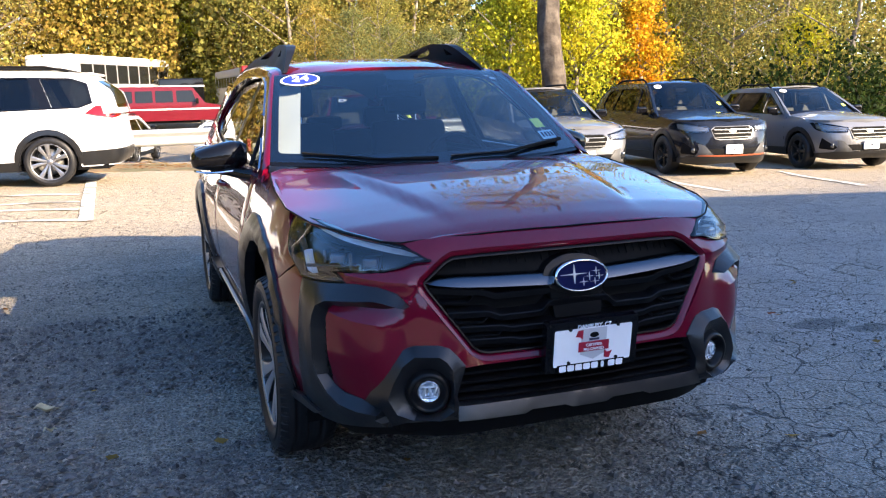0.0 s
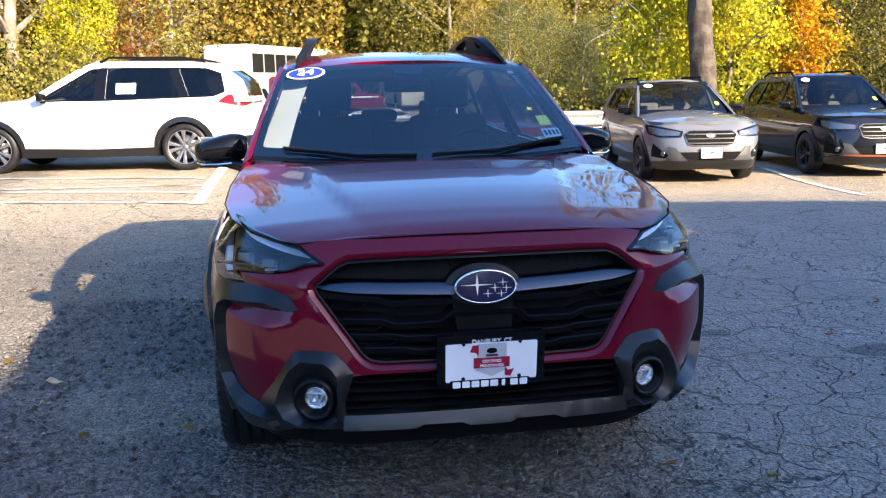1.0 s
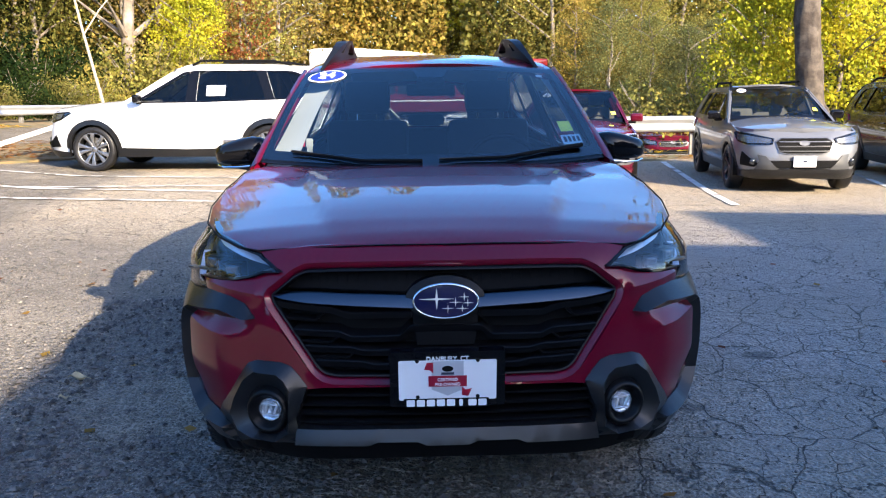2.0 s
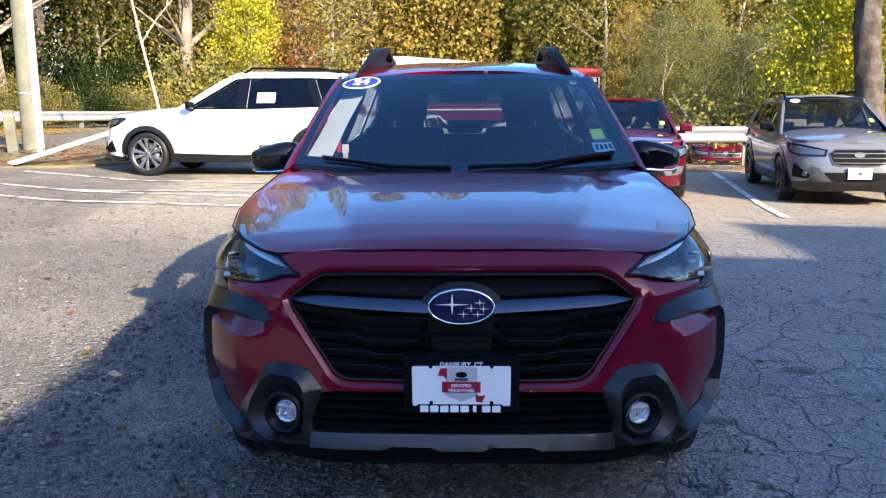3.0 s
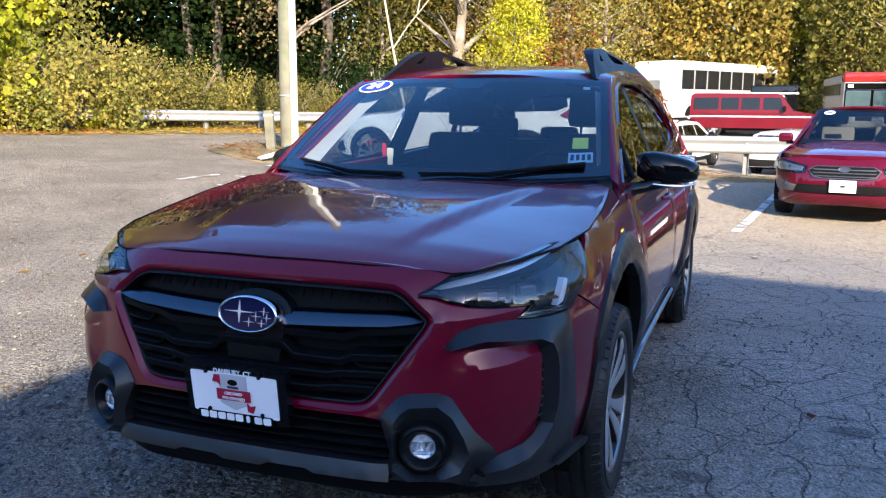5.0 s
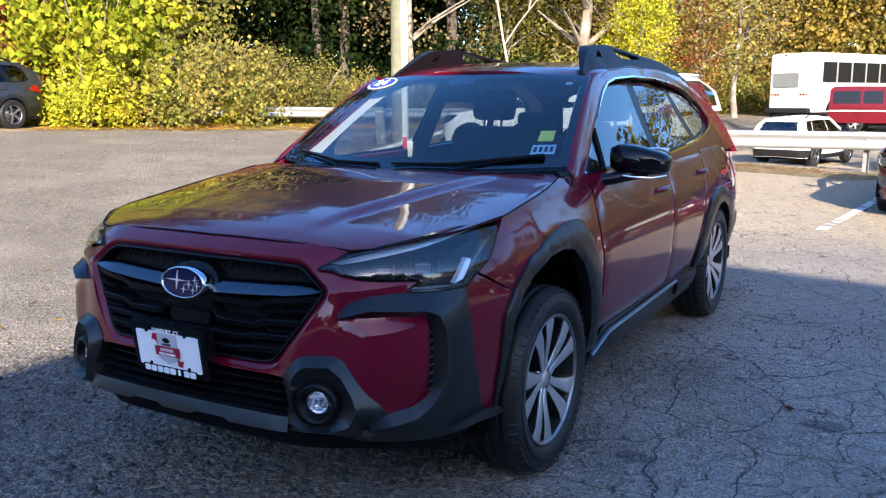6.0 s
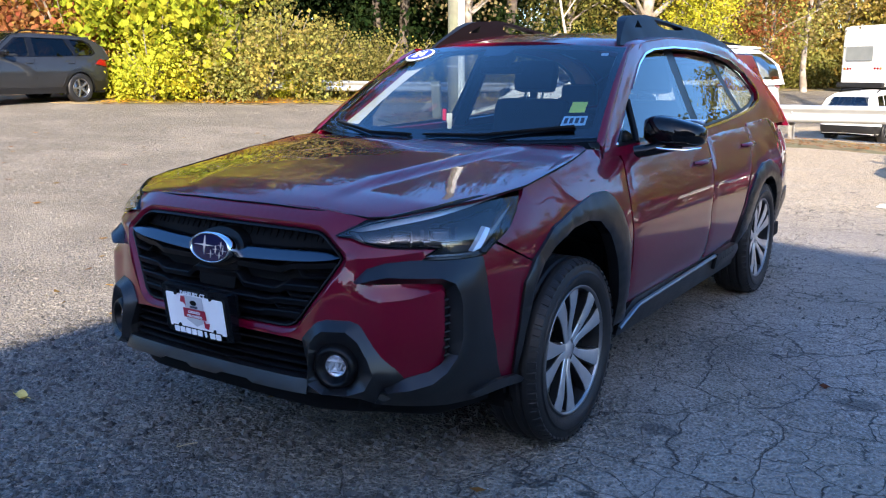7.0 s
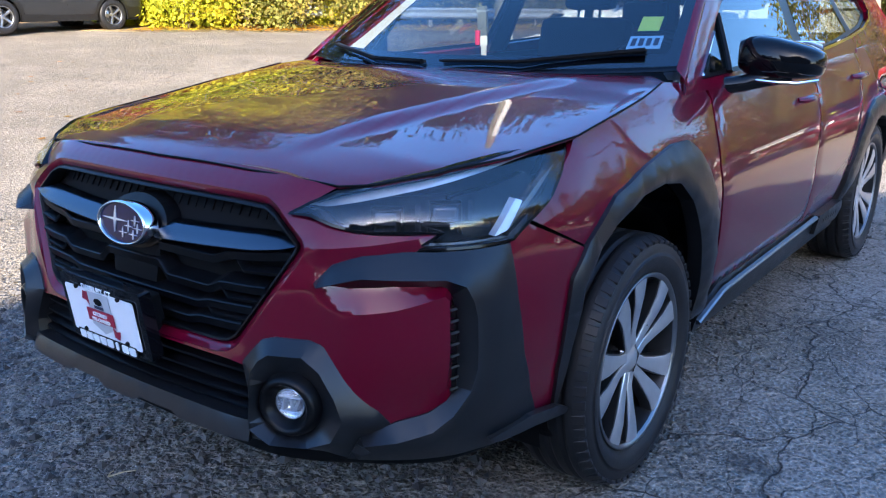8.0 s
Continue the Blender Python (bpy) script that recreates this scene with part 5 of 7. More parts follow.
    for flip in (1, -1):
        side = lambda lift, f=flip: (lambda s, z, o: (lambda p: (f * p[0], p[1], p[2]))(sf.at(s, z, o + lift)))
        box_ob = sheet("headlamp", hl, side(-.085), DARK, car, .04, .02, label="headlamp with black housing and clear lens")[0]
        leant = lambda s, z, o, f=flip: (lambda p: (f * p[0], p[1], p[2]))(sf.at(s, z, o + .004 + .25 * max(0.0, min(z, .905) - .85) - .36 * max(0.0, z - .905)))
        sheet("lens", rounded(hl, .005, 2), leant, HEADLENS, box_ob, .022, .0, .002)
        sheet("rim", hl, lambda s, z, o, g=leant: g(s, z, o - .001), GLOSSBLACK, box_ob, .03, .06, .0, holes=[grown(hl, -.0055)])
        guide = [(-1.125, .917), (-1.04, .949), (-.94, .962), (-.80, .979), (-.64, .996), (-.50, 1.005), (-.385, 1.009), (-.43, .992), (-.50, .985), (-.58, .974), (-.70, .959), (-.85, .942), (-.97, .927), (-1.07, .915)]
        sheet("daylight_strip", rounded(guide, .004, 2), side(-.045), STRIPCLEAR, box_ob, .03, .02, .002, label="clear daylight strip")
        sheet("strip_edge", [(-1.10, .921), (-1.03, .941), (-.94, .953), (-.80, .968), (-.64, .983), (-.50, .992), (-.50, .9885), (-.64, .979), (-.80, .964), (-.94, .949), (-1.03, .937)], side(-.040), LAMPCHROME, box_ob, .03, .004, .0005)
        sheet("reflector_bowl", rounded([(-.72, .925), (-.58, .938), (-.47, .955), (-.45, .935), (-.55, .880), (-.60, .850), (-.70, .845), (-.71, .88)], .008, 2), side(-.050), SATINBLACK, box_ob, .02, .02, .004)
        sheet("amber_marker", rounded([(-.46, .935), (-.39, .965), (-.41, .945), (-.55, .872), (-.59, .848), (-.58, .872)], .004, 2), side(-.026), mat_smoke, box_ob, .03, .02, .002)
        sheet("chrome_blade", rounded([(-.64, .843), (-.60, .850), (-.535, .905), (-.555, .912)], .003, 2), side(-.022), STRIPCLEAR, box_ob, .02, .02, .001)
        sheet("lower_chrome", [(-.845, .847), (-.72, .842), (-.62, .840), (-.62, .844), (-.72, .847), (-.83, .852)], side(-.010), LAMPCHROME, box_ob, .02, .006, .001)
        for s, z, turn, wide in ((-.905, .897, 28, .024), (-.75, .902, 38, .026)):
            p = Vector(sf.at(s, z, -.035))
            m = Matrix.Translation((flip * p.x, p.y, p.z)) @ Matrix.Rotation(radians(flip * turn), 4, "Z")
            part("projector_bezel", box(bmesh.new(), -wide - .008, wide + .008, -.002, .03, -.021, .021, .005, m), SATINBLACK, box_ob)
            part("projector", box(bmesh.new(), -wide, wide, -.012, .02, -.015, .015, .010, m, 4), PROJECTOR, box_ob, smooth=True)
        for s, w in ((-.825, .006), (-.685, .005)):
            p = Vector(sf.at(s, .902, -.03))
            m = Matrix.Translation((flip * p.x, p.y, p.z)) @ Matrix.Rotation(radians(flip * 34), 4, "Z")
            part("divider", box(bmesh.new(), -w, w, -.012, .03, -.026, .024, .003, m), LAMPCHROME, box_ob)
        p = Vector(sf.at(-.78, .885, -.05))
        m = Matrix.Translation((flip * p.x, p.y, p.z)) @ Matrix.Rotation(radians(flip * 34), 4, "Z")
        part("shroud", box(bmesh.new(), -.14, .12, -.004, .02, -.012, -.004, .003, m), SATIN, box_ob)

    # number plate holder with a dealer's insert
    pm = Matrix.Translation((0, -1.072, .6275)) @ Matrix.Rotation(radians(7), 4, "X")
    fl = lambda lift: (lambda a, b, o: tuple(pm @ Vector((a, -o - lift, b))))
    rect = lambda w, h, cx=0, cz=0: [(cx - w, cz - h), (cx + w, cz - h), (cx + w, cz + h), (cx - w, cz + h)]
    holder = sheet("plate_holder", rounded(rect(.163, .084), .008, 3), fl(.004), GLOSSBLACK, car, .05, .03, .003, label="black plate frame with dealer insert")[0]
    part("mount", box(bmesh.new(), -.12, .12, .02, .08, -.05, .05, .006, pm), DARK, holder)
    sheet("insert", rounded(rect(.138, .061, 0, -.001), .006, 3), fl(.0075), STICKERWHITE, holder, .05, .002, .0005, label="white card insert")
    sheet("shield", [(-.045, .058), (.045, .058), (.045, -.028), (0, -.048), (-.045, -.028)], fl(.0095), PLATEGREY, holder, .03, .001)
    sheet("ribbon", rect(.054, .0165, 0, -.002), fl(.0115), PLATERED, holder, .03, .001)
    sheet("ribbon_tail", [(-.058, .055), (-.040, .055), (-.040, .022), (-.050, .032), (-.066, .034)], fl(.0105), PLATERED, holder, .03, .001)
    sheet("ribbon_tail", [(.058, -.050), (.040, -.046), (.040, -.020), (.050, -.030), (.068, -.026)], fl(.0105), PLATERED, holder, .03, .001)
    sheet("badge_mark", oval(.016, .009, 20), lambda a, b, o: tuple(pm @ Vector((a, -o - .0115, b + .036))), DARK, holder, .02, .001)
    sheet("badge_bar", rect(.018, .0035, 0, .0215), fl(.0115), mat_ink, holder, .03, .001)
    writing(holder, "CERTIFIED", .0125, pm @ Matrix.Translation((0, -.0128, .003)), STICKERWHITE)
    writing(holder, "PRE-OWNED", .0125, pm @ Matrix.Translation((0, -.0128, -.0115)), STICKERWHITE)
    writing(holder, "DANBURY, CT", .0185, pm @ Matrix.Translation((0, -.0085, .0655)), STICKERWHITE)
    sheet("letter_backing", rounded(rect(.121, .0135, -.004, -.0705), .004, 3), fl(.0085), GLOSSBLACK, holder, .03, .002, .0005)
    for k in range(8):
        sheet("dealer_letter_bar", rounded(rect(.0118 if k != 5 else .005, .0100, -.105 + .0285 * k + (.004 if k > 5 else 0), -.0705), .004, 3), fl(.0105), STICKERWHITE, holder, .03, .002, .0005)
    for sx, sz in ((-.085, .060), (.085, .060), (-.085, -.052), (.085, -.052)):
        verts, faces = lathe([(0, -.013), (.005, -.012), (.006, -.006)], 12, "Y")
        part("screw", mesh_of("screw", [tuple(pm @ Vector((v[0] + sx, v[1], v[2] + sz))) for v in verts], faces, DARK), parent=holder)

    # flanks
    opening = [(-.405, .34), (-.404, .53), (-.375, .68), (-.31, .762), (-.233, .803), (-.08, .849), (.05, .857), (.15, .842), (.225, .78), (.29, .68), (.35, .55), (.405, .43), (.43, .34)]
    fender = [(-.548, .872), (-.465, .918), (-.395, .955), (-.34, .99), (-.312, 1.014), (-.19, 1.040), (-.06, 1.064), (.1, 1.084), (.26, 1.102), (.52, 1.082), (.555, 1.03), (.52, .95), (.485, .84), (.49, .65), (.51, .45), (.46, .40)] + [(x * 1.05, .36 + (z - .36) * 1.045) for x, z in reversed(opening[1:-1])] + [(-.43, .50), (-.425, .63), (-.41, .71), (-.356, .776)]
    sheet("front_wing", fender, on(0), RED, car, .035, .02, .004, mirror=True)
    door1 = [(.56, 1.073), (.565, 1.03), (.532, .95), (.497, .84), (.502, .65), (.53, .42), (1.60, .42), (1.585, .55), (1.575, .70), (1.63, .84), (1.69, .94), (1.735, 1.073)]
    door2 = [(1.745, 1.073), (1.70, .94), (1.64, .84), (1.585, .70), (1.595, .55), (1.61, .42), (2.12, .42), (2.20, .58), (2.33, .78), (2.46, .93), (2.58, 1.073)]
    quarter = [(2.59, 1.09), (2.47, .93), (2.34, .78), (2.21, .58)] + arc(2.745, .36, .44, 155, 10) + [(3.3, .42), (3.6, .45), (tail, .45), (tail, 1.09), (3.6, 1.10)]
    d1 = sheet("front_door", door1, on(.001), RED, car, .035, .02, .004, mirror=True)
    d2 = sheet("rear_door", door2, on(.001), RED, car, .035, .02, .004, mirror=True)
    sheet("rear_quarter", quarter, on(0), RED, car, .05, .02, .004, mirror=True)
    arch1 = [(-.345, .34), (-.415, .37), (-.442, .485), (-.440, .63), (-.425, .715), (-.36, .785), (-.217, .870), (-.03, .915), (.16, .945), (.275, .942), (.335, .905), (.372, .85), (.415, .76), (.455, .6), (.505, .43), (.56, .34)]
    sheet("front_arch_trim", rounded(arch1 + opening[:0:-1] + [(-.40, .36)], .006, 2), on(.022), CLAD, car, .03, .045, .012, mirror=True, label="black plastic wheel arch")
    arch2 = [(2.17, .36), (2.21, .55), (2.31, .70), (2.45, .80), (2.62, .85), (2.82, .855), (3.02, .80), (3.15, .68), (3.24, .5), (3.26, .36)]
    sheet("rear_arch_trim", rounded(arch2 + arc(2.745, .36, .395, 2, 178)[1:-1], .006, 2), on(.022), CLAD, car, .03, .045, .012, mirror=True, label="black plastic wheel arch")
    sill = [(.50, .27), (2.28, .27), (2.22, .40), (2.10, .425), (.60, .425), (.52, .36)]
    sheet("sill_cladding", rounded(sill, .02, 3), on(.018), CLAD, car, .06, .05, .012, mirror=True)
    sweep("sill_strip", fine_path([(.475, .318), (.54, .345), (.64, .388), (1.1, .398), (1.76, .412)], soft=.02), [(.012, .016), (.009, .028), (.003, .034), (-.002, .034), (-.005, .02)], RIMLIP, car, label="satin silver sill strip")
    sheet("sill_block", rounded([(1.75, .425), (2.12, .43), (2.20, .38), (2.16, .33), (1.78, .33)], .012, 3), on(.045), CLAD, car, .04, .04, .008, mirror=True)
    for k in range(6):
        sheet("sill_letter_bar", rect(.014, .008, 1.83 + .042 * k, .392), on(.048), SATIN, car, .04, .002, mirror=True)
    sheet("rear_bumper", [(3.28, .36), (3.24, .5), (3.3, .58), (3.9, .6), (tail, .6), (tail, .34), (3.6, .33)], on(.02), CLAD, car, .06, .03, .008, mirror=True)
    for (f, doors, y, z) in ((1, d1, 1.505, .945), (1, d2, 2.40, .972)):
        for i, d in enumerate(doors):
            sg = 1 if i == 0 else -1
            verts = [Vector(sf.at(y + .10 * math.cos(a) * (1 if math.cos(a) > 0 else 1), z + .022 * math.sin(a), .001)) for a in (2 * math.pi * k / 20 for k in range(20))]
            cup = mesh_of("handle_cup", [(sg * v.x, v.y, v.z) for v in verts] + [(sg * (v.x - .02), y + (v.y - y) * .7, z + (v.z - z) * .6) for v in verts], [(k, (k + 1) % 20, 20 + (k + 1) % 20, 20 + k) for k in range(20)] + [tuple(range(20, 40))], DARK)
            part("handle_cup", cup, parent=d)
            p = Vector(sf.at(y, z + .006, .0))
            bm = bmesh.new()
            tube(bm, [(sg * p.x, y - .11, p.z), (sg * (p.x + .022), y - .085, p.z), (sg * (p.x + .03), y, p.z + .002), (sg * (p.x + .022), y + .085, p.z), (sg * p.x, y + .11, p.z)], [.010, .014, .015, .014, .010], 8)
            part("handle", bm, RED, d, smooth=True)

    # bonnet
    ys, zs = [-.93, -.90, -.86, -.8, -.7, -.6, -.45, -.3, -.15, 0, .1, .2, .35], [.950, .968, .986, 1.006, 1.028, 1.044, 1.066, 1.084, 1.099, 1.110, 1.116, 1.121, 1.128]
    ye, ze, xe = [-.95, -.85, -.80, -.68, -.536, -.304, -.05, .15, .26, .5], [.945, .959, .967, .992, 1.009, 1.032, 1.070, 1.094, 1.106, 1.13], [.45, .56, .62, .722, .774, .814, .812, .795, .779, .76]

    def bonnet(x, y, o):
        zc, zed, w = np.interp(y, ys, zs), np.interp(y, ye, ze), np.interp(y, ye, xe)
        a = min(1.2, abs(x) / w)
        z = zc - (zc - zed) * a**2.3
        ridge = .33 + .21 * (y + .85)
        z += .016 * (smooth01(ridge + .022, ridge - .022, abs(x)) - .5) * smooth01(-.86, -.5, y) * smooth01(.25, .05, y)
        return (x, y, z + o)
    edge_half = [(0, -.874), (.3, -.866), (.45, -.852), (.55, -.838), (.62, -.795), (.70, -.70), (.770, -.536), (.810, -.304), (.808, -.05), (.791, .15), (.775, .262), (.72, .315), (.5, .235), (.25, .185), (0, .17)]
    sheet("bonnet", edge_half + [(-x, y) for x, y in reversed(edge_half[1:-1])], bonnet, RED, car, .024, .007, .0015, edge=.03)

    # a black tube stands for the shade inside the bonnet's gap
    line = resample(edge_half[:11], .03)[: -int(math.dist(edge_half[10], edge_half[0]) / .03 + .5)]
    for f in (1, -1):
        bm = bmesh.new()
        tube(bm, [Vector(bonnet(f * x * 1.006, y - .003 * (abs(x) < .6), -.0005)) for x, y in line], .0026, 6)
        part("bonnet_gap", bm, DARK, car, "dark strip for the shade in the bonnet gap", smooth=True)

    # windscreen, cowl and pillars
    def screen(u, v, o):
        w = .755 - .14 * v
        y = .20 + .76 * v + u * u * (.21 * (1 - v) + .07 * v)
        z = 1.118 + .428 * v + .025 * math.sin(math.pi * v) + u * u * (.02 * (1 - v) - .025 * v)
        return (u * w, y - o * .5, z + o * .85)
    sheet("windscreen", [(-1, .0), (1, .0), (1, 1), (-1, 1)], screen, SCREEN, car, .08, .0, label="laminated windscreen")[0].visible_shadow = False
    sheet("screen_border", [(-1.0, -.02), (1.0, -.02), (1.0, 1.0), (-1.0, 1.0)], lambda u, v, o: screen(u, v, o - .006), GLOSSBLACK, car, .08, .003, holes=[rounded([(-.955, .085), (.955, .085), (.955, .94), (.13, .94), (.10, .84), (-.10, .84), (-.13, .94), (-.955, .94)], .03, 3)])
    sheet("cowl", [(-.74, .0), (-.4, -.08), (0, -.10), (.4, -.08), (.74, .0), (.74, .16), (.4, .07), (0, .04), (-.4, .07), (-.74, .16)], lambda x, y, o: (x, y + .26, 1.095 + o), DARK, car, .06, .02)
    sg = lambda y, z: .80 - .42 * (z - 1.08) - .03 * max(0.0, (y - 1) / 2) ** 2
    raised = lambda y, z: z + .022 * smooth01(1.2, 1.5, z) * smooth01(3.3, 2.6, y)
    flank = lambda lift: (lambda y, z, o: (sg(y, z) + (o + lift), y, raised(y, z) + (o + lift) * .35))
    pane = lambda y, z, o: (sg(y, z) - .004 - .11 * max(0.0, z - 1.10) + o, y, raised(y, z))
    glassline = [(.53, 1.093), (.80, 1.265), (1.10, 1.42), (1.22, 1.465), (1.36, 1.489), (1.68, 1.505), (2.1, 1.502), (2.45, 1.478), (2.75, 1.445), (2.98, 1.39), (3.14, 1.31), (3.18, 1.265), (3.12, 1.225), (2.9, 1.182), (2.6, 1.155), (2.2, 1.132), (1.75, 1.112)]
    frame_out = [(.36, 1.06), (.44, 1.13), (.70, 1.29), (1.0, 1.468), (1.10, 1.505), (1.3, 1.535), (1.7, 1.565), (2.3, 1.562), (2.8, 1.528), (3.2, 1.45), (3.45, 1.36), (3.72, 1.20), (3.82, 1.05)]
    sheet("cabin_frame", frame_out, flank(0), RED, car, .04, .02, .003, holes=[glassline], mirror=True)
    sheet("window_trim", [(y + (-.013 if y < 1 else .022 if y > 3 else 0), z + (-.012 if z < 1.3 and y > .6 else .009)) for y, z in glassline], flank(.006), CHROME, car, .03, .010, .003, holes=[glassline], mirror=True, label="bright trim round the side windows")
    for name, o, m in (("front_window", [(.60, 1.105), (.80, 1.245), (1.10, 1.405), (1.22, 1.45), (1.36, 1.475), (1.64, 1.49), (1.60, 1.13)], SIDEGLASS), ("rear_window", [(1.77, 1.49), (2.1, 1.487), (2.38, 1.465), (2.56, 1.17), (2.2, 1.142), (1.71, 1.125)], REARGLASS), ("quarter_window", [(2.47, 1.460), (2.75, 1.428), (2.95, 1.38), (3.10, 1.30), (3.11, 1.25), (2.9, 1.20), (2.66, 1.175)], REARGLASS)):
        for w in sheet(name, rounded(o, .02, 3), pane, m, car, .08, .0, mirror=True):
            w.visible_shadow = False
    sheet("pillar_trim", glassline, lambda y, z, o: pane(y, z, o - .002), SATINBLACK, car, .08, .006, holes=[rounded(o, .02, 3) for o in ([(.60, 1.105), (.80, 1.245), (1.10, 1.405), (1.22, 1.45), (1.36, 1.475), (1.64, 1.49), (1.60, 1.13)], [(1.77, 1.49), (2.1, 1.487), (2.38, 1.465), (2.56, 1.17), (2.2, 1.142), (1.71, 1.125)], [(2.47, 1.460), (2.75, 1.428), (2.95, 1.38), (3.10, 1.30), (3.11, 1.25), (2.9, 1.20), (2.66, 1.175)])], mirror=True)
    for f in (1, -1):
        bar = [Vector(pane(y, z, .006)) for y, z in ((.76, 1.10), (.80, 1.16), (.86, 1.275))]
        part("window_divider", tube(bmesh.new(), [(f * p.x, p.y, p.z) for p in bar], .011, 6), SATINBLACK, car)
    # front pillars: between the windscreen's edge and the side frame
    pil = []
    for k in range(13):
        v = k / 12
        a = Vector(screen(1.0, v * 1.02 - .02, 0))
        yb = np.interp(v, [0, .3, .7, 1], [.36, .56, .90, 1.12])
        zb = np.interp(yb, [y for y, _ in frame_out[:8]], [z for _, z in frame_out[:8]])
        b = Vector((sg(yb, zb), yb, raised(yb, zb)))
        pil.append([a, a.lerp(b, .5) + Vector((.014, -.012, .010)), b])
    for f in (1, -1):
        verts = [(f * p.x, p.y, p.z) for row in pil for p in row]
        part("front_pillar", mesh_of("front_pillar", verts, [(i * 3 + j, i * 3 + j + 1, i * 3 + j + 4, i * 3 + j + 3) for i in range(12) for j in range(2)], RED), parent=car)
    roof_y, roof_z = [.94, 1.1, 1.4, 1.9, 2.4, 2.9, 3.3, 3.55], [1.553, 1.580, 1.610, 1.626, 1.618, 1.588, 1.547, 1.515]

    def roof(a, y, o):
        """a runs from -1 to 1 between the side frames."""
        zb = np.interp(y, [q for q, _ in frame_out], [q for _, q in frame_out])
        w, zc, zb = sg(y, zb), np.interp(y, roof_y, roof_z), raised(y, zb)
        return (a * w, y + .12 * a * a * smooth01(1.3, .95, y), zc - (zc - zb) * abs(a) ** 3 + o)
    sheet("roof", [(-1, .95), (1, .95), (1, 3.52), (-1, 3.52)], roof, RED, car, .06, .02, .003)
    bm = bmesh.new()
    box(bm, -.03, .03, 3.15, 3.32, 1.545, 1.60, .02)
    part("aerial_fin", bm, RED, car)
    # tailgate
    def gate(u, v, o):
        return (u * (.72 - .14 * v), 3.86 - .36 * v - .10 * u * u, 1.06 + .455 * v)
    sheet("tailgate", [(-1, -.1), (1, -.1), (1, 1), (-1, 1)], gate, RED, car, .1, .02, holes=[rounded([(-.86, .14), (.86, .14), (.86, .86), (-.86, .86)], .06, 3)])
    sheet("rear_screen", [(-.88, .12), (.88, .12), (.88, .88), (-.88, .88)], lambda u, v, o: gate(u, v, o), REARGLASS, car, .2, .0)[0].visible_shadow = False
    for f in (1, -1):
        rows = []
        for k in range(9):
            v = -.1 + 1.1 * k / 8
            a = Vector(gate(1.0, v, 0))
            zb = a.z
            yb = np.interp(-zb, [-z for _, z in frame_out[7:]], [y for y, _ in frame_out[7:]])
            rows.append([a, Vector((sg(yb, zb), yb, zb))])
        part("rear_pillar", mesh_of("rear_pillar", [(f * p.x, p.y, p.z) for r in rows for p in r], [(2 * i, 2 * i + 1, 2 * i + 3, 2 * i + 2) for i in range(8)], RED), parent=car)
        sheet("tail_lamp", [(3.45, .86), (3.50, .99), (3.9, 1.0), (3.9, .90), (3.7, .87)], (lambda s, z, o, f=f: (lambda p: (f * p[0], p[1], p[2]))(sf.at(s, z, o + .012))), LAMPRED, car, .05, .02, .004, label="red tail lamp")

    # roof rails
    rail = [(1.09, 1.530), (1.13, 1.562), (1.21, 1.612), (1.28, 1.655), (1.34, 1.678), (1.42, 1.688), (1.60, 1.700), (1.66, 1.698), (1.90, 1.683), (2.12, 1.664), (2.22, 1.660), (2.36, 1.654), (2.60, 1.630), (2.85, 1.58), (3.02, 1.515), (3.0, 1.495), (2.6, 1.550), (2.3, 1.565), (1.8, 1.565), (1.5, 1.552)]
    slot = [(1.70, 1.682), (1.90, 1.670), (2.10, 1.652), (2.13, 1.640), (2.0, 1.632), (1.80, 1.634), (1.72, 1.650)]
    eye = [(1.36, 1.625), (1.45, 1.668), (1.46, 1.628)]
    for f in (1, -1):
        def bar(y, z, o, f=f):
            slim = .3 + .7 * smooth01(1.05, 1.40, y)
            return (f * (.575 - .55 * (z - 1.54) - .03 * (1 - slim) + o * slim), y, z)
        pts, faces = patch(rounded(rail, .015, 2), bar, .06, .055, .006, [slot, eye])
        part("roof_rail", mesh_of("roof_rail", pts, faces, RAILBLACK), parent=car, label="black roof rail")
        pts, faces = patch(rounded(rail, .015, 2), lambda y, z, o, f=f: bar(y, z, -o - .06), .06, .0, .0, [slot, eye])
        part("rail_inner_face", mesh_of("rail_inner_face", pts, faces, RAILBLACK), parent=car)

    # door mirrors
    for f in (1, -1):
        rings, verts, faces = 9, [], []
        prof = [(.80, .02, .045), (.83, .05, .062), (.87, .068, .070), (.92, .075, .068), (.97, .076, .060), (1.01, .070, .052), (1.035, .058, .044), (1.052, .038, .034), (1.058, .01, .012)]
        for x, ry, rz in prof:
            for k in range(20):
                a = 2 * math.pi * k / 20
                c, s_ = math.cos(a), math.sin(a)
                q = .75
                verts.append((f * x, .845 + .10 * (x - .85) / .2 * .4 + ry * math.copysign(abs(c) ** q, c) * 1.15, 1.142 - (x - .9) * .10 + rz * math.copysign(abs(s_) ** q, s_)))
        for i in range(rings - 1):
            faces += [(i * 20 + k, i * 20 + (k + 1) % 20, (i + 1) * 20 + (k + 1) % 20, (i + 1) * 20 + k) for k in range(20)]
        faces += [tuple(range(20)), tuple(range((rings - 1) * 20, rings * 20))]
        mir = part("door_mirror", mesh_of("door_mirror", verts, faces, GLOSSBLACK), parent=car, label="gloss black door mirror")
        bm = bmesh.new()
        tube(bm, [(f * .77, .70, 1.055), (f * .83, .76, 1.062), (f * .90, .82, 1.078), (f * .97, .84, 1.085)], [.03, .028, .026, .02], 10)
        part("mirror_arm", bm, GLOSSBLACK, mir, smooth=True)
        bm = bmesh.new()
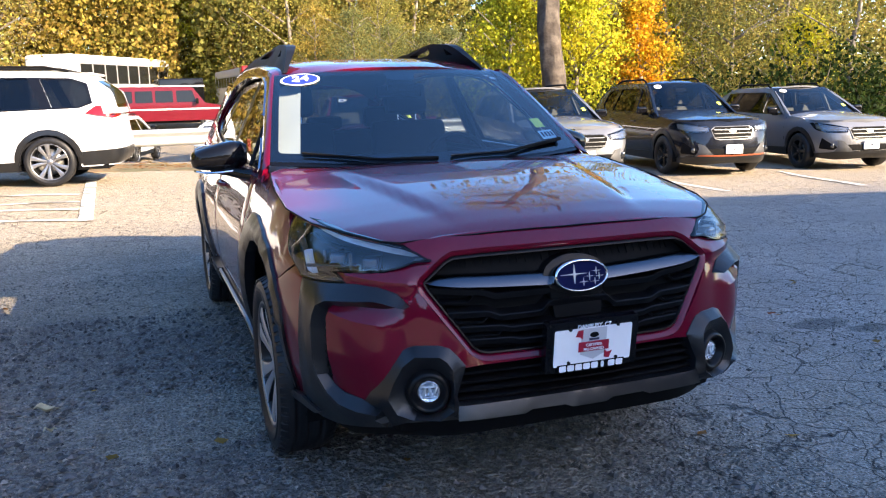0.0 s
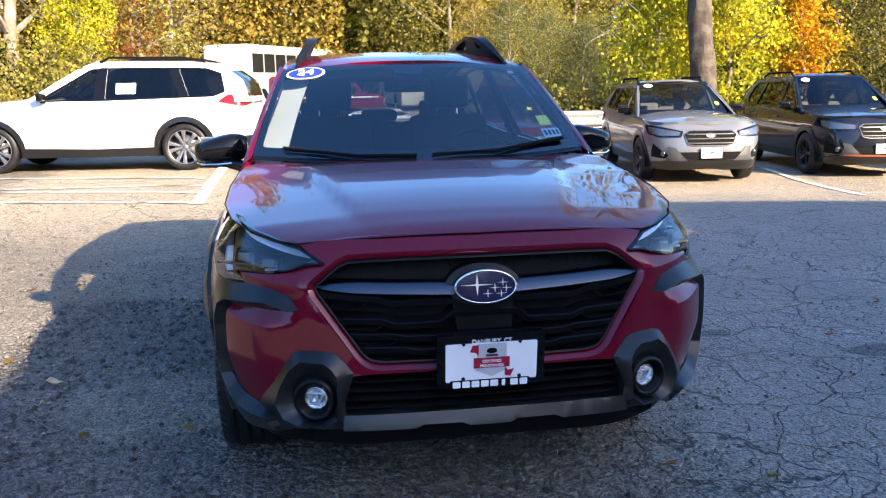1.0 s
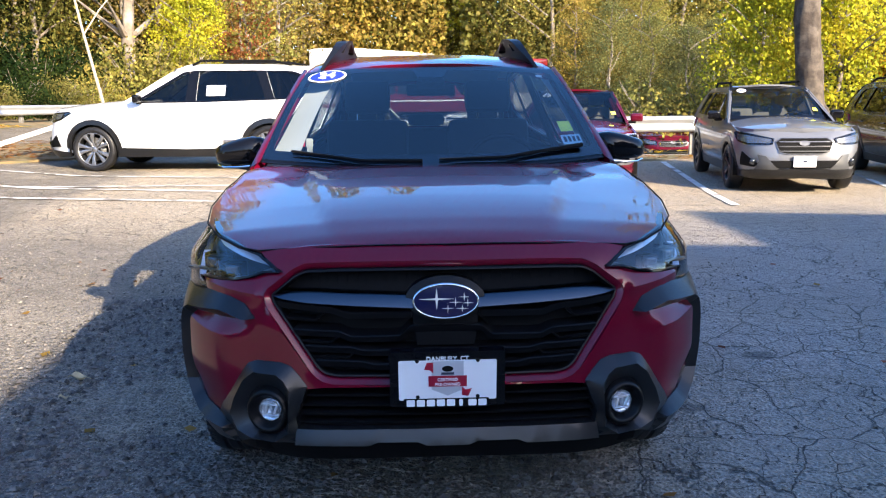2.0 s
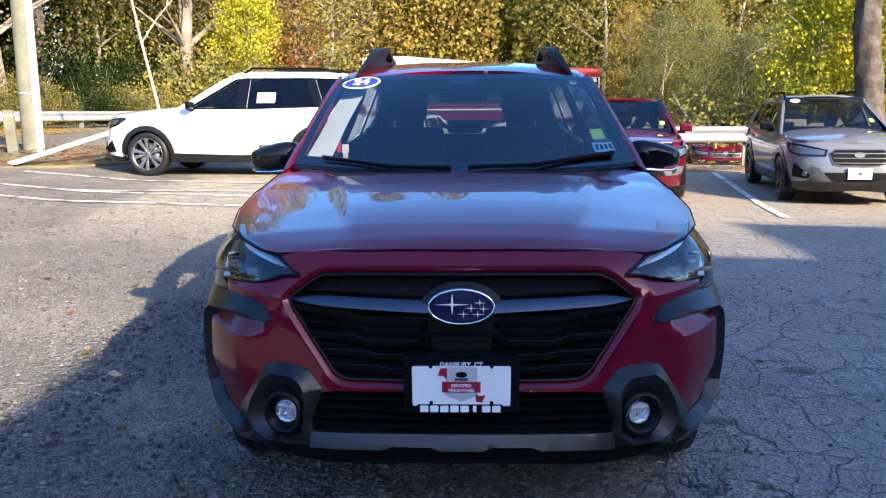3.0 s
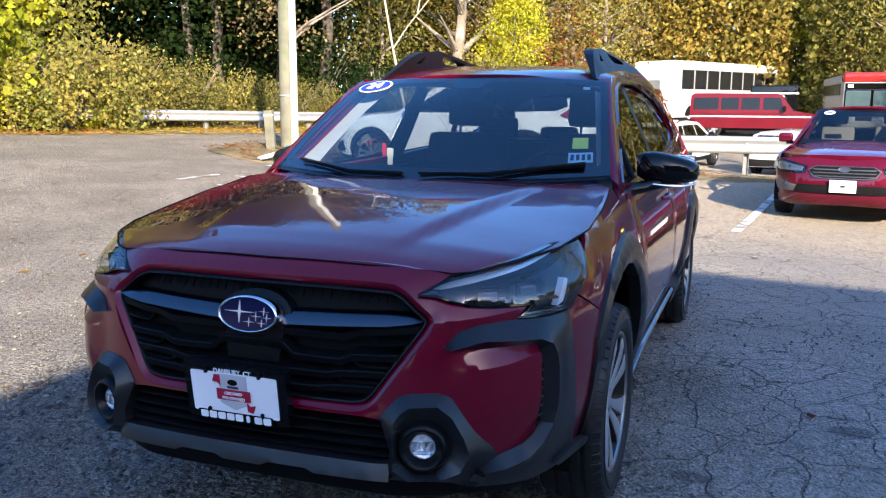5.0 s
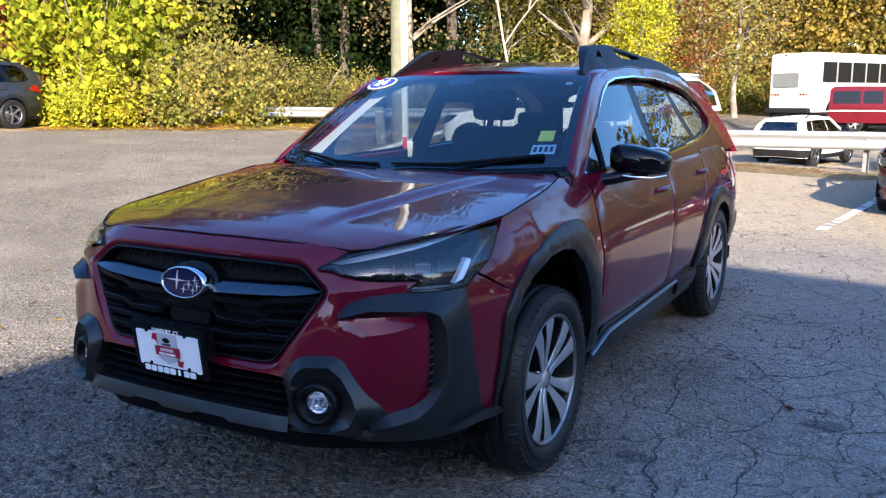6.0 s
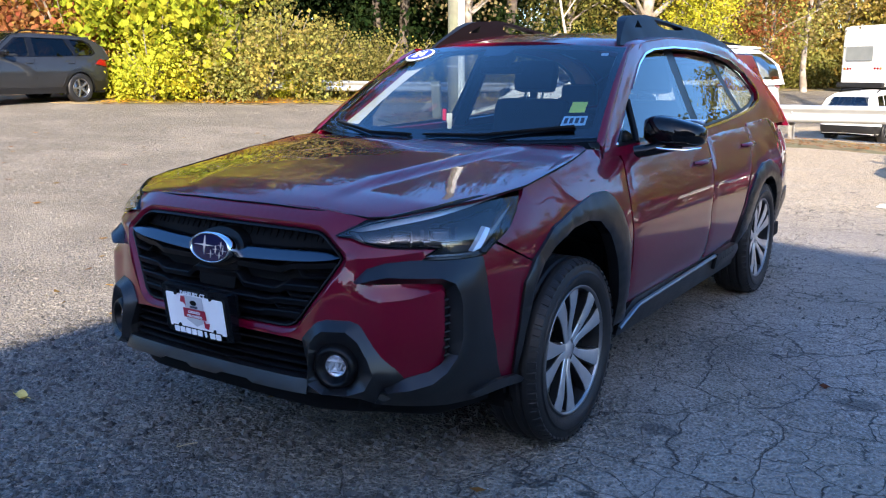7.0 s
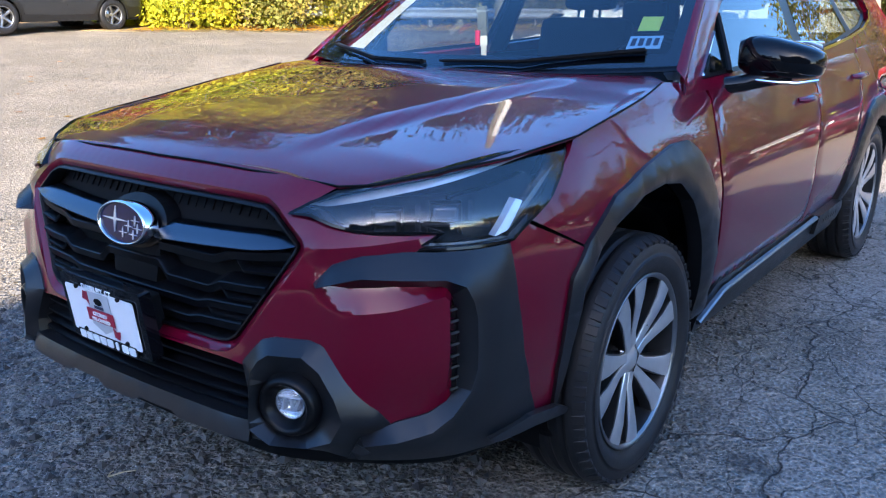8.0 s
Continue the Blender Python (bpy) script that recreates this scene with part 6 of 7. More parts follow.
        tube(bm, [(f * .86, .775, 1.077), (f * .93, .77, 1.072), (f * 1.0, .79, 1.070), (f * 1.045, .86, 1.076)], .006, 8)
        part("indicator", bm, CHROME, mir, smooth=True)
        bm = bmesh.new()
        box(bm, f * .94 - .095, f * .94 + .095, .935, .942, 1.09, 1.195, .003)
        part("mirror_glass", bm, CHROME, mir)

    # wipers, stickers, screen furniture
    for pts in ([(-.05, -.0), (-.3, -.0), (-.62, .05)], [(.66, .065), (.3, .012), (.02, .01)]):
        bm = bmesh.new()
        line = [Vector(screen(x / .75, .004 + dv, .018)) for x, dv in pts]
        tube(bm, line, [.010, .007, .004], 6)
        wiper = part("wiper", bm, DARK, car, "black wiper arm", smooth=True)
        bm = bmesh.new()
        tube(bm, [Vector(screen(x / .75, .020 + dv, .008)) for x, dv in pts], .006, 6)
        part("blade", bm, RUBBER, wiper, smooth=True)
    sc = lambda u0, v0, lift: (lambda a, b, o: screen(u0 + a / .66, v0 + b / .42 * .52, lift + o))
    year = sheet("year_sticker", oval(.100, .070), sc(-.80, .885, .004), STICKERWHITE, car, .03, .001, label="oval blue and white year sticker")[0]
    sheet("blue_oval", oval(.088, .060), sc(-.80, .885, .006), STICKERBLUE, year, .03, .001)
    c = Vector(screen(-.80, .885, .009))
    ax = (Vector(screen(-.76, .885, .009)) - Vector(screen(-.84, .885, .009))).normalized()
    up = (Vector(screen(-.80, .93, .009)) - Vector(screen(-.80, .84, .009))).normalized()
    up = (up - ax * up.dot(ax)).normalized()
    nn = ax.cross(up)
    writing(year, "24", .085, Matrix(((ax.x, -nn.x, up.x, c.x), (ax.y, -nn.y, up.y, c.y), (ax.z, -nn.z, up.z, c.z), (0, 0, 0, 1))) @ Matrix.Translation((0, 0, -.002)), STICKERWHITE, .0022)
    sheet("lime_sticker", rect(.028, .038), sc(.845, .285, -.010), STICKERGREEN, car, .03, .001, label="lime inspection sticker inside the screen")
    tag = sheet("registration_sticker", rect(.042, .032), sc(.850, .165, -.010), STICKERTEAL, car, .03, .001, label="pale blue sticker with dark printed bars")[0]
    for k in range(4):
        sheet("printed_bar", rect(.006, .018, -.028 + .019 * k, 0), sc(.850, .165, -.008), mat_ink, tag, .03, .001)
    sheet("toll_tag", rect(.016, .014), sc(.86, .90, -.012), STICKERWHITE, car, .03, .002, label="small pale toll tag")
    sheet("camera_cover", rounded([(-.11, .84), (.11, .84), (.085, .98), (-.085, .98)], .02, 3), lambda u, v, o: screen(u, v, o - .03), CABIN, car, .08, .04, .004)
    bm = bmesh.new()
    box(bm, -.12, .12, .90, .925, 1.395, 1.455, .02)
    part("cabin_mirror", bm, DARK, car)

    # cabin
    part("floor_pan", box(box(bmesh.new(), -.80, .80, -.35, 3.6, .24, .34, .02), -.60, .60, -.9, -.3, .34, .80, .05), DARK, car)
    dash = []
    for k in range(13):
        x = -.74 + 1.48 * k / 12
        lift = .02 * math.exp(-((x - .37) / .18) ** 2)
        dash.append([(x, .30, 1.02), (x, .45, 1.075 + lift * .5), (x, .75, 1.09 + lift), (x, .90, 1.06 + lift), (x, .96, .98), (x, .93, .70)])
    part("dashboard", mesh_of("dashboard", [p for r in dash for p in r], [(i * 6 + j, i * 6 + j + 1, i * 6 + j + 7, i * 6 + j + 6) for i in range(12) for j in range(5)], CABIN), parent=car)
    for f in (1, -1):
        seat = part("front_seat", box(bmesh.new(), f * .37 - .26, f * .37 + .26, 1.25, 1.80, .50, .68, .06), SEATCLOTH, car, "dark cloth front seat", smooth=True)
        m = pose(f * .37, 1.82, .66, 14 * -1)
        part("backrest", box(bmesh.new(), -.25, .25, -.07, .07, 0, .60, .06, m), SEATCLOTH, seat, smooth=True)
        part("headrest", box(bmesh.new(), -.14, .14, -.05, .05, .64, .84, .045, m), SEATCLOTH, seat, smooth=True)
        part("headrest_posts", cyl(cyl(bmesh.new(), .008, .008, m @ Vector((-.06, 0, .58)), m @ Vector((-.06, 0, .68)), 8), .008, .008, m @ Vector((.06, 0, .58)), m @ Vector((.06, 0, .68)), 8), CHROME, seat)
        # pale inner pillar trim, cut narrow at +x to stand for shade there
        rows = [[Vector(p) + Vector((-.035, .03, -.02)) for p in (r[0], r[2])] for r in pil]
        part("inner_pillar_trim", mesh_of("inner_pillar_trim", [(f * (p.x - ((.11 if f < 0 else .03) if j == 0 else 0)), p.y + .03, p.z) for r in rows for j, p in enumerate(r)], [(2 * i, 2 * i + 1, 2 * i + 3, 2 * i + 2) for i in range(12)], CABINLIGHT), parent=car, label="pale grey pillar lining")
        sheet("door_lining", [(.55, 1.07), (.55, .45), (3.2, .45), (3.2, 1.07)], lambda s, z, o, f=f: (f * (.76 + o), s, z), CABIN, car, .3, .02)
        sheet("inner_pillar", [(1.60, 1.08), (1.76, 1.08), (1.78, 1.50), (1.65, 1.50)], lambda y, z, o, f=f: (f * (sg(y, z) - .04 + o), y, z), CABIN, car, .1, .02)
    tag = part("belt_tag", box(bmesh.new(), -.715, -.695, 1.45, 1.465, 1.12, 1.19, .003), PLATERED, car, "red and white belt tag")
    part("tag_card", box(box(bmesh.new(), -.690, -.650, 1.455, 1.465, 1.115, 1.165, .006), -.686, -.655, 1.457, 1.465, 1.07, 1.12, .004), CABINLIGHT, tag)
    part("rear_bench", box(box(bmesh.new(), -.66, .66, 2.15, 2.65, .50, .68, .06), -.66, .66, 2.62, 2.78, .62, 1.16, .06, Matrix.Translation((0, 0, 0))), SEATCLOTH, car, "dark cloth rear bench", smooth=True)
    for x in (-.42, 0, .42):
        part("rear_headrest", box(bmesh.new(), x - .13, x + .13, 2.70, 2.80, 1.17, 1.32 if x else 1.26, .04), SEATCLOTH, car, smooth=True)
    sheet("headlining", [(-.92, 1.15), (.92, 1.15), (.92, 3.45), (-.92, 3.45)], lambda a, y, o: (lambda p: (p[0] * .95, p[1], p[2] - .04))(roof(a, y, o)), CABIN, car, .2, .0)
    verts, faces = [], []
    tilt = pose(.37, 1.02, 1.02, 65, 0, 0)
    for i in range(32):
        a = 2 * math.pi * i / 32
        for k in range(8):
            b = 2 * math.pi * k / 8
            r = .185 + .015 * math.cos(b)
            verts.append(tuple(tilt @ Vector((r * math.cos(a), r * math.sin(a), .015 * math.sin(b)))))
    faces = [(i * 8 + k, (i + 1) % 32 * 8 + k, (i + 1) % 32 * 8 + (k + 1) % 8, i * 8 + (k + 1) % 8) for i in range(32) for k in range(8)]
    sw = part("steering_wheel", mesh_of("steering_wheel", verts, faces, CABIN), parent=car)
    part("wheel_boss", box(box(bmesh.new(), -.17, .17, -.02, .02, -.012, .012, .008, tilt), -.07, .07, -.06, .06, -.02, .02, .015, tilt), CABIN, sw)

    # wheels
    for x, y, sd in ((.775, 0, 1), (-.775, 0, -1), (.775, 2.745, 1), (-.775, 2.745, -1)):
        wheel(car, x, y, .357, .36, .251, .225, 5, sd, steer=0.0 if y == 0 else 0.0)
    for f in (1, -1):
        for y in (0, 2.745):
            pts = [(f * .80, y + p[0], p[1]) for p in arc(0, .36, .43, -15, 195, 18)] + [(f * .45, y + p[0], p[1]) for p in arc(0, .36, .43, -15, 195, 18)]
            part("wheel_housing", mesh_of("wheel_housing", pts, [(k, k + 1, k + 20, k + 19) for k in range(18)] + [tuple(range(19, 38))], DARK), parent=car)
    return car


def writing(parent, text, size, m, material, thick=.0008):
    """Raised lettering in the built-in font, facing -y of the given pose."""
    cu = bpy.data.curves.new("lettering", "FONT")
    cu.body, cu.size, cu.align_x, cu.align_y, cu.extrude, cu.offset = text, size, "CENTER", "CENTER", thick, size * 0.012
    tmp = bpy.data.objects.new("lettering", cu)
    me = bpy.data.meshes.new_from_object(tmp)
    bpy.data.objects.remove(tmp)
    me.transform(m @ Matrix.Rotation(radians(90), 4, "X"))
    me.materials.clear()
    me.materials.append(material)
    return part("lettering", me, parent=parent)


mat_ink = mat("dark print", (0.02, 0.03, 0.06), 0.6, var=0.1)
mat_smoke = mat("smoked lamp insert", (0.14, 0.11, 0.09), 0.15, 0.5, coat=0.8, var=0.1)
hero_car()

# ---- parked vehicles ----
WHITE = paint("white paint", (0.66, 0.67, 0.68), 0.0, 0.3)
SILVER = paint("silver metallic paint", (0.165, 0.17, 0.185), 0.4, 0.34)
SLATE = paint("slate grey paint", (0.024, 0.026, 0.030), 0.4, 0.36)
NAVY = paint("dark blue-black paint", (0.012, 0.014, 0.020), 0.4, 0.25)
CHERRY = paint("bright red paint", (0.080, 0.0025, 0.012), 0.15, 0.4)
VANRED = mat("maroon paint", (0.105, 0.005, 0.011), 0.35, var=0.08, scale=2, coat=0.25, spec=0.2)
SEATGREY = mat("pale grey seat cloth", (0.13, 0.125, 0.12), 0.85, var=0.15, scale=20)
RAILMETAL = mat("galvanised steel", (0.40, 0.41, 0.42), 0.45, 0.6, var=0.08, scale=3, rvar=0.1, bump=0.1, bscale=20)


GRILLEMETAL = mat("grey bright grille bar", (0.10, 0.103, 0.112), 0.35, 0.8, var=0.1)
TRIMGREY = mat("grey bumper plastic", (0.075, 0.077, 0.082), 0.5, var=0.1)
SKIDGREY = mat("dull grey bumper plastic", (0.045, 0.046, 0.049), 0.5, var=0.12, scale=8)
GRILLEDARK = mat("dark grille mesh", (0.035, 0.036, 0.04), 0.4, 0.3, var=0.15)


def parked_car(label, m, color, length=4.5, width=1.80, height=1.58, base=2.67, nose=.92, tyre=.34, rim=.21, wheel_face=PARKALLOY, wheel_dark=ALLOYDARK, twin=False, spokes=5, rails=True, clad=CLAD, belt=1.0, hood=.98, screen_y=.35, roof_y=1.15, tail_y=None, glass_tail=.35, grille="hex", accent=None, seats=SEATGREY, paper=False, year=True, name="parked_car", number_plate=True, rear_tint=PARKGLASS, lamp_up=0.0):
    """A wagon-bodied car at rest: nose to -y, front axle at y = 0, on its wheels at z = 0."""
    car = thing(name, label, "car", m, "cars parked in the lot")
    h, back, hw = height - .06, length - nose, width / 2
    arch_r = tyre + .045
    plan = [(0, -nose), (hw * .45, -nose * .985), (hw * .72, -nose * .88), (hw * .90, -nose * .68), (hw * .97, -nose * .42), (hw * .99, 0), (hw, base * .5), (hw * .99, base), (hw * .96, back - .38), (hw * .86, back - .1), (hw * .55, back - .01), (0, back)]
    front = [(.2, .14), (.3, .04), (.42, 0), (.6, .02), (.75, .06), (hood - .12, .10), (hood - .02, .2), (hood + .1, .35)]
    side = [(.2, .09), (.35, .06), (.5, .02), (.7, .0), (.85, .02), (belt - .05, .05), (belt + .05, .09)]
    rear = [(.2, .15), (.4, .02), (.6, 0), (.9, .04), (belt + .1, .10)]
    sf = Surf(plan, front, side, rear)
    on = lambda lift: (lambda s, z, o: sf.at(s, z, o + lift))
    X, mid, tail = sf.fx, sf.mid, sf.s[-1]
    both = lambda half: half + [(2 * mid - s, z) for s, z in reversed(half) if s > mid + 1e-6]
    rect = lambda w, hh, cx=0, cz=0: [(cx - w, cz - hh), (cx + w, cz - hh), (cx + w, cz + hh), (cx - w, cz + hh)]
    hz = hood - .03
    arc_f, arc_r = arc(0, tyre, arch_r, 0, 180, 12), arc(base, tyre, arch_r, 180, 0, 12)
    flank = [(mid, .30), (X(hw * .6), .27), (-arch_r - .02, .26)] + arc_f[::-1][0:] + [(arch_r + .03, .26), (base - arch_r - .03, .26)] + arc_r + [(base + arch_r + .03, .28), (tail, .32), (tail, belt), (screen_y, belt), (0, belt - .03), (-nose * .5, hz - .02), (X(hw * .6), hz), (mid, hz)]
    gw = hw * (.44 if grille == "hex" else .45)
    gtop, gbot = (hz - .12, hz - .31) if grille == "hex" else (hz - .12, hz - .24)
    mouth = [(X(gw * .8), gtop + .02), (X(gw), gtop - .03), (X(gw * .85), gbot + .02), (X(gw * .6), gbot)]
    mouth = both([(mid, gtop + .02)] + mouth + [(mid, gbot)])
    sheet("body", flank, on(0), color, car, .09, .03, .004, mirror=True)
    sheet("grille", mouth, on(.012), DARK, car, .05, .02, .0, label="black grille")
    sheet("grille_frame", [(s_ + (.012 if s_ > mid else -.012), z_ + (.010 if z_ > (gtop + gbot) / 2 else -.010)) for s_, z_ in mouth], on(.018), GRILLEMETAL, car, .05, .02, .003, holes=[mouth])
    for k in range(3):
        z = gbot + (gtop - gbot) * (k + .5) / 2.9
        sheet("grille_bar", both([(mid, z + .007), (X(gw * .9), z + .009), (X(gw * .86), z - .006), (mid, z - .007)]), on(.022), GRILLEDARK if k != 2 else GRILLEMETAL, car, .05, .01, .002)
    oval = [(.07 * math.cos(2 * math.pi * k / 20), .036 * math.sin(2 * math.pi * k / 20)) for k in range(20)]
    sheet("emblem", [(mid + a, (gtop + gbot) / 2 + .05 + b) for a, b in oval], on(.03), GRILLEMETAL, car, .05, .02, .003)
    # bumper intake, lip and corner cladding
    sheet("intake", both([(mid, .50), (X(hw * .58), .50), (X(hw * .64), .40), (mid, .38)]), on(.012), DARK, car, .05, .01)
    sheet("bumper_lip", both([(mid, .375), (X(hw * .62), .385), (X(hw * .8), .36), (-arch_r - .04, .33), (-arch_r - .02, .25), (X(hw * .7), .22), (mid, .24)]), on(.020), clad or color, car, .05, .04, .006)
    if accent:
        sheet("bumper_accent", both([(mid, .385), (X(hw * .66), .40), (X(hw * .70), .375), (mid, .362)]), on(.030), accent, car, .05, .02, .002)
    if clad:
        arch1 = arc(0, tyre, arch_r + .075, 178, -4, 12) + arc(0, tyre, arch_r - .01, -8, 182, 12)
        sheet("arch_trim", arch1, on(.014), clad, car, .07, .03, .005, mirror=True)
        sheet("arch_trim", [(base + a, b) for a, b in arch1], on(.014), clad, car, .07, .03, .005, mirror=True)
        sheet("sill", [(arch_r - .01, .24), (base - arch_r + .01, .24), (base - arch_r - .02, .39), (base * .55, .37), (arch_r + .02, .40)], on(.016), clad, car, .2, .03, .006, mirror=True)
        sheet("fog_recess", rounded([(X(hw * .68), .45), (X(hw * .90), .62), (X(hw * .93), .42), (X(hw * .74), .40)], .012, 2), on(.010), DARK, car, .05, .01, .003, mirror=True)
        sheet("bumper_corner", rounded([(X(hw * .38), .37), (X(hw * .46), .44), (X(hw * .58), .565), (X(hw * .70), .585), (X(hw * .67), .50), (X(hw * .70), .43), (X(hw * .74), .37)], .014, 2), on(.024), SKIDGREY, car, .05, .03, .006, mirror=True, label="dull grey bumper corner")
        sheet("rear_bumper", [(base + arch_r + .05, .30), (base + arch_r + .06, .52), (back, .55), (tail, .55), (tail, .34)], on(.014), clad, car, .1, .03, .006, mirror=True)
    for f in (1, -1):
        mir = lambda fn, f=f: (lambda s, z, o: (lambda p: (f * p[0], p[1], p[2]))(fn(s, z, o)))
        lampo = [(X(gw * 1.06), hz - .10), (X(hw * .84), hz - .035), (-nose * .42, hz - .01), (-nose * .34, hz - .03), (-nose * .55, hz - .15), (X(hw * .84), hz - .195), (X(gw * 1.12), hz - .19)]
        hl = sheet("headlamp", rounded(lampo, .012, 2), mir(on(.010)), GLOSSBLACK, car, .05, .02, .002, label="headlamp with clear lens")[0]
        sheet("reflector", rounded([(X(gw * 1.16), hz - .11), (X(hw * .84), hz - .065), (-nose * .50, hz - .04), (-nose * .56, hz - .125), (X(hw * .84), hz - .165), (X(gw * 1.2), hz - .165)], .012, 2), mir(on(.016)), PARKLAMP, hl, .05, .004, .001)
        sheet("lens", rounded(lampo, .012, 2), mir(on(.022)), LENS, hl, .05, .0)
        p = sf.at(X(hw * .75), .475, .02)
        verts, faces = lathe([(0, -.004), (.022, -.003), (.032, .004), (.040, -.004), (.046, .02)], 16, "Y")
        part("fog_lamp", mesh_of("fog_lamp", [(f * p[0] + v[0], p[1] + v[1], p[2] + v[2]) for v in verts], faces, LAMPCHROME), parent=car)
        if grille == "slim":
            sheet("bumper_trim", rounded([(X(hw * .48), .455), (X(hw * .84), .53), (-nose * .60, .52), (-nose * .62, .43), (X(hw * .84), .405), (X(hw * .52), .40)], .01, 2), mir(on(.010)), TRIMGREY, car, .05, .02, .002, label="grey bumper corner trim")
        # door shut lines and handles
        d1, d2 = base * .16 + .05, base * .56
        for y in (d1, d2, base - .08):
            sheet("shut_line", [(y, belt - .02), (y + .008, belt - .02), (y + .008 + (0 if y < base * .9 else -.1), .37), (y + (0 if y < base * .9 else -.1), .37)], mir(on(.0025)), DARK, car, .2, .002)
        for y in (d2 - .14, base - .2):
            p = sf.at(y, belt - .12, .012)
            part("handle", box(bmesh.new(), f * p[0] - .014, f * p[0] + .014, y - .09, y + .09, p[2] - .012, p[2] + .012, .008), color if clad else DARK, car)
        # mirror
        yb = screen_y + .36
        bm = bmesh.new()
        box(bm, f * (hw + .05) - .10, f * (hw + .05) + .10, yb - .05, yb + .05, belt + .03, belt + .16, .04, None, 3)
        mr = part("door_mirror", bm, color if clad is None else GLOSSBLACK, car, smooth=True)
        part("mirror_arm", box(bmesh.new(), f * (hw - .02) - .06, f * (hw - .02) + .06, yb - .03, yb + .03, belt + .0, belt + .05, .015), DARK, mr)
        sheet("tail_lamp", rounded([(back - .52, belt - .13 + lamp_up), (back - .36, belt - .02 + lamp_up), (tail - hw * .5, belt + lamp_up), (tail - hw * .5, belt - .17 + lamp_up), (back - .1, belt - .21 + lamp_up)], .015, 2), mir(on(.028)), LAMPRED, car, .06, .05, .003, label="red tail lamp")
    # bonnet
    def bonnet(x, y, o):
        w = np.interp(y, [-nose, -nose * .8, -nose * .42, screen_y], [hw * .6, hw * .78, hw * .93, hw * .88])
        t = np.clip((y + nose * .9) / (screen_y + nose * .9), 0, 1)
        zc = hz + .01 + (belt + .07 - hz) * t**.6
        ze = hz + (belt - .01 - hz) * t
        return (x, y, zc - (zc - ze) * min(1.15, abs(x) / w) ** 2.4 + .005 * ss(.12, .03, abs(abs(x) - .45)) * t * (1 - t) * 2 + o)
    eh = [(0, -nose * .82), (hw * .5, -nose * .78), (hw * .72, -nose * .66), (hw * .87, -nose * .42), (hw * .93, -nose * .1), (hw * .91, screen_y - .05), (hw * .84, screen_y + .16), (hw * .4, screen_y + .03), (0, screen_y)]
    sheet("bonnet", eh + [(-x, y) for x, y in reversed(eh[1:-1])], bonnet, color, car, .09, .05, .004)
    # cabin
    th = h - .03
    tail_y = tail_y or back - .06
    in_top = hw * .655
    sgc = lambda z: hw * .90 - (hw * .90 - in_top) * (z - belt) / (th - belt)
    fl = lambda lift: (lambda y, z, o: (sgc(z) + o + lift, y, z))
    out = [(screen_y - .08, belt - .03), (screen_y + .06, belt + .05), (roof_y - .08, th - .06), (roof_y + .2, th - .01), (base * .6, th + .005), (base + .1, th - .015), (back - .42 - glass_tail * .3, th - .06), (tail_y - glass_tail * .3, belt + .30), (tail_y, belt - .03)]
    wt = th - .105
    w1 = [(screen_y + .32, belt + .04), (roof_y + .06, wt - .03), (roof_y + .2, wt), (base * .545, wt + .005), (base * .53, belt + .04)]
    w2 = [(base * .59, belt + .04), (base * .60, wt + .005), (base * .92, wt - .005), (base * .98, belt + .06)]
    w3 = [(base * 1.03, belt + .07), (base * .975, wt - .01), (base * 1.10, wt - .03), (back - .42 - glass_tail * .45, wt - .10), (back - .40 - glass_tail * .2, belt + .16), (base * 1.16, belt + .09)]
    holes = [rounded(w, .03, 2) for w in (w1, w2, w3)]
    sheet("cabin_frame", out, fl(0), color, car, .12, .03, .004, holes=holes, mirror=True)
    big = [(screen_y + .20, belt + .02), (roof_y + .02, wt + .0), (roof_y + .2, wt + .018), (base * .9, wt + .014), (base * 1.12, wt - .008), (back - .38 - glass_tail * .4, wt - .09), (back - .36 - glass_tail * .2, belt + .13), (base * 1.16, belt + .06), (base * .6, belt + .02)]
    sheet("window_border", big, fl(.004), GLOSSBLACK, car, .2, .004, holes=holes, mirror=True)
    for nm, w, g in (("front_window", w1, PARKGLASS), ("rear_window", w2, rear_tint), ("quarter_window", w3, rear_tint)):
        for q in sheet(nm, w, fl(-.012), g, car, .3, .0, mirror=True):
            q.visible_shadow = False
    def scr(u, v, o):
        w = hw * .86 + (in_top - hw * .86) * v
        return (u * w, screen_y + .02 + (roof_y - screen_y - .04) * v + u * u * (.14 * (1 - v) + .05 * v), belt + .05 + (th - belt - .055) * v + .02 * math.sin(math.pi * v))
    inner = rounded([(-.93, .07), (.93, .07), (.93, .94), (-.93, .94)], .05, 2)
    sheet("screen_border", [(-1.02, -.04), (1.02, -.04), (1.02, 1.01), (-1.02, 1.01)], scr, GLOSSBLACK, car, .15, .004, holes=[inner])
    sheet("windscreen", inner, lambda u, v, o: scr(u, v, o), PARKSCREEN, car, .2, .0)[0].visible_shadow = False
    for f in (1, -1):
        rows = []
        for k in range(9):
            v = k / 8
            a = Vector(scr(1.0, v * 1.02 - .02, 0))
            zb = a.z - .01
            yb = np.interp(zb, [belt - .03, belt + .05, th - .06, th - .01], [screen_y - .08, screen_y + .06, roof_y - .08, roof_y + .2])
            rows.append([a, a.lerp(Vector((sgc(zb), yb, zb)), .5) + Vector((.015, -.01, .012)), Vector((sgc(zb), yb, zb))])
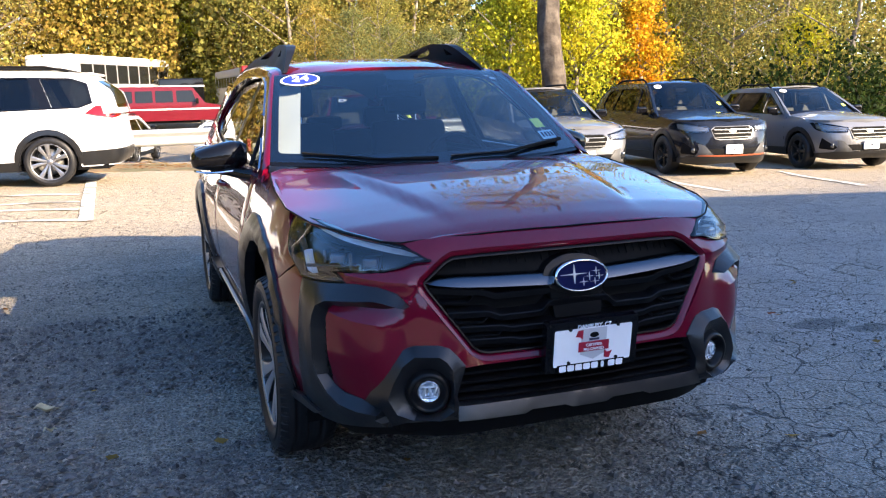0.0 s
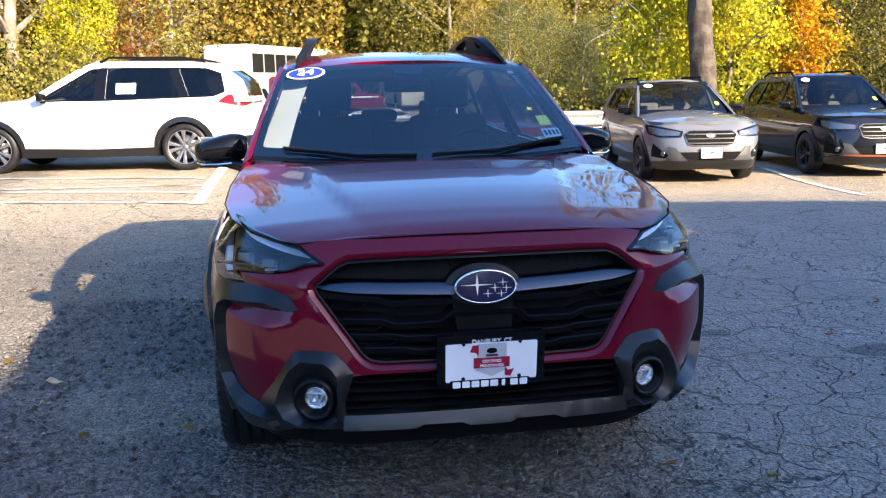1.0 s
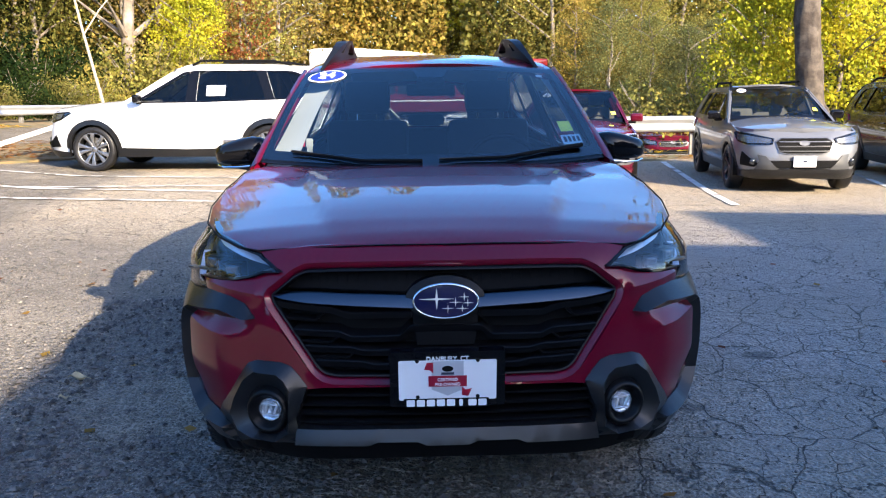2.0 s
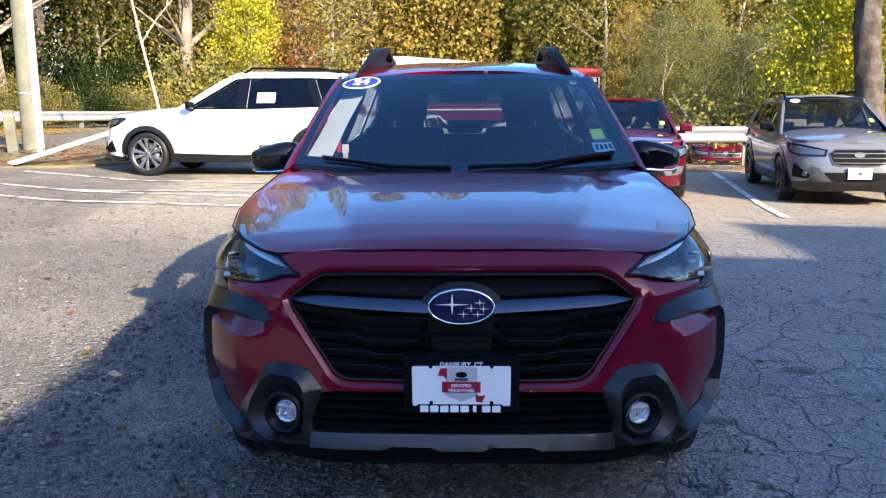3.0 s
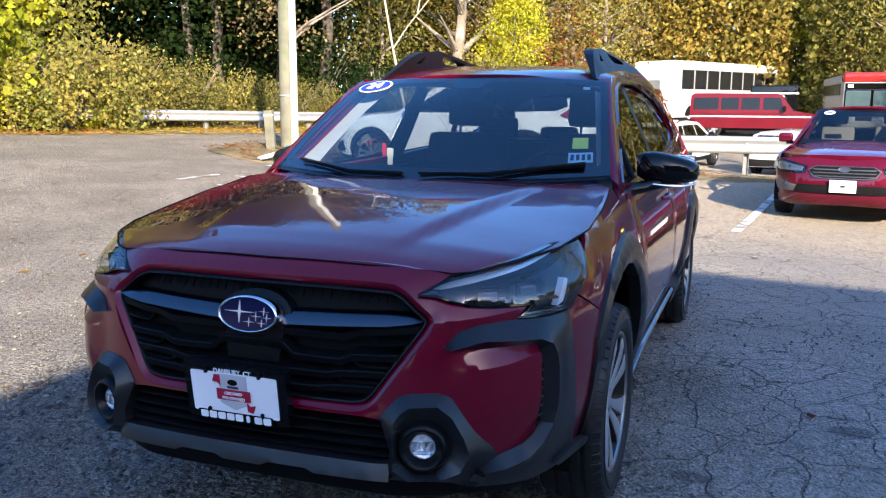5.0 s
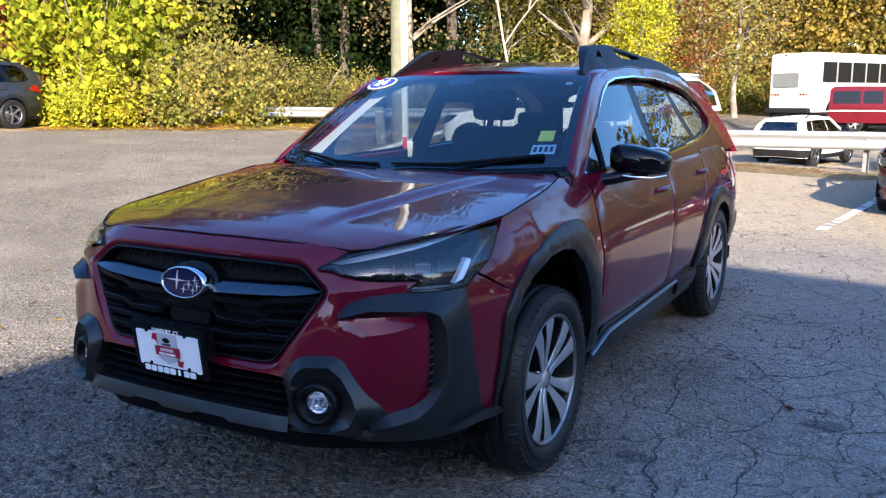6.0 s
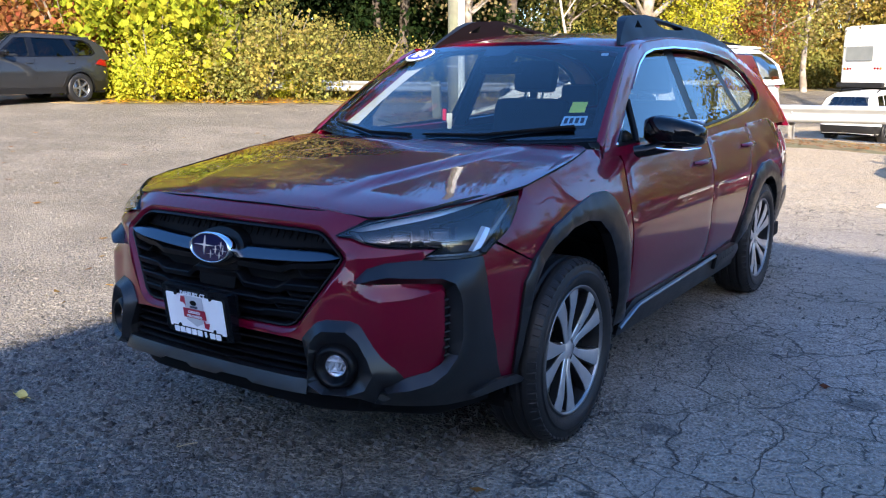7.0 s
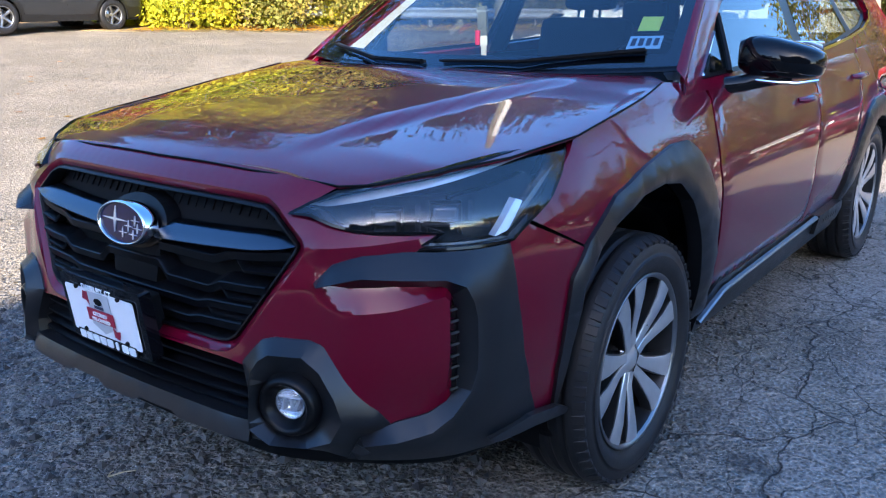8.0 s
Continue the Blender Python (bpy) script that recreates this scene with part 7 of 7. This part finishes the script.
        part("front_pillar", mesh_of("front_pillar", [(f * p.x, p.y, p.z) for r in rows for p in r], [(3 * i + j, 3 * i + j + 1, 3 * i + j + 4, 3 * i + j + 3) for i in range(8) for j in range(2)], color), parent=car)
    ry = [roof_y - .03, base * .5, base, back - .42 - glass_tail * .3]
    def roof(a, y, o):
        zb = np.interp(y, [q for q, _ in out], [q for _, q in out])
        zc = np.interp(y, ry, [th + .0, th + .045, th + .02, th - .03])
        return (a * sgc(zb), y + .08 * a * a * ss(roof_y + .4, roof_y, y), zc - (zc - zb) * abs(a) ** 3 + o)
    sheet("roof", [(-1, roof_y - .02), (1, roof_y - .02), (1, ry[-1]), (-1, ry[-1])], roof, color, car, .13, .03, .004)
    low_b = [q for q in out if q[0] > base + .05]

    def gate(u, v, o):
        y0, y1 = tail_y, ry[-1]
        return (u * (hw * .86 + (in_top - hw * .86) * v), float(np.interp(-(belt - .03 + (th - .03 - belt) * v), [-z for _, z in low_b], [y for y, _ in low_b])) + .05 - .06 * u * u, belt - .03 + (th - .03 - belt) * v)
    sheet("tailgate", [(-1.05, 0), (1.05, 0), (1.05, 1), (-1.05, 1)], gate, color, car, .2, .02, holes=[rounded([(-.84, .14), (.84, .14), (.84, .84), (-.84, .84)], .06, 2)])
    sheet("rear_screen", [(-.86, .12), (.86, .12), (.86, .86), (-.86, .86)], gate, REARGLASS, car, .3, .0)[0].visible_shadow = False
    for f in (1, -1):
        rows = []
        for k in range(9):
            a = Vector(gate(1.04, k / 8, 0))
            yb = np.interp(-a.z, [-z for _, z in low_b], [y for y, _ in low_b])
            rows.append([a, Vector((sgc(a.z) + .004, yb, a.z))])
        part("rear_pillar", mesh_of("rear_pillar", [(f * p.x, p.y, p.z) for r in rows for p in r], [(2 * i, 2 * i + 1, 2 * i + 3, 2 * i + 2) for i in range(8)], color), parent=car)
    part("spoiler", box(bmesh.new(), -in_top * .95, in_top * .95, ry[-1] - .08, ry[-1] + .10, th - .075, th - .035, .015), color, car)
    if rails:
        for f in (1, -1):
            bm = bmesh.new()
            x = f * (in_top - .04)
            tube(bm, [(x, roof_y + .15, th - .0), (x, roof_y + .26, th + .055), (x, base * .6, th + .075), (x, base, th + .06), (x, back - .75, th - .01)], [.02, .02, .018, .02, .02], 8)
            part("roof_rail", bm, DARK, car, "black roof rail", smooth=True)
    # inside
    part("floor_pan", box(bmesh.new(), -hw + .12, hw - .12, -.3, back - .25, .24, .32), DARK, car)
    part("dashboard", box(bmesh.new(), -hw * .84, hw * .84, screen_y + .1, screen_y + .62, belt - .25, belt + .03, .05), CABIN, car)
    for f in (1, -1):
        st = part("front_seat", box(bmesh.new(), f * .37 - .24, f * .37 + .24, base * .42, base * .42 + .5, .48, .64, .05), seats, car, smooth=True)
        mm = pose(f * .37, base * .42 + .52, .62, -12)
        part("backrest", box(bmesh.new(), -.23, .23, -.06, .06, 0, .56, .05, mm), seats, st, smooth=True)
        part("headrest", box(bmesh.new(), -.13, .13, -.045, .045, .60, .78, .04, mm), seats, st, smooth=True)
        part("door_lining", box(bmesh.new(), f * (hw - .14) - .02, f * (hw - .14) + .02, .4, back - .4, .4, belt, .01), CABIN, car)
    part("rear_bench", box(box(bmesh.new(), -hw + .2, hw - .2, base * .78, base * .95, .48, .64, .05), -hw + .2, hw - .2, base * .94, base, .6, 1.08, .05), seats, car, smooth=True)
    part("cabin_mirror", box(bmesh.new(), -.11, .11, roof_y - .18, roof_y - .15, th - .17, th - .10, .01), DARK, car)
    bm = bmesh.new()
    tube(bm, [Vector((.37 + .18 * math.cos(a), screen_y + .72 - .07 * math.sin(a), belt - .04 + .16 * math.sin(a))) for a in (2 * math.pi * k / 16 for k in range(17))], .014, 6)
    part("steering_wheel", bm, CABIN, car, smooth=True)
    if year:
        ys = sheet("year_sticker", [(-.72 + .12 * math.cos(2 * math.pi * k / 20), .86 + .07 * math.sin(2 * math.pi * k / 20)) for k in range(20)], lambda u, v, o: (lambda p: (p[0], p[1] - .006, p[2] + .006))(scr(u, v, o)), STICKERWHITE, car, .1, .001, label="white oval year sticker")[0]
        sheet("printed_bar", [(-.78, .84), (-.66, .84), (-.66, .88), (-.78, .88)], lambda u, v, o: (lambda p: (p[0], p[1] - .009, p[2] + .009))(scr(u, v, o)), STICKERBLUE, ys, .1, .001)
        sheet("lime_sticker", rect(.045, .045, .80, .22), lambda u, v, o: (lambda p: (p[0], p[1] - .006, p[2] + .006))(scr(u, v, o)), STICKERGREEN, car, .1, .001)
    if number_plate:
        p = sf.at(mid, .47, .03)
        pl = part("number_plate", box(bmesh.new(), -.155, .155, p[1] - .012, p[1] + .02, .41, .565, .006), STICKERWHITE, car, "white dealer plate")
        part("plate_bar", box(bmesh.new(), -.03, .03, p[1] - .014, p[1] - .011, .475, .505), mat_ink, pl)
    if paper:
        sheet("window_paper", rect(.16, .085, base * .70, belt + .21), lambda s, z, o: (lambda q: (q[0] + .004, q[1], q[2]))(fl(0)(s, z, o)), STICKERWHITE, car, .2, .001, mirror=False, label="white paper in the rear window")
    for x, y, sd in ((hw - .12, 0, 1), (-hw + .12, 0, -1), (hw - .12, base, 1), (-hw + .12, base, -1)):
        wheel(car, x, y, tyre, tyre, rim, .215, spokes, sd, dark=wheel_dark, face=wheel_face, fine=False, twin=twin)
        f = math.copysign(1, x)
        pts = [(f * (hw - .03), y + p[0], p[1]) for p in arc(0, tyre, arch_r + .01, -15, 195, 12)] + [(f * (hw - .36), y + p[0], p[1]) for p in arc(0, tyre, arch_r + .01, -15, 195, 12)]
        part("wheel_housing", mesh_of("wheel_housing", pts, [(k, k + 1, k + 14, k + 13) for k in range(12)] + [tuple(range(13, 26))], DARK), parent=car)
    return car


def stand(x, y, turn):
    """A pose on the lot: the front axle's middle and the heading (0 looks to -y)."""
    return pose(x, y, gh(x, y), 0, 0, turn)


parked_car("white three-row family car with dark rails, side-on in the sun", stand(-5.42, 12.32, -97), WHITE, 5.15, 1.93, 1.84, 3.06, 1.0, .378, .275, twin=True, spokes=5, wheel_face=PARKALLOY, belt=1.12, hood=1.05, screen_y=.50, roof_y=1.55, glass_tail=.25, paper=True, year=False, seats=SEATCLOTH, lamp_up=.11)
parked_car("bright red compact wagon with a bonnet in sun", stand(2.38, 9.78, -9.5), CHERRY, 4.46, 1.86, 1.53, 2.67, .92, .325, .21, rails=False, clad=None, grille="slim", belt=.93, hood=.86, screen_y=.48, roof_y=1.42)
parked_car("silver-grey crossover with black cladding and roof rails", stand(5.57, 9.53, -8.5), SILVER, 4.46, 1.80, 1.62, 2.67, .92, .345, .215, belt=1.0, hood=.94, screen_y=.46, roof_y=1.38, wheel_face=SATIN)
parked_car("dark blue-black crossover with orange bumper accents", stand(8.66, 9.86, -9), NAVY, 4.62, 1.81, 1.73, 2.67, .95, .355, .22, belt=1.05, hood=1.0, screen_y=.42, roof_y=1.30, wheel_face=GLOSSBLACK, accent=mat("burnt orange trim", (0.30, 0.07, 0.03), 0.4, var=0.1))
parked_car("pale silver crossover with black wheels and cladding", stand(11.6, 9.7, -9), SILVER, 4.46, 1.80, 1.62, 2.67, .92, .345, .215, belt=1.0, hood=.94, screen_y=.46, roof_y=1.38, wheel_face=ALLOYDARK)
parked_car("slate grey crossover parked by the hedge", stand(-17.5, 7.0, 4), SLATE, 4.62, 1.81, 1.70, 2.67, .95, .355, .22, belt=1.06, hood=1.03, year=False, number_plate=False)
parked_car("white crossover on the lower road behind the rail", stand(-1.26, 28.3, 165), WHITE, 4.5, 1.80, 1.60, 2.67, .92, .34, .21, year=False)
parked_car("white hatchback on the lower road behind the rail", stand(2.6, 28.6, 160), WHITE, 4.4, 1.78, 1.50, 2.6, .9, .33, .2, rails=False, year=False)


parked_car("red hatchback on the lower ground behind the rail", stand(6.9, 20.4, -4), CHERRY, 4.3, 1.76, 1.46, 2.6, .9, .32, .2, rails=False, clad=None, grille="slim", belt=.92, hood=.85, screen_y=.46, roof_y=1.4, year=False, number_plate=False)


# ---- coaches and the van on the lower road ----
COACHDARK = mat("dark coach window", (0.010, 0.011, 0.012), 0.2, var=0.1, spec=0.3)
COACHPOST = mat("grey window post", (0.20, 0.20, 0.20), 0.5, var=0.1)


def coach(label, m, color, band, length=12.0, width=2.55, height=3.5, rear_glass=True, front=False):
    """A boxy coach with rounded edges; its rear faces -y, or its front if front is set."""
    bus = thing("coach", label, "bus", m)
    w = width / 2
    part("body", box(bmesh.new(), -w, w, 0, length, .42, height, .16, None, 4), color, bus, smooth=True)
    part("roof_cap", box(bmesh.new(), -w + .12, w - .12, .3, length - .3, height - .02, height + .05, .03), band, bus, smooth=True)
    part("skirt", box(bmesh.new(), -w + .04, w - .04, .1, length - .1, .28, .5, .03), DARK, bus)
    for f in (1, -1):
        part("window_band", box(bmesh.new(), f * w - .012, f * w + .012, .9, length - .35, 1.95, height - .38, .01), COACHPOST, bus, "grey window band")
        for k in range(8):
            step = (length - 1.35) / 8
            y0 = .96 + k * step
            part("window", box(bmesh.new(), f * w - .02, f * w + .02, y0, y0 + step - .14, 2.01, height - .44, .02), COACHDARK, bus)
        for y in (2.0, length - 2.6):
            verts, faces = lathe([(0, .02), (.2, .02), (.24, .05), (.26, .02), (.5, .03), (.52, -.05), (.52, -.25)], 28)
            wh = part("wheel", mesh_of("wheel", [(f * (w - .06) + f * v[0], y + v[1], .52 + v[2]) for v in verts], faces, RUBBER), parent=bus)
            verts, faces = lathe([(0, .05), (.10, .06), (.14, .03), (.24, .06), (.27, .05)], 24)
            part("rim", mesh_of("rim", [(f * (w - .06) + f * v[0], y + v[1], .52 + v[2]) for v in verts], faces, WHITEPLASTIC), parent=wh)
            part("arch", mesh_of("arch", [(f * (w + .012), y + p[0], p[1]) for p in arc(0, .52, .62, 0, 180, 12)], [tuple(range(13))], DARK), parent=bus)
    if front:
        part("brow", box(bmesh.new(), -w - .02, w + .02, -.05, .7, height - .42, height + .06, .13, None, 3), band, bus, "red front brow", smooth=True)
        part("destination_band", box(bmesh.new(), -w + .1, w - .1, -.04, .02, height - .72, height - .44, .03), GLOSSBLACK, bus)
        part("windscreen_band", box(bmesh.new(), -w + .08, w - .08, -.02, .05, 1.3, height - .72, .05), GLOSSBLACK, bus)
        for f in (1, -1):
            part("windscreen", box(bmesh.new(), f * .6 - .55, f * .6 + .55, -.04, 0, 1.36, height - .78, .05), mat_coachscreen, bus, "dark blue-green windscreen pane")
            part("marker", box(bmesh.new(), f * .95 - .12, f * .95 + .12, -.055, -.03, height - .66, height - .5, .02), STICKERWHITE, bus)
            part("headlamp", box(bmesh.new(), f * .9 - .2, f * .9 + .2, -.03, .03, .75, .95, .03), REFLECTOR, bus)
    else:
        part("rear_window", box(bmesh.new(), -w + .25, w - .75, -.02, .03, 1.75, 2.5, .06), mat_coachglass, bus, "pale rear window")
        part("rear_bumper", box(bmesh.new(), -w - .02, w + .02, -.22, .08, .42, .68, .06), SATIN, bus)
        for f in (1, -1):
            for k in range(3):
                verts, faces = lathe([(0, -.03), (.06, -.02), (.07, .01)], 14, "Y")
                part("rear_lamp", mesh_of("rear_lamp", [(f * (w - .25 - .17 * k) + v[0], v[1], 1.38 + v[2]) for v in verts], faces, LAMPRED if k else LAMPAMBER), parent=bus)
        part("engine_panel", box(bmesh.new(), -.75, .75, -.015, .02, .75, 1.25, .02), color, bus)
        for k in range(3):
            part("printed_mark", box(bmesh.new(), -.28 + .16 * k, -.18 + .16 * k, -.012, .012, 2.72, 2.86 + .05 * (k % 2), .01), PLATEGREY, bus)
    return bus


mat_coachglass = mat("pale reflecting coach glass", (0.22, 0.24, 0.25), 0.12, 0.2, coat=0.8, var=0.1, scale=2)
mat_coachscreen = mat("dark coach windscreen", (0.045, 0.075, 0.085), 0.12, coat=0.5, var=0.2, scale=1.5)
COACHRED = paint("coach red paint", (0.26, 0.018, 0.018), 0.0, 0.35)
CREAM = mat("pale cream panels", (0.33, 0.315, 0.29), 0.5, var=0.08, scale=1.5)
coach("white coach with dark side windows, seen from behind", pose(-5.0, 46.5, gh(-5, 46.5) - .22, 0, 0, -27), WHITE, WHITE)
coach("red and cream coach with a wide dark windscreen", pose(5.7, 42.6, gh(5.7, 43) - .2, 0, 0, 2), CREAM, COACHRED, 10.5, height=3.0, front=True)


def van(m):
    v = thing("passenger_van", "maroon passenger van with pale side stripe", "van", m)
    w = 1.0
    side = [(-.95, .55), (-.98, .95), (-.75, 1.08), (.05, 1.22), (.55, 1.92), (.75, 2.0), (4.45, 2.03), (4.6, 1.9), (4.62, .55), (4.5, .42), (-.8, .42)]
    for f in (1, -1):
        sheet("side_panel", rounded(side, .06, 3), lambda y, z, o, f=f: (f * (w - .10 * max(0, z - 1.15) / .9 + o), y, z), VANRED, v, .3, .03, .01)
        for a, b in ((.45, 1.35), (1.5, 2.3), (2.42, 3.2), (3.32, 4.45)):
            lo = .62 if a < .5 else a
            sheet("side_window", rounded([(a, 1.28), (b, 1.28), (b, 1.82), (lo, 1.82)], .06, 3), lambda y, z, o, f=f: (f * (w - .10 * max(0, z - 1.15) / .9 + .012 + o), y, z), COACHDARK, v, .3, .02, .004)
        sheet("stripe", [(-.7, .93), (4.6, .93), (4.6, .99), (-.7, .99)], lambda y, z, o, f=f: (f * (w + .008 + o), y, z), STICKERWHITE, v, .4, .006, label="pale side stripe")
        part("door_mirror", box(bmesh.new(), f * 1.12 - .1, f * 1.12 + .1, .35, .47, 1.2, 1.45, .03), DARK, v)
        part("headlamp", box(bmesh.new(), f * .72 - .16, f * .72 + .16, -1.0, -.94, .72, .92, .03), REFLECTOR, v)
        for y in (0, 3.5):
            wheel(v, f * .88, y, .36, .36, .21, .22, 5, f, fine=False, twin=False)
    prof = [(-.95, .55), (-.98, .95), (-.75, 1.08), (.05, 1.22), (.55, 1.92), (.75, 2.0), (2.5, 2.05), (4.45, 2.03), (4.6, 1.9), (4.62, .55)]
    for a, b, mt, nm in ((0, 3, VANRED, "nose"), (3, 4, GLOSSBLACK, "windscreen"), (4, 9, VANRED, "roof")):
        rows = prof[a:b + 1]
        verts = [(sx * (w - .10 * max(0, z - 1.15) / .9 - .01), y, z) for y, z in rows for sx in (-1, 1)]
        part(nm, mesh_of(nm, verts, [(2 * i, 2 * i + 1, 2 * i + 3, 2 * i + 2) for i in range(len(rows) - 1)], mt, False), parent=v)
    part("grille", box(bmesh.new(), -.5, .5, -1.0, -.95, .68, .92, .02), CHROME, v)
    part("bumper", box(bmesh.new(), -.98, .98, -1.06, -.88, .42, .6, .04), SATIN, v)
    part("underbody", box(bmesh.new(), -.85, .85, -.7, 4.4, .3, .6), DARK, v)
    return v


van(pose(2.35, 40.4, gh(1, 40.4) + .02, 0, 0, 86))
dark_van = thing("box_trailer", "dark box trailer with a pale stripe behind the van", "trailer", pose(1.35, 43.4, gh(1, 43.4), 0, 0, 2))
part("body", box(bmesh.new(), -1.1, 1.1, -.9, 2.6, .5, 2.15, .08, None, 3), GLOSSBLACK, dark_van, smooth=True)
part("stripe", box(bmesh.new(), -1.12, 1.12, -.92, 2.62, 1.72, 1.80, .01), STICKERWHITE, dark_van)
part("wheel_pair", box(bmesh.new(), -1.0, 1.0, -.4, .4, 0, .6, .12), RUBBER, dark_van)


# ---- guard rails, pole, fence ----
POSTSTEEL = mat("dull weathered steel", (0.22, 0.21, 0.20), 0.7, 0.3, var=0.2, scale=6)


def guard_rail(label, pts, top=.72, spacing=1.9, level=None, tall=1.0):
    """A W-beam on steel posts along points on the lot."""
    r = thing("guard_rail", label, "guard rail", None, "", "structure")
    prof = [(0, .155), (-.03, .15), (-.06, .115), (-.06, .065), (-.012, .035), (-.012, -.035), (-.06, -.065), (-.06, -.115), (-.03, -.15), (0, -.155)]
    line = [Vector(p) for p in pts]
    lens = [0]
    for a, b in zip(line, line[1:]):
        lens.append(lens[-1] + (b - a).length)
    def along(d):
        d = min(max(d, 0), lens[-1])
        for i in range(len(line) - 1):
            if d <= lens[i + 1] + 1e-6:
                return line[i].lerp(line[i + 1], (d - lens[i]) / (lens[i + 1] - lens[i])), (line[i + 1] - line[i]).normalized()
    n = max(2, int(lens[-1] / .8))
    verts, faces = [], []
    for k in range(n + 1):
        p, t = along(lens[-1] * k / n)
        nrm = Vector((t.y, -t.x))
        for u, v in prof:
            q = p - nrm * u
            verts.append((q.x, q.y, (gh(p.x, p.y) + top if level is None else level) + (v - .155) * tall))
    m_ = len(prof)
    faces = [(i * m_ + j, i * m_ + j + 1, (i + 1) * m_ + j + 1, (i + 1) * m_ + j) for i in range(n) for j in range(m_ - 1)]
    part("beam", mesh_of("beam", verts, faces, RAILMETAL), parent=r)
    d = .6
    while d < lens[-1]:
        p, t = along(d)
        nrm = Vector((t.y, -t.x))
        q = p - nrm * .10
        z = gh(q.x, q.y)
        top = top if level is None else level - z
        bm = bmesh.new()
        mm = Matrix.Translation((q.x, q.y, z)) @ Matrix.Rotation(math.atan2(t.y, t.x), 4, "Z")
        box(bm, -.05, .05, -.006, .006, -.1, top - .02, .0, mm)
        box(bm, -.055, -.045, -.05, .05, -.1, top - .02, .0, mm)
        box(bm, .045, .055, -.05, .05, -.1, top - .02, .0, mm)
        part("post", bm, POSTSTEEL, r)
        mb = Matrix.Translation((p.x + nrm.x * .015, p.y + nrm.y * .015, gh(p.x, p.y) + top - .155))
        part("bolt", box(bmesh.new(), -.02, .02, -.02, .02, -.02, .02, .006, mb), RAILMETAL, r)
        d += spacing
    return r


guard_rail("galvanised guard rail behind the parked cars", [(-2.3, 15.5), (1.0, 15.6), (5.0, 15.7), (8.5, 15.4)], .76, 2.6, .75, 1.13)
guard_rail("galvanised guard rail along the western hedge", [(-17.2, 12.6), (-16.0, 15.0), (-14.7, 17.4), (-13.7, 20.0), (-12.4, 24.0), (-10.8, 29.5)], .57, 2.0)
WEATHERED = mat("weathered pole timber", (0.135, 0.128, 0.095), 0.95, var=0.3, scale=3, bump=0.8, bscale=18, second=(0.12, 0.13, 0.08), mix_at=(0.45, 0.65))
PALEBARK = mat("pale dead bark", (0.34, 0.30, 0.24), 0.9, var=0.2, scale=8, bump=0.6, bscale=20)
WHITEPAINT = mat("chipped white paint", (0.52, 0.52, 0.50), 0.7, var=0.06, scale=3, second=(0.45, 0.43, 0.38), mix_at=(0.62, 0.7), bump=0.2, bscale=40)
pole = thing("utility_pole", "weathered timber utility pole with white conduit on its side", "utility pole", pose(-9.2, 14.6, gh(-9.2, 14.6)))
bm = bmesh.new()
tube(bm, [(0, 0, -.2), (.01, 0, 3), (.03, 0, 6), (.06, 0, 10.5)], [.185, .175, .165, .14], 16)
part("shaft", bm, WEATHERED, pole, smooth=True)
part("conduit", box(bmesh.new(), .15, .28, -.12, .0, -.1, 10.0, .03), WHITEPAINT, pole, "white painted conduit")
for z in (1.25, 3.4, 5.6):
    verts, faces = lathe([(.182, z - .02), (.19, z - .02), (.19, z + .02), (.182, z + .02)], 20, "Z")
    part("strap", mesh_of("strap", verts, faces, RAILMETAL), parent=pole)
sapling = thing("dead_tree", "thin leafless pale sapling leaning behind the rail", "tree")
bm = bmesh.new()
tube(bm, [(-7.3, 17.65, gh(-7.3, 17.6) - .1), (-7.5, 17.45, 1.4), (-7.73, 17.25, 2.9), (-8.0, 17.0, 5.0), (-8.6, 16.4, 9.0)], [.045, .038, .031, .022, .008], 8)
part("trunk", bm, PALEBARK, sapling, smooth=True)
for pts in (((-7.70, 17.28, 2.75), (-7.35, 17.4, 3.3), (-6.75, 17.5, 4.0), (-6.1, 17.6, 4.4)), ((-7.1, 17.42, 3.6), (-6.95, 17.4, 4.3), (-6.6, 17.3, 5.2)), ((-7.9, 17.1, 4.2), (-8.4, 17.2, 5.0), (-8.7, 17.2, 6.0))):
    bm = bmesh.new()
    tube(bm, pts, [.020, .016, .012, .007][:len(pts)], 6)
    part("branch", bm, PALEBARK, sapling, smooth=True)
beamf = thing("fallen_beam", "bent white guard rail end lying from the ground to a post", "guard rail")
bm = bmesh.new()
mm = look((-8.02, 11.62, gh(-8, 11.6) + .09), (-7.2, 13.07, gh(-7.2, 13.07) + .50))
for u, v in ((-.07, .0), (.07, .0)):
    box(bm, u - .055, u + .055, -.02, .02, -2.45, .05, .012, mm)
box(bm, -.03, .03, -.035, .0, -2.45, .05, .01, mm)
part("beam", bm, WHITEPAINT, beamf)
stub = thing("rail_post", "leaning grey timber post beside the pole", "post", pose(-9.2, 13.85, gh(-9.2, 13.85), 3, -2, 20))
part("post", box(bmesh.new(), -.10, .10, -.09, .09, -.1, .92, .015), WEATHERED, stub)
part("cap_band", box(bmesh.new(), -.105, .105, -.095, .095, .80, .84, .005), RAILMETAL, stub)
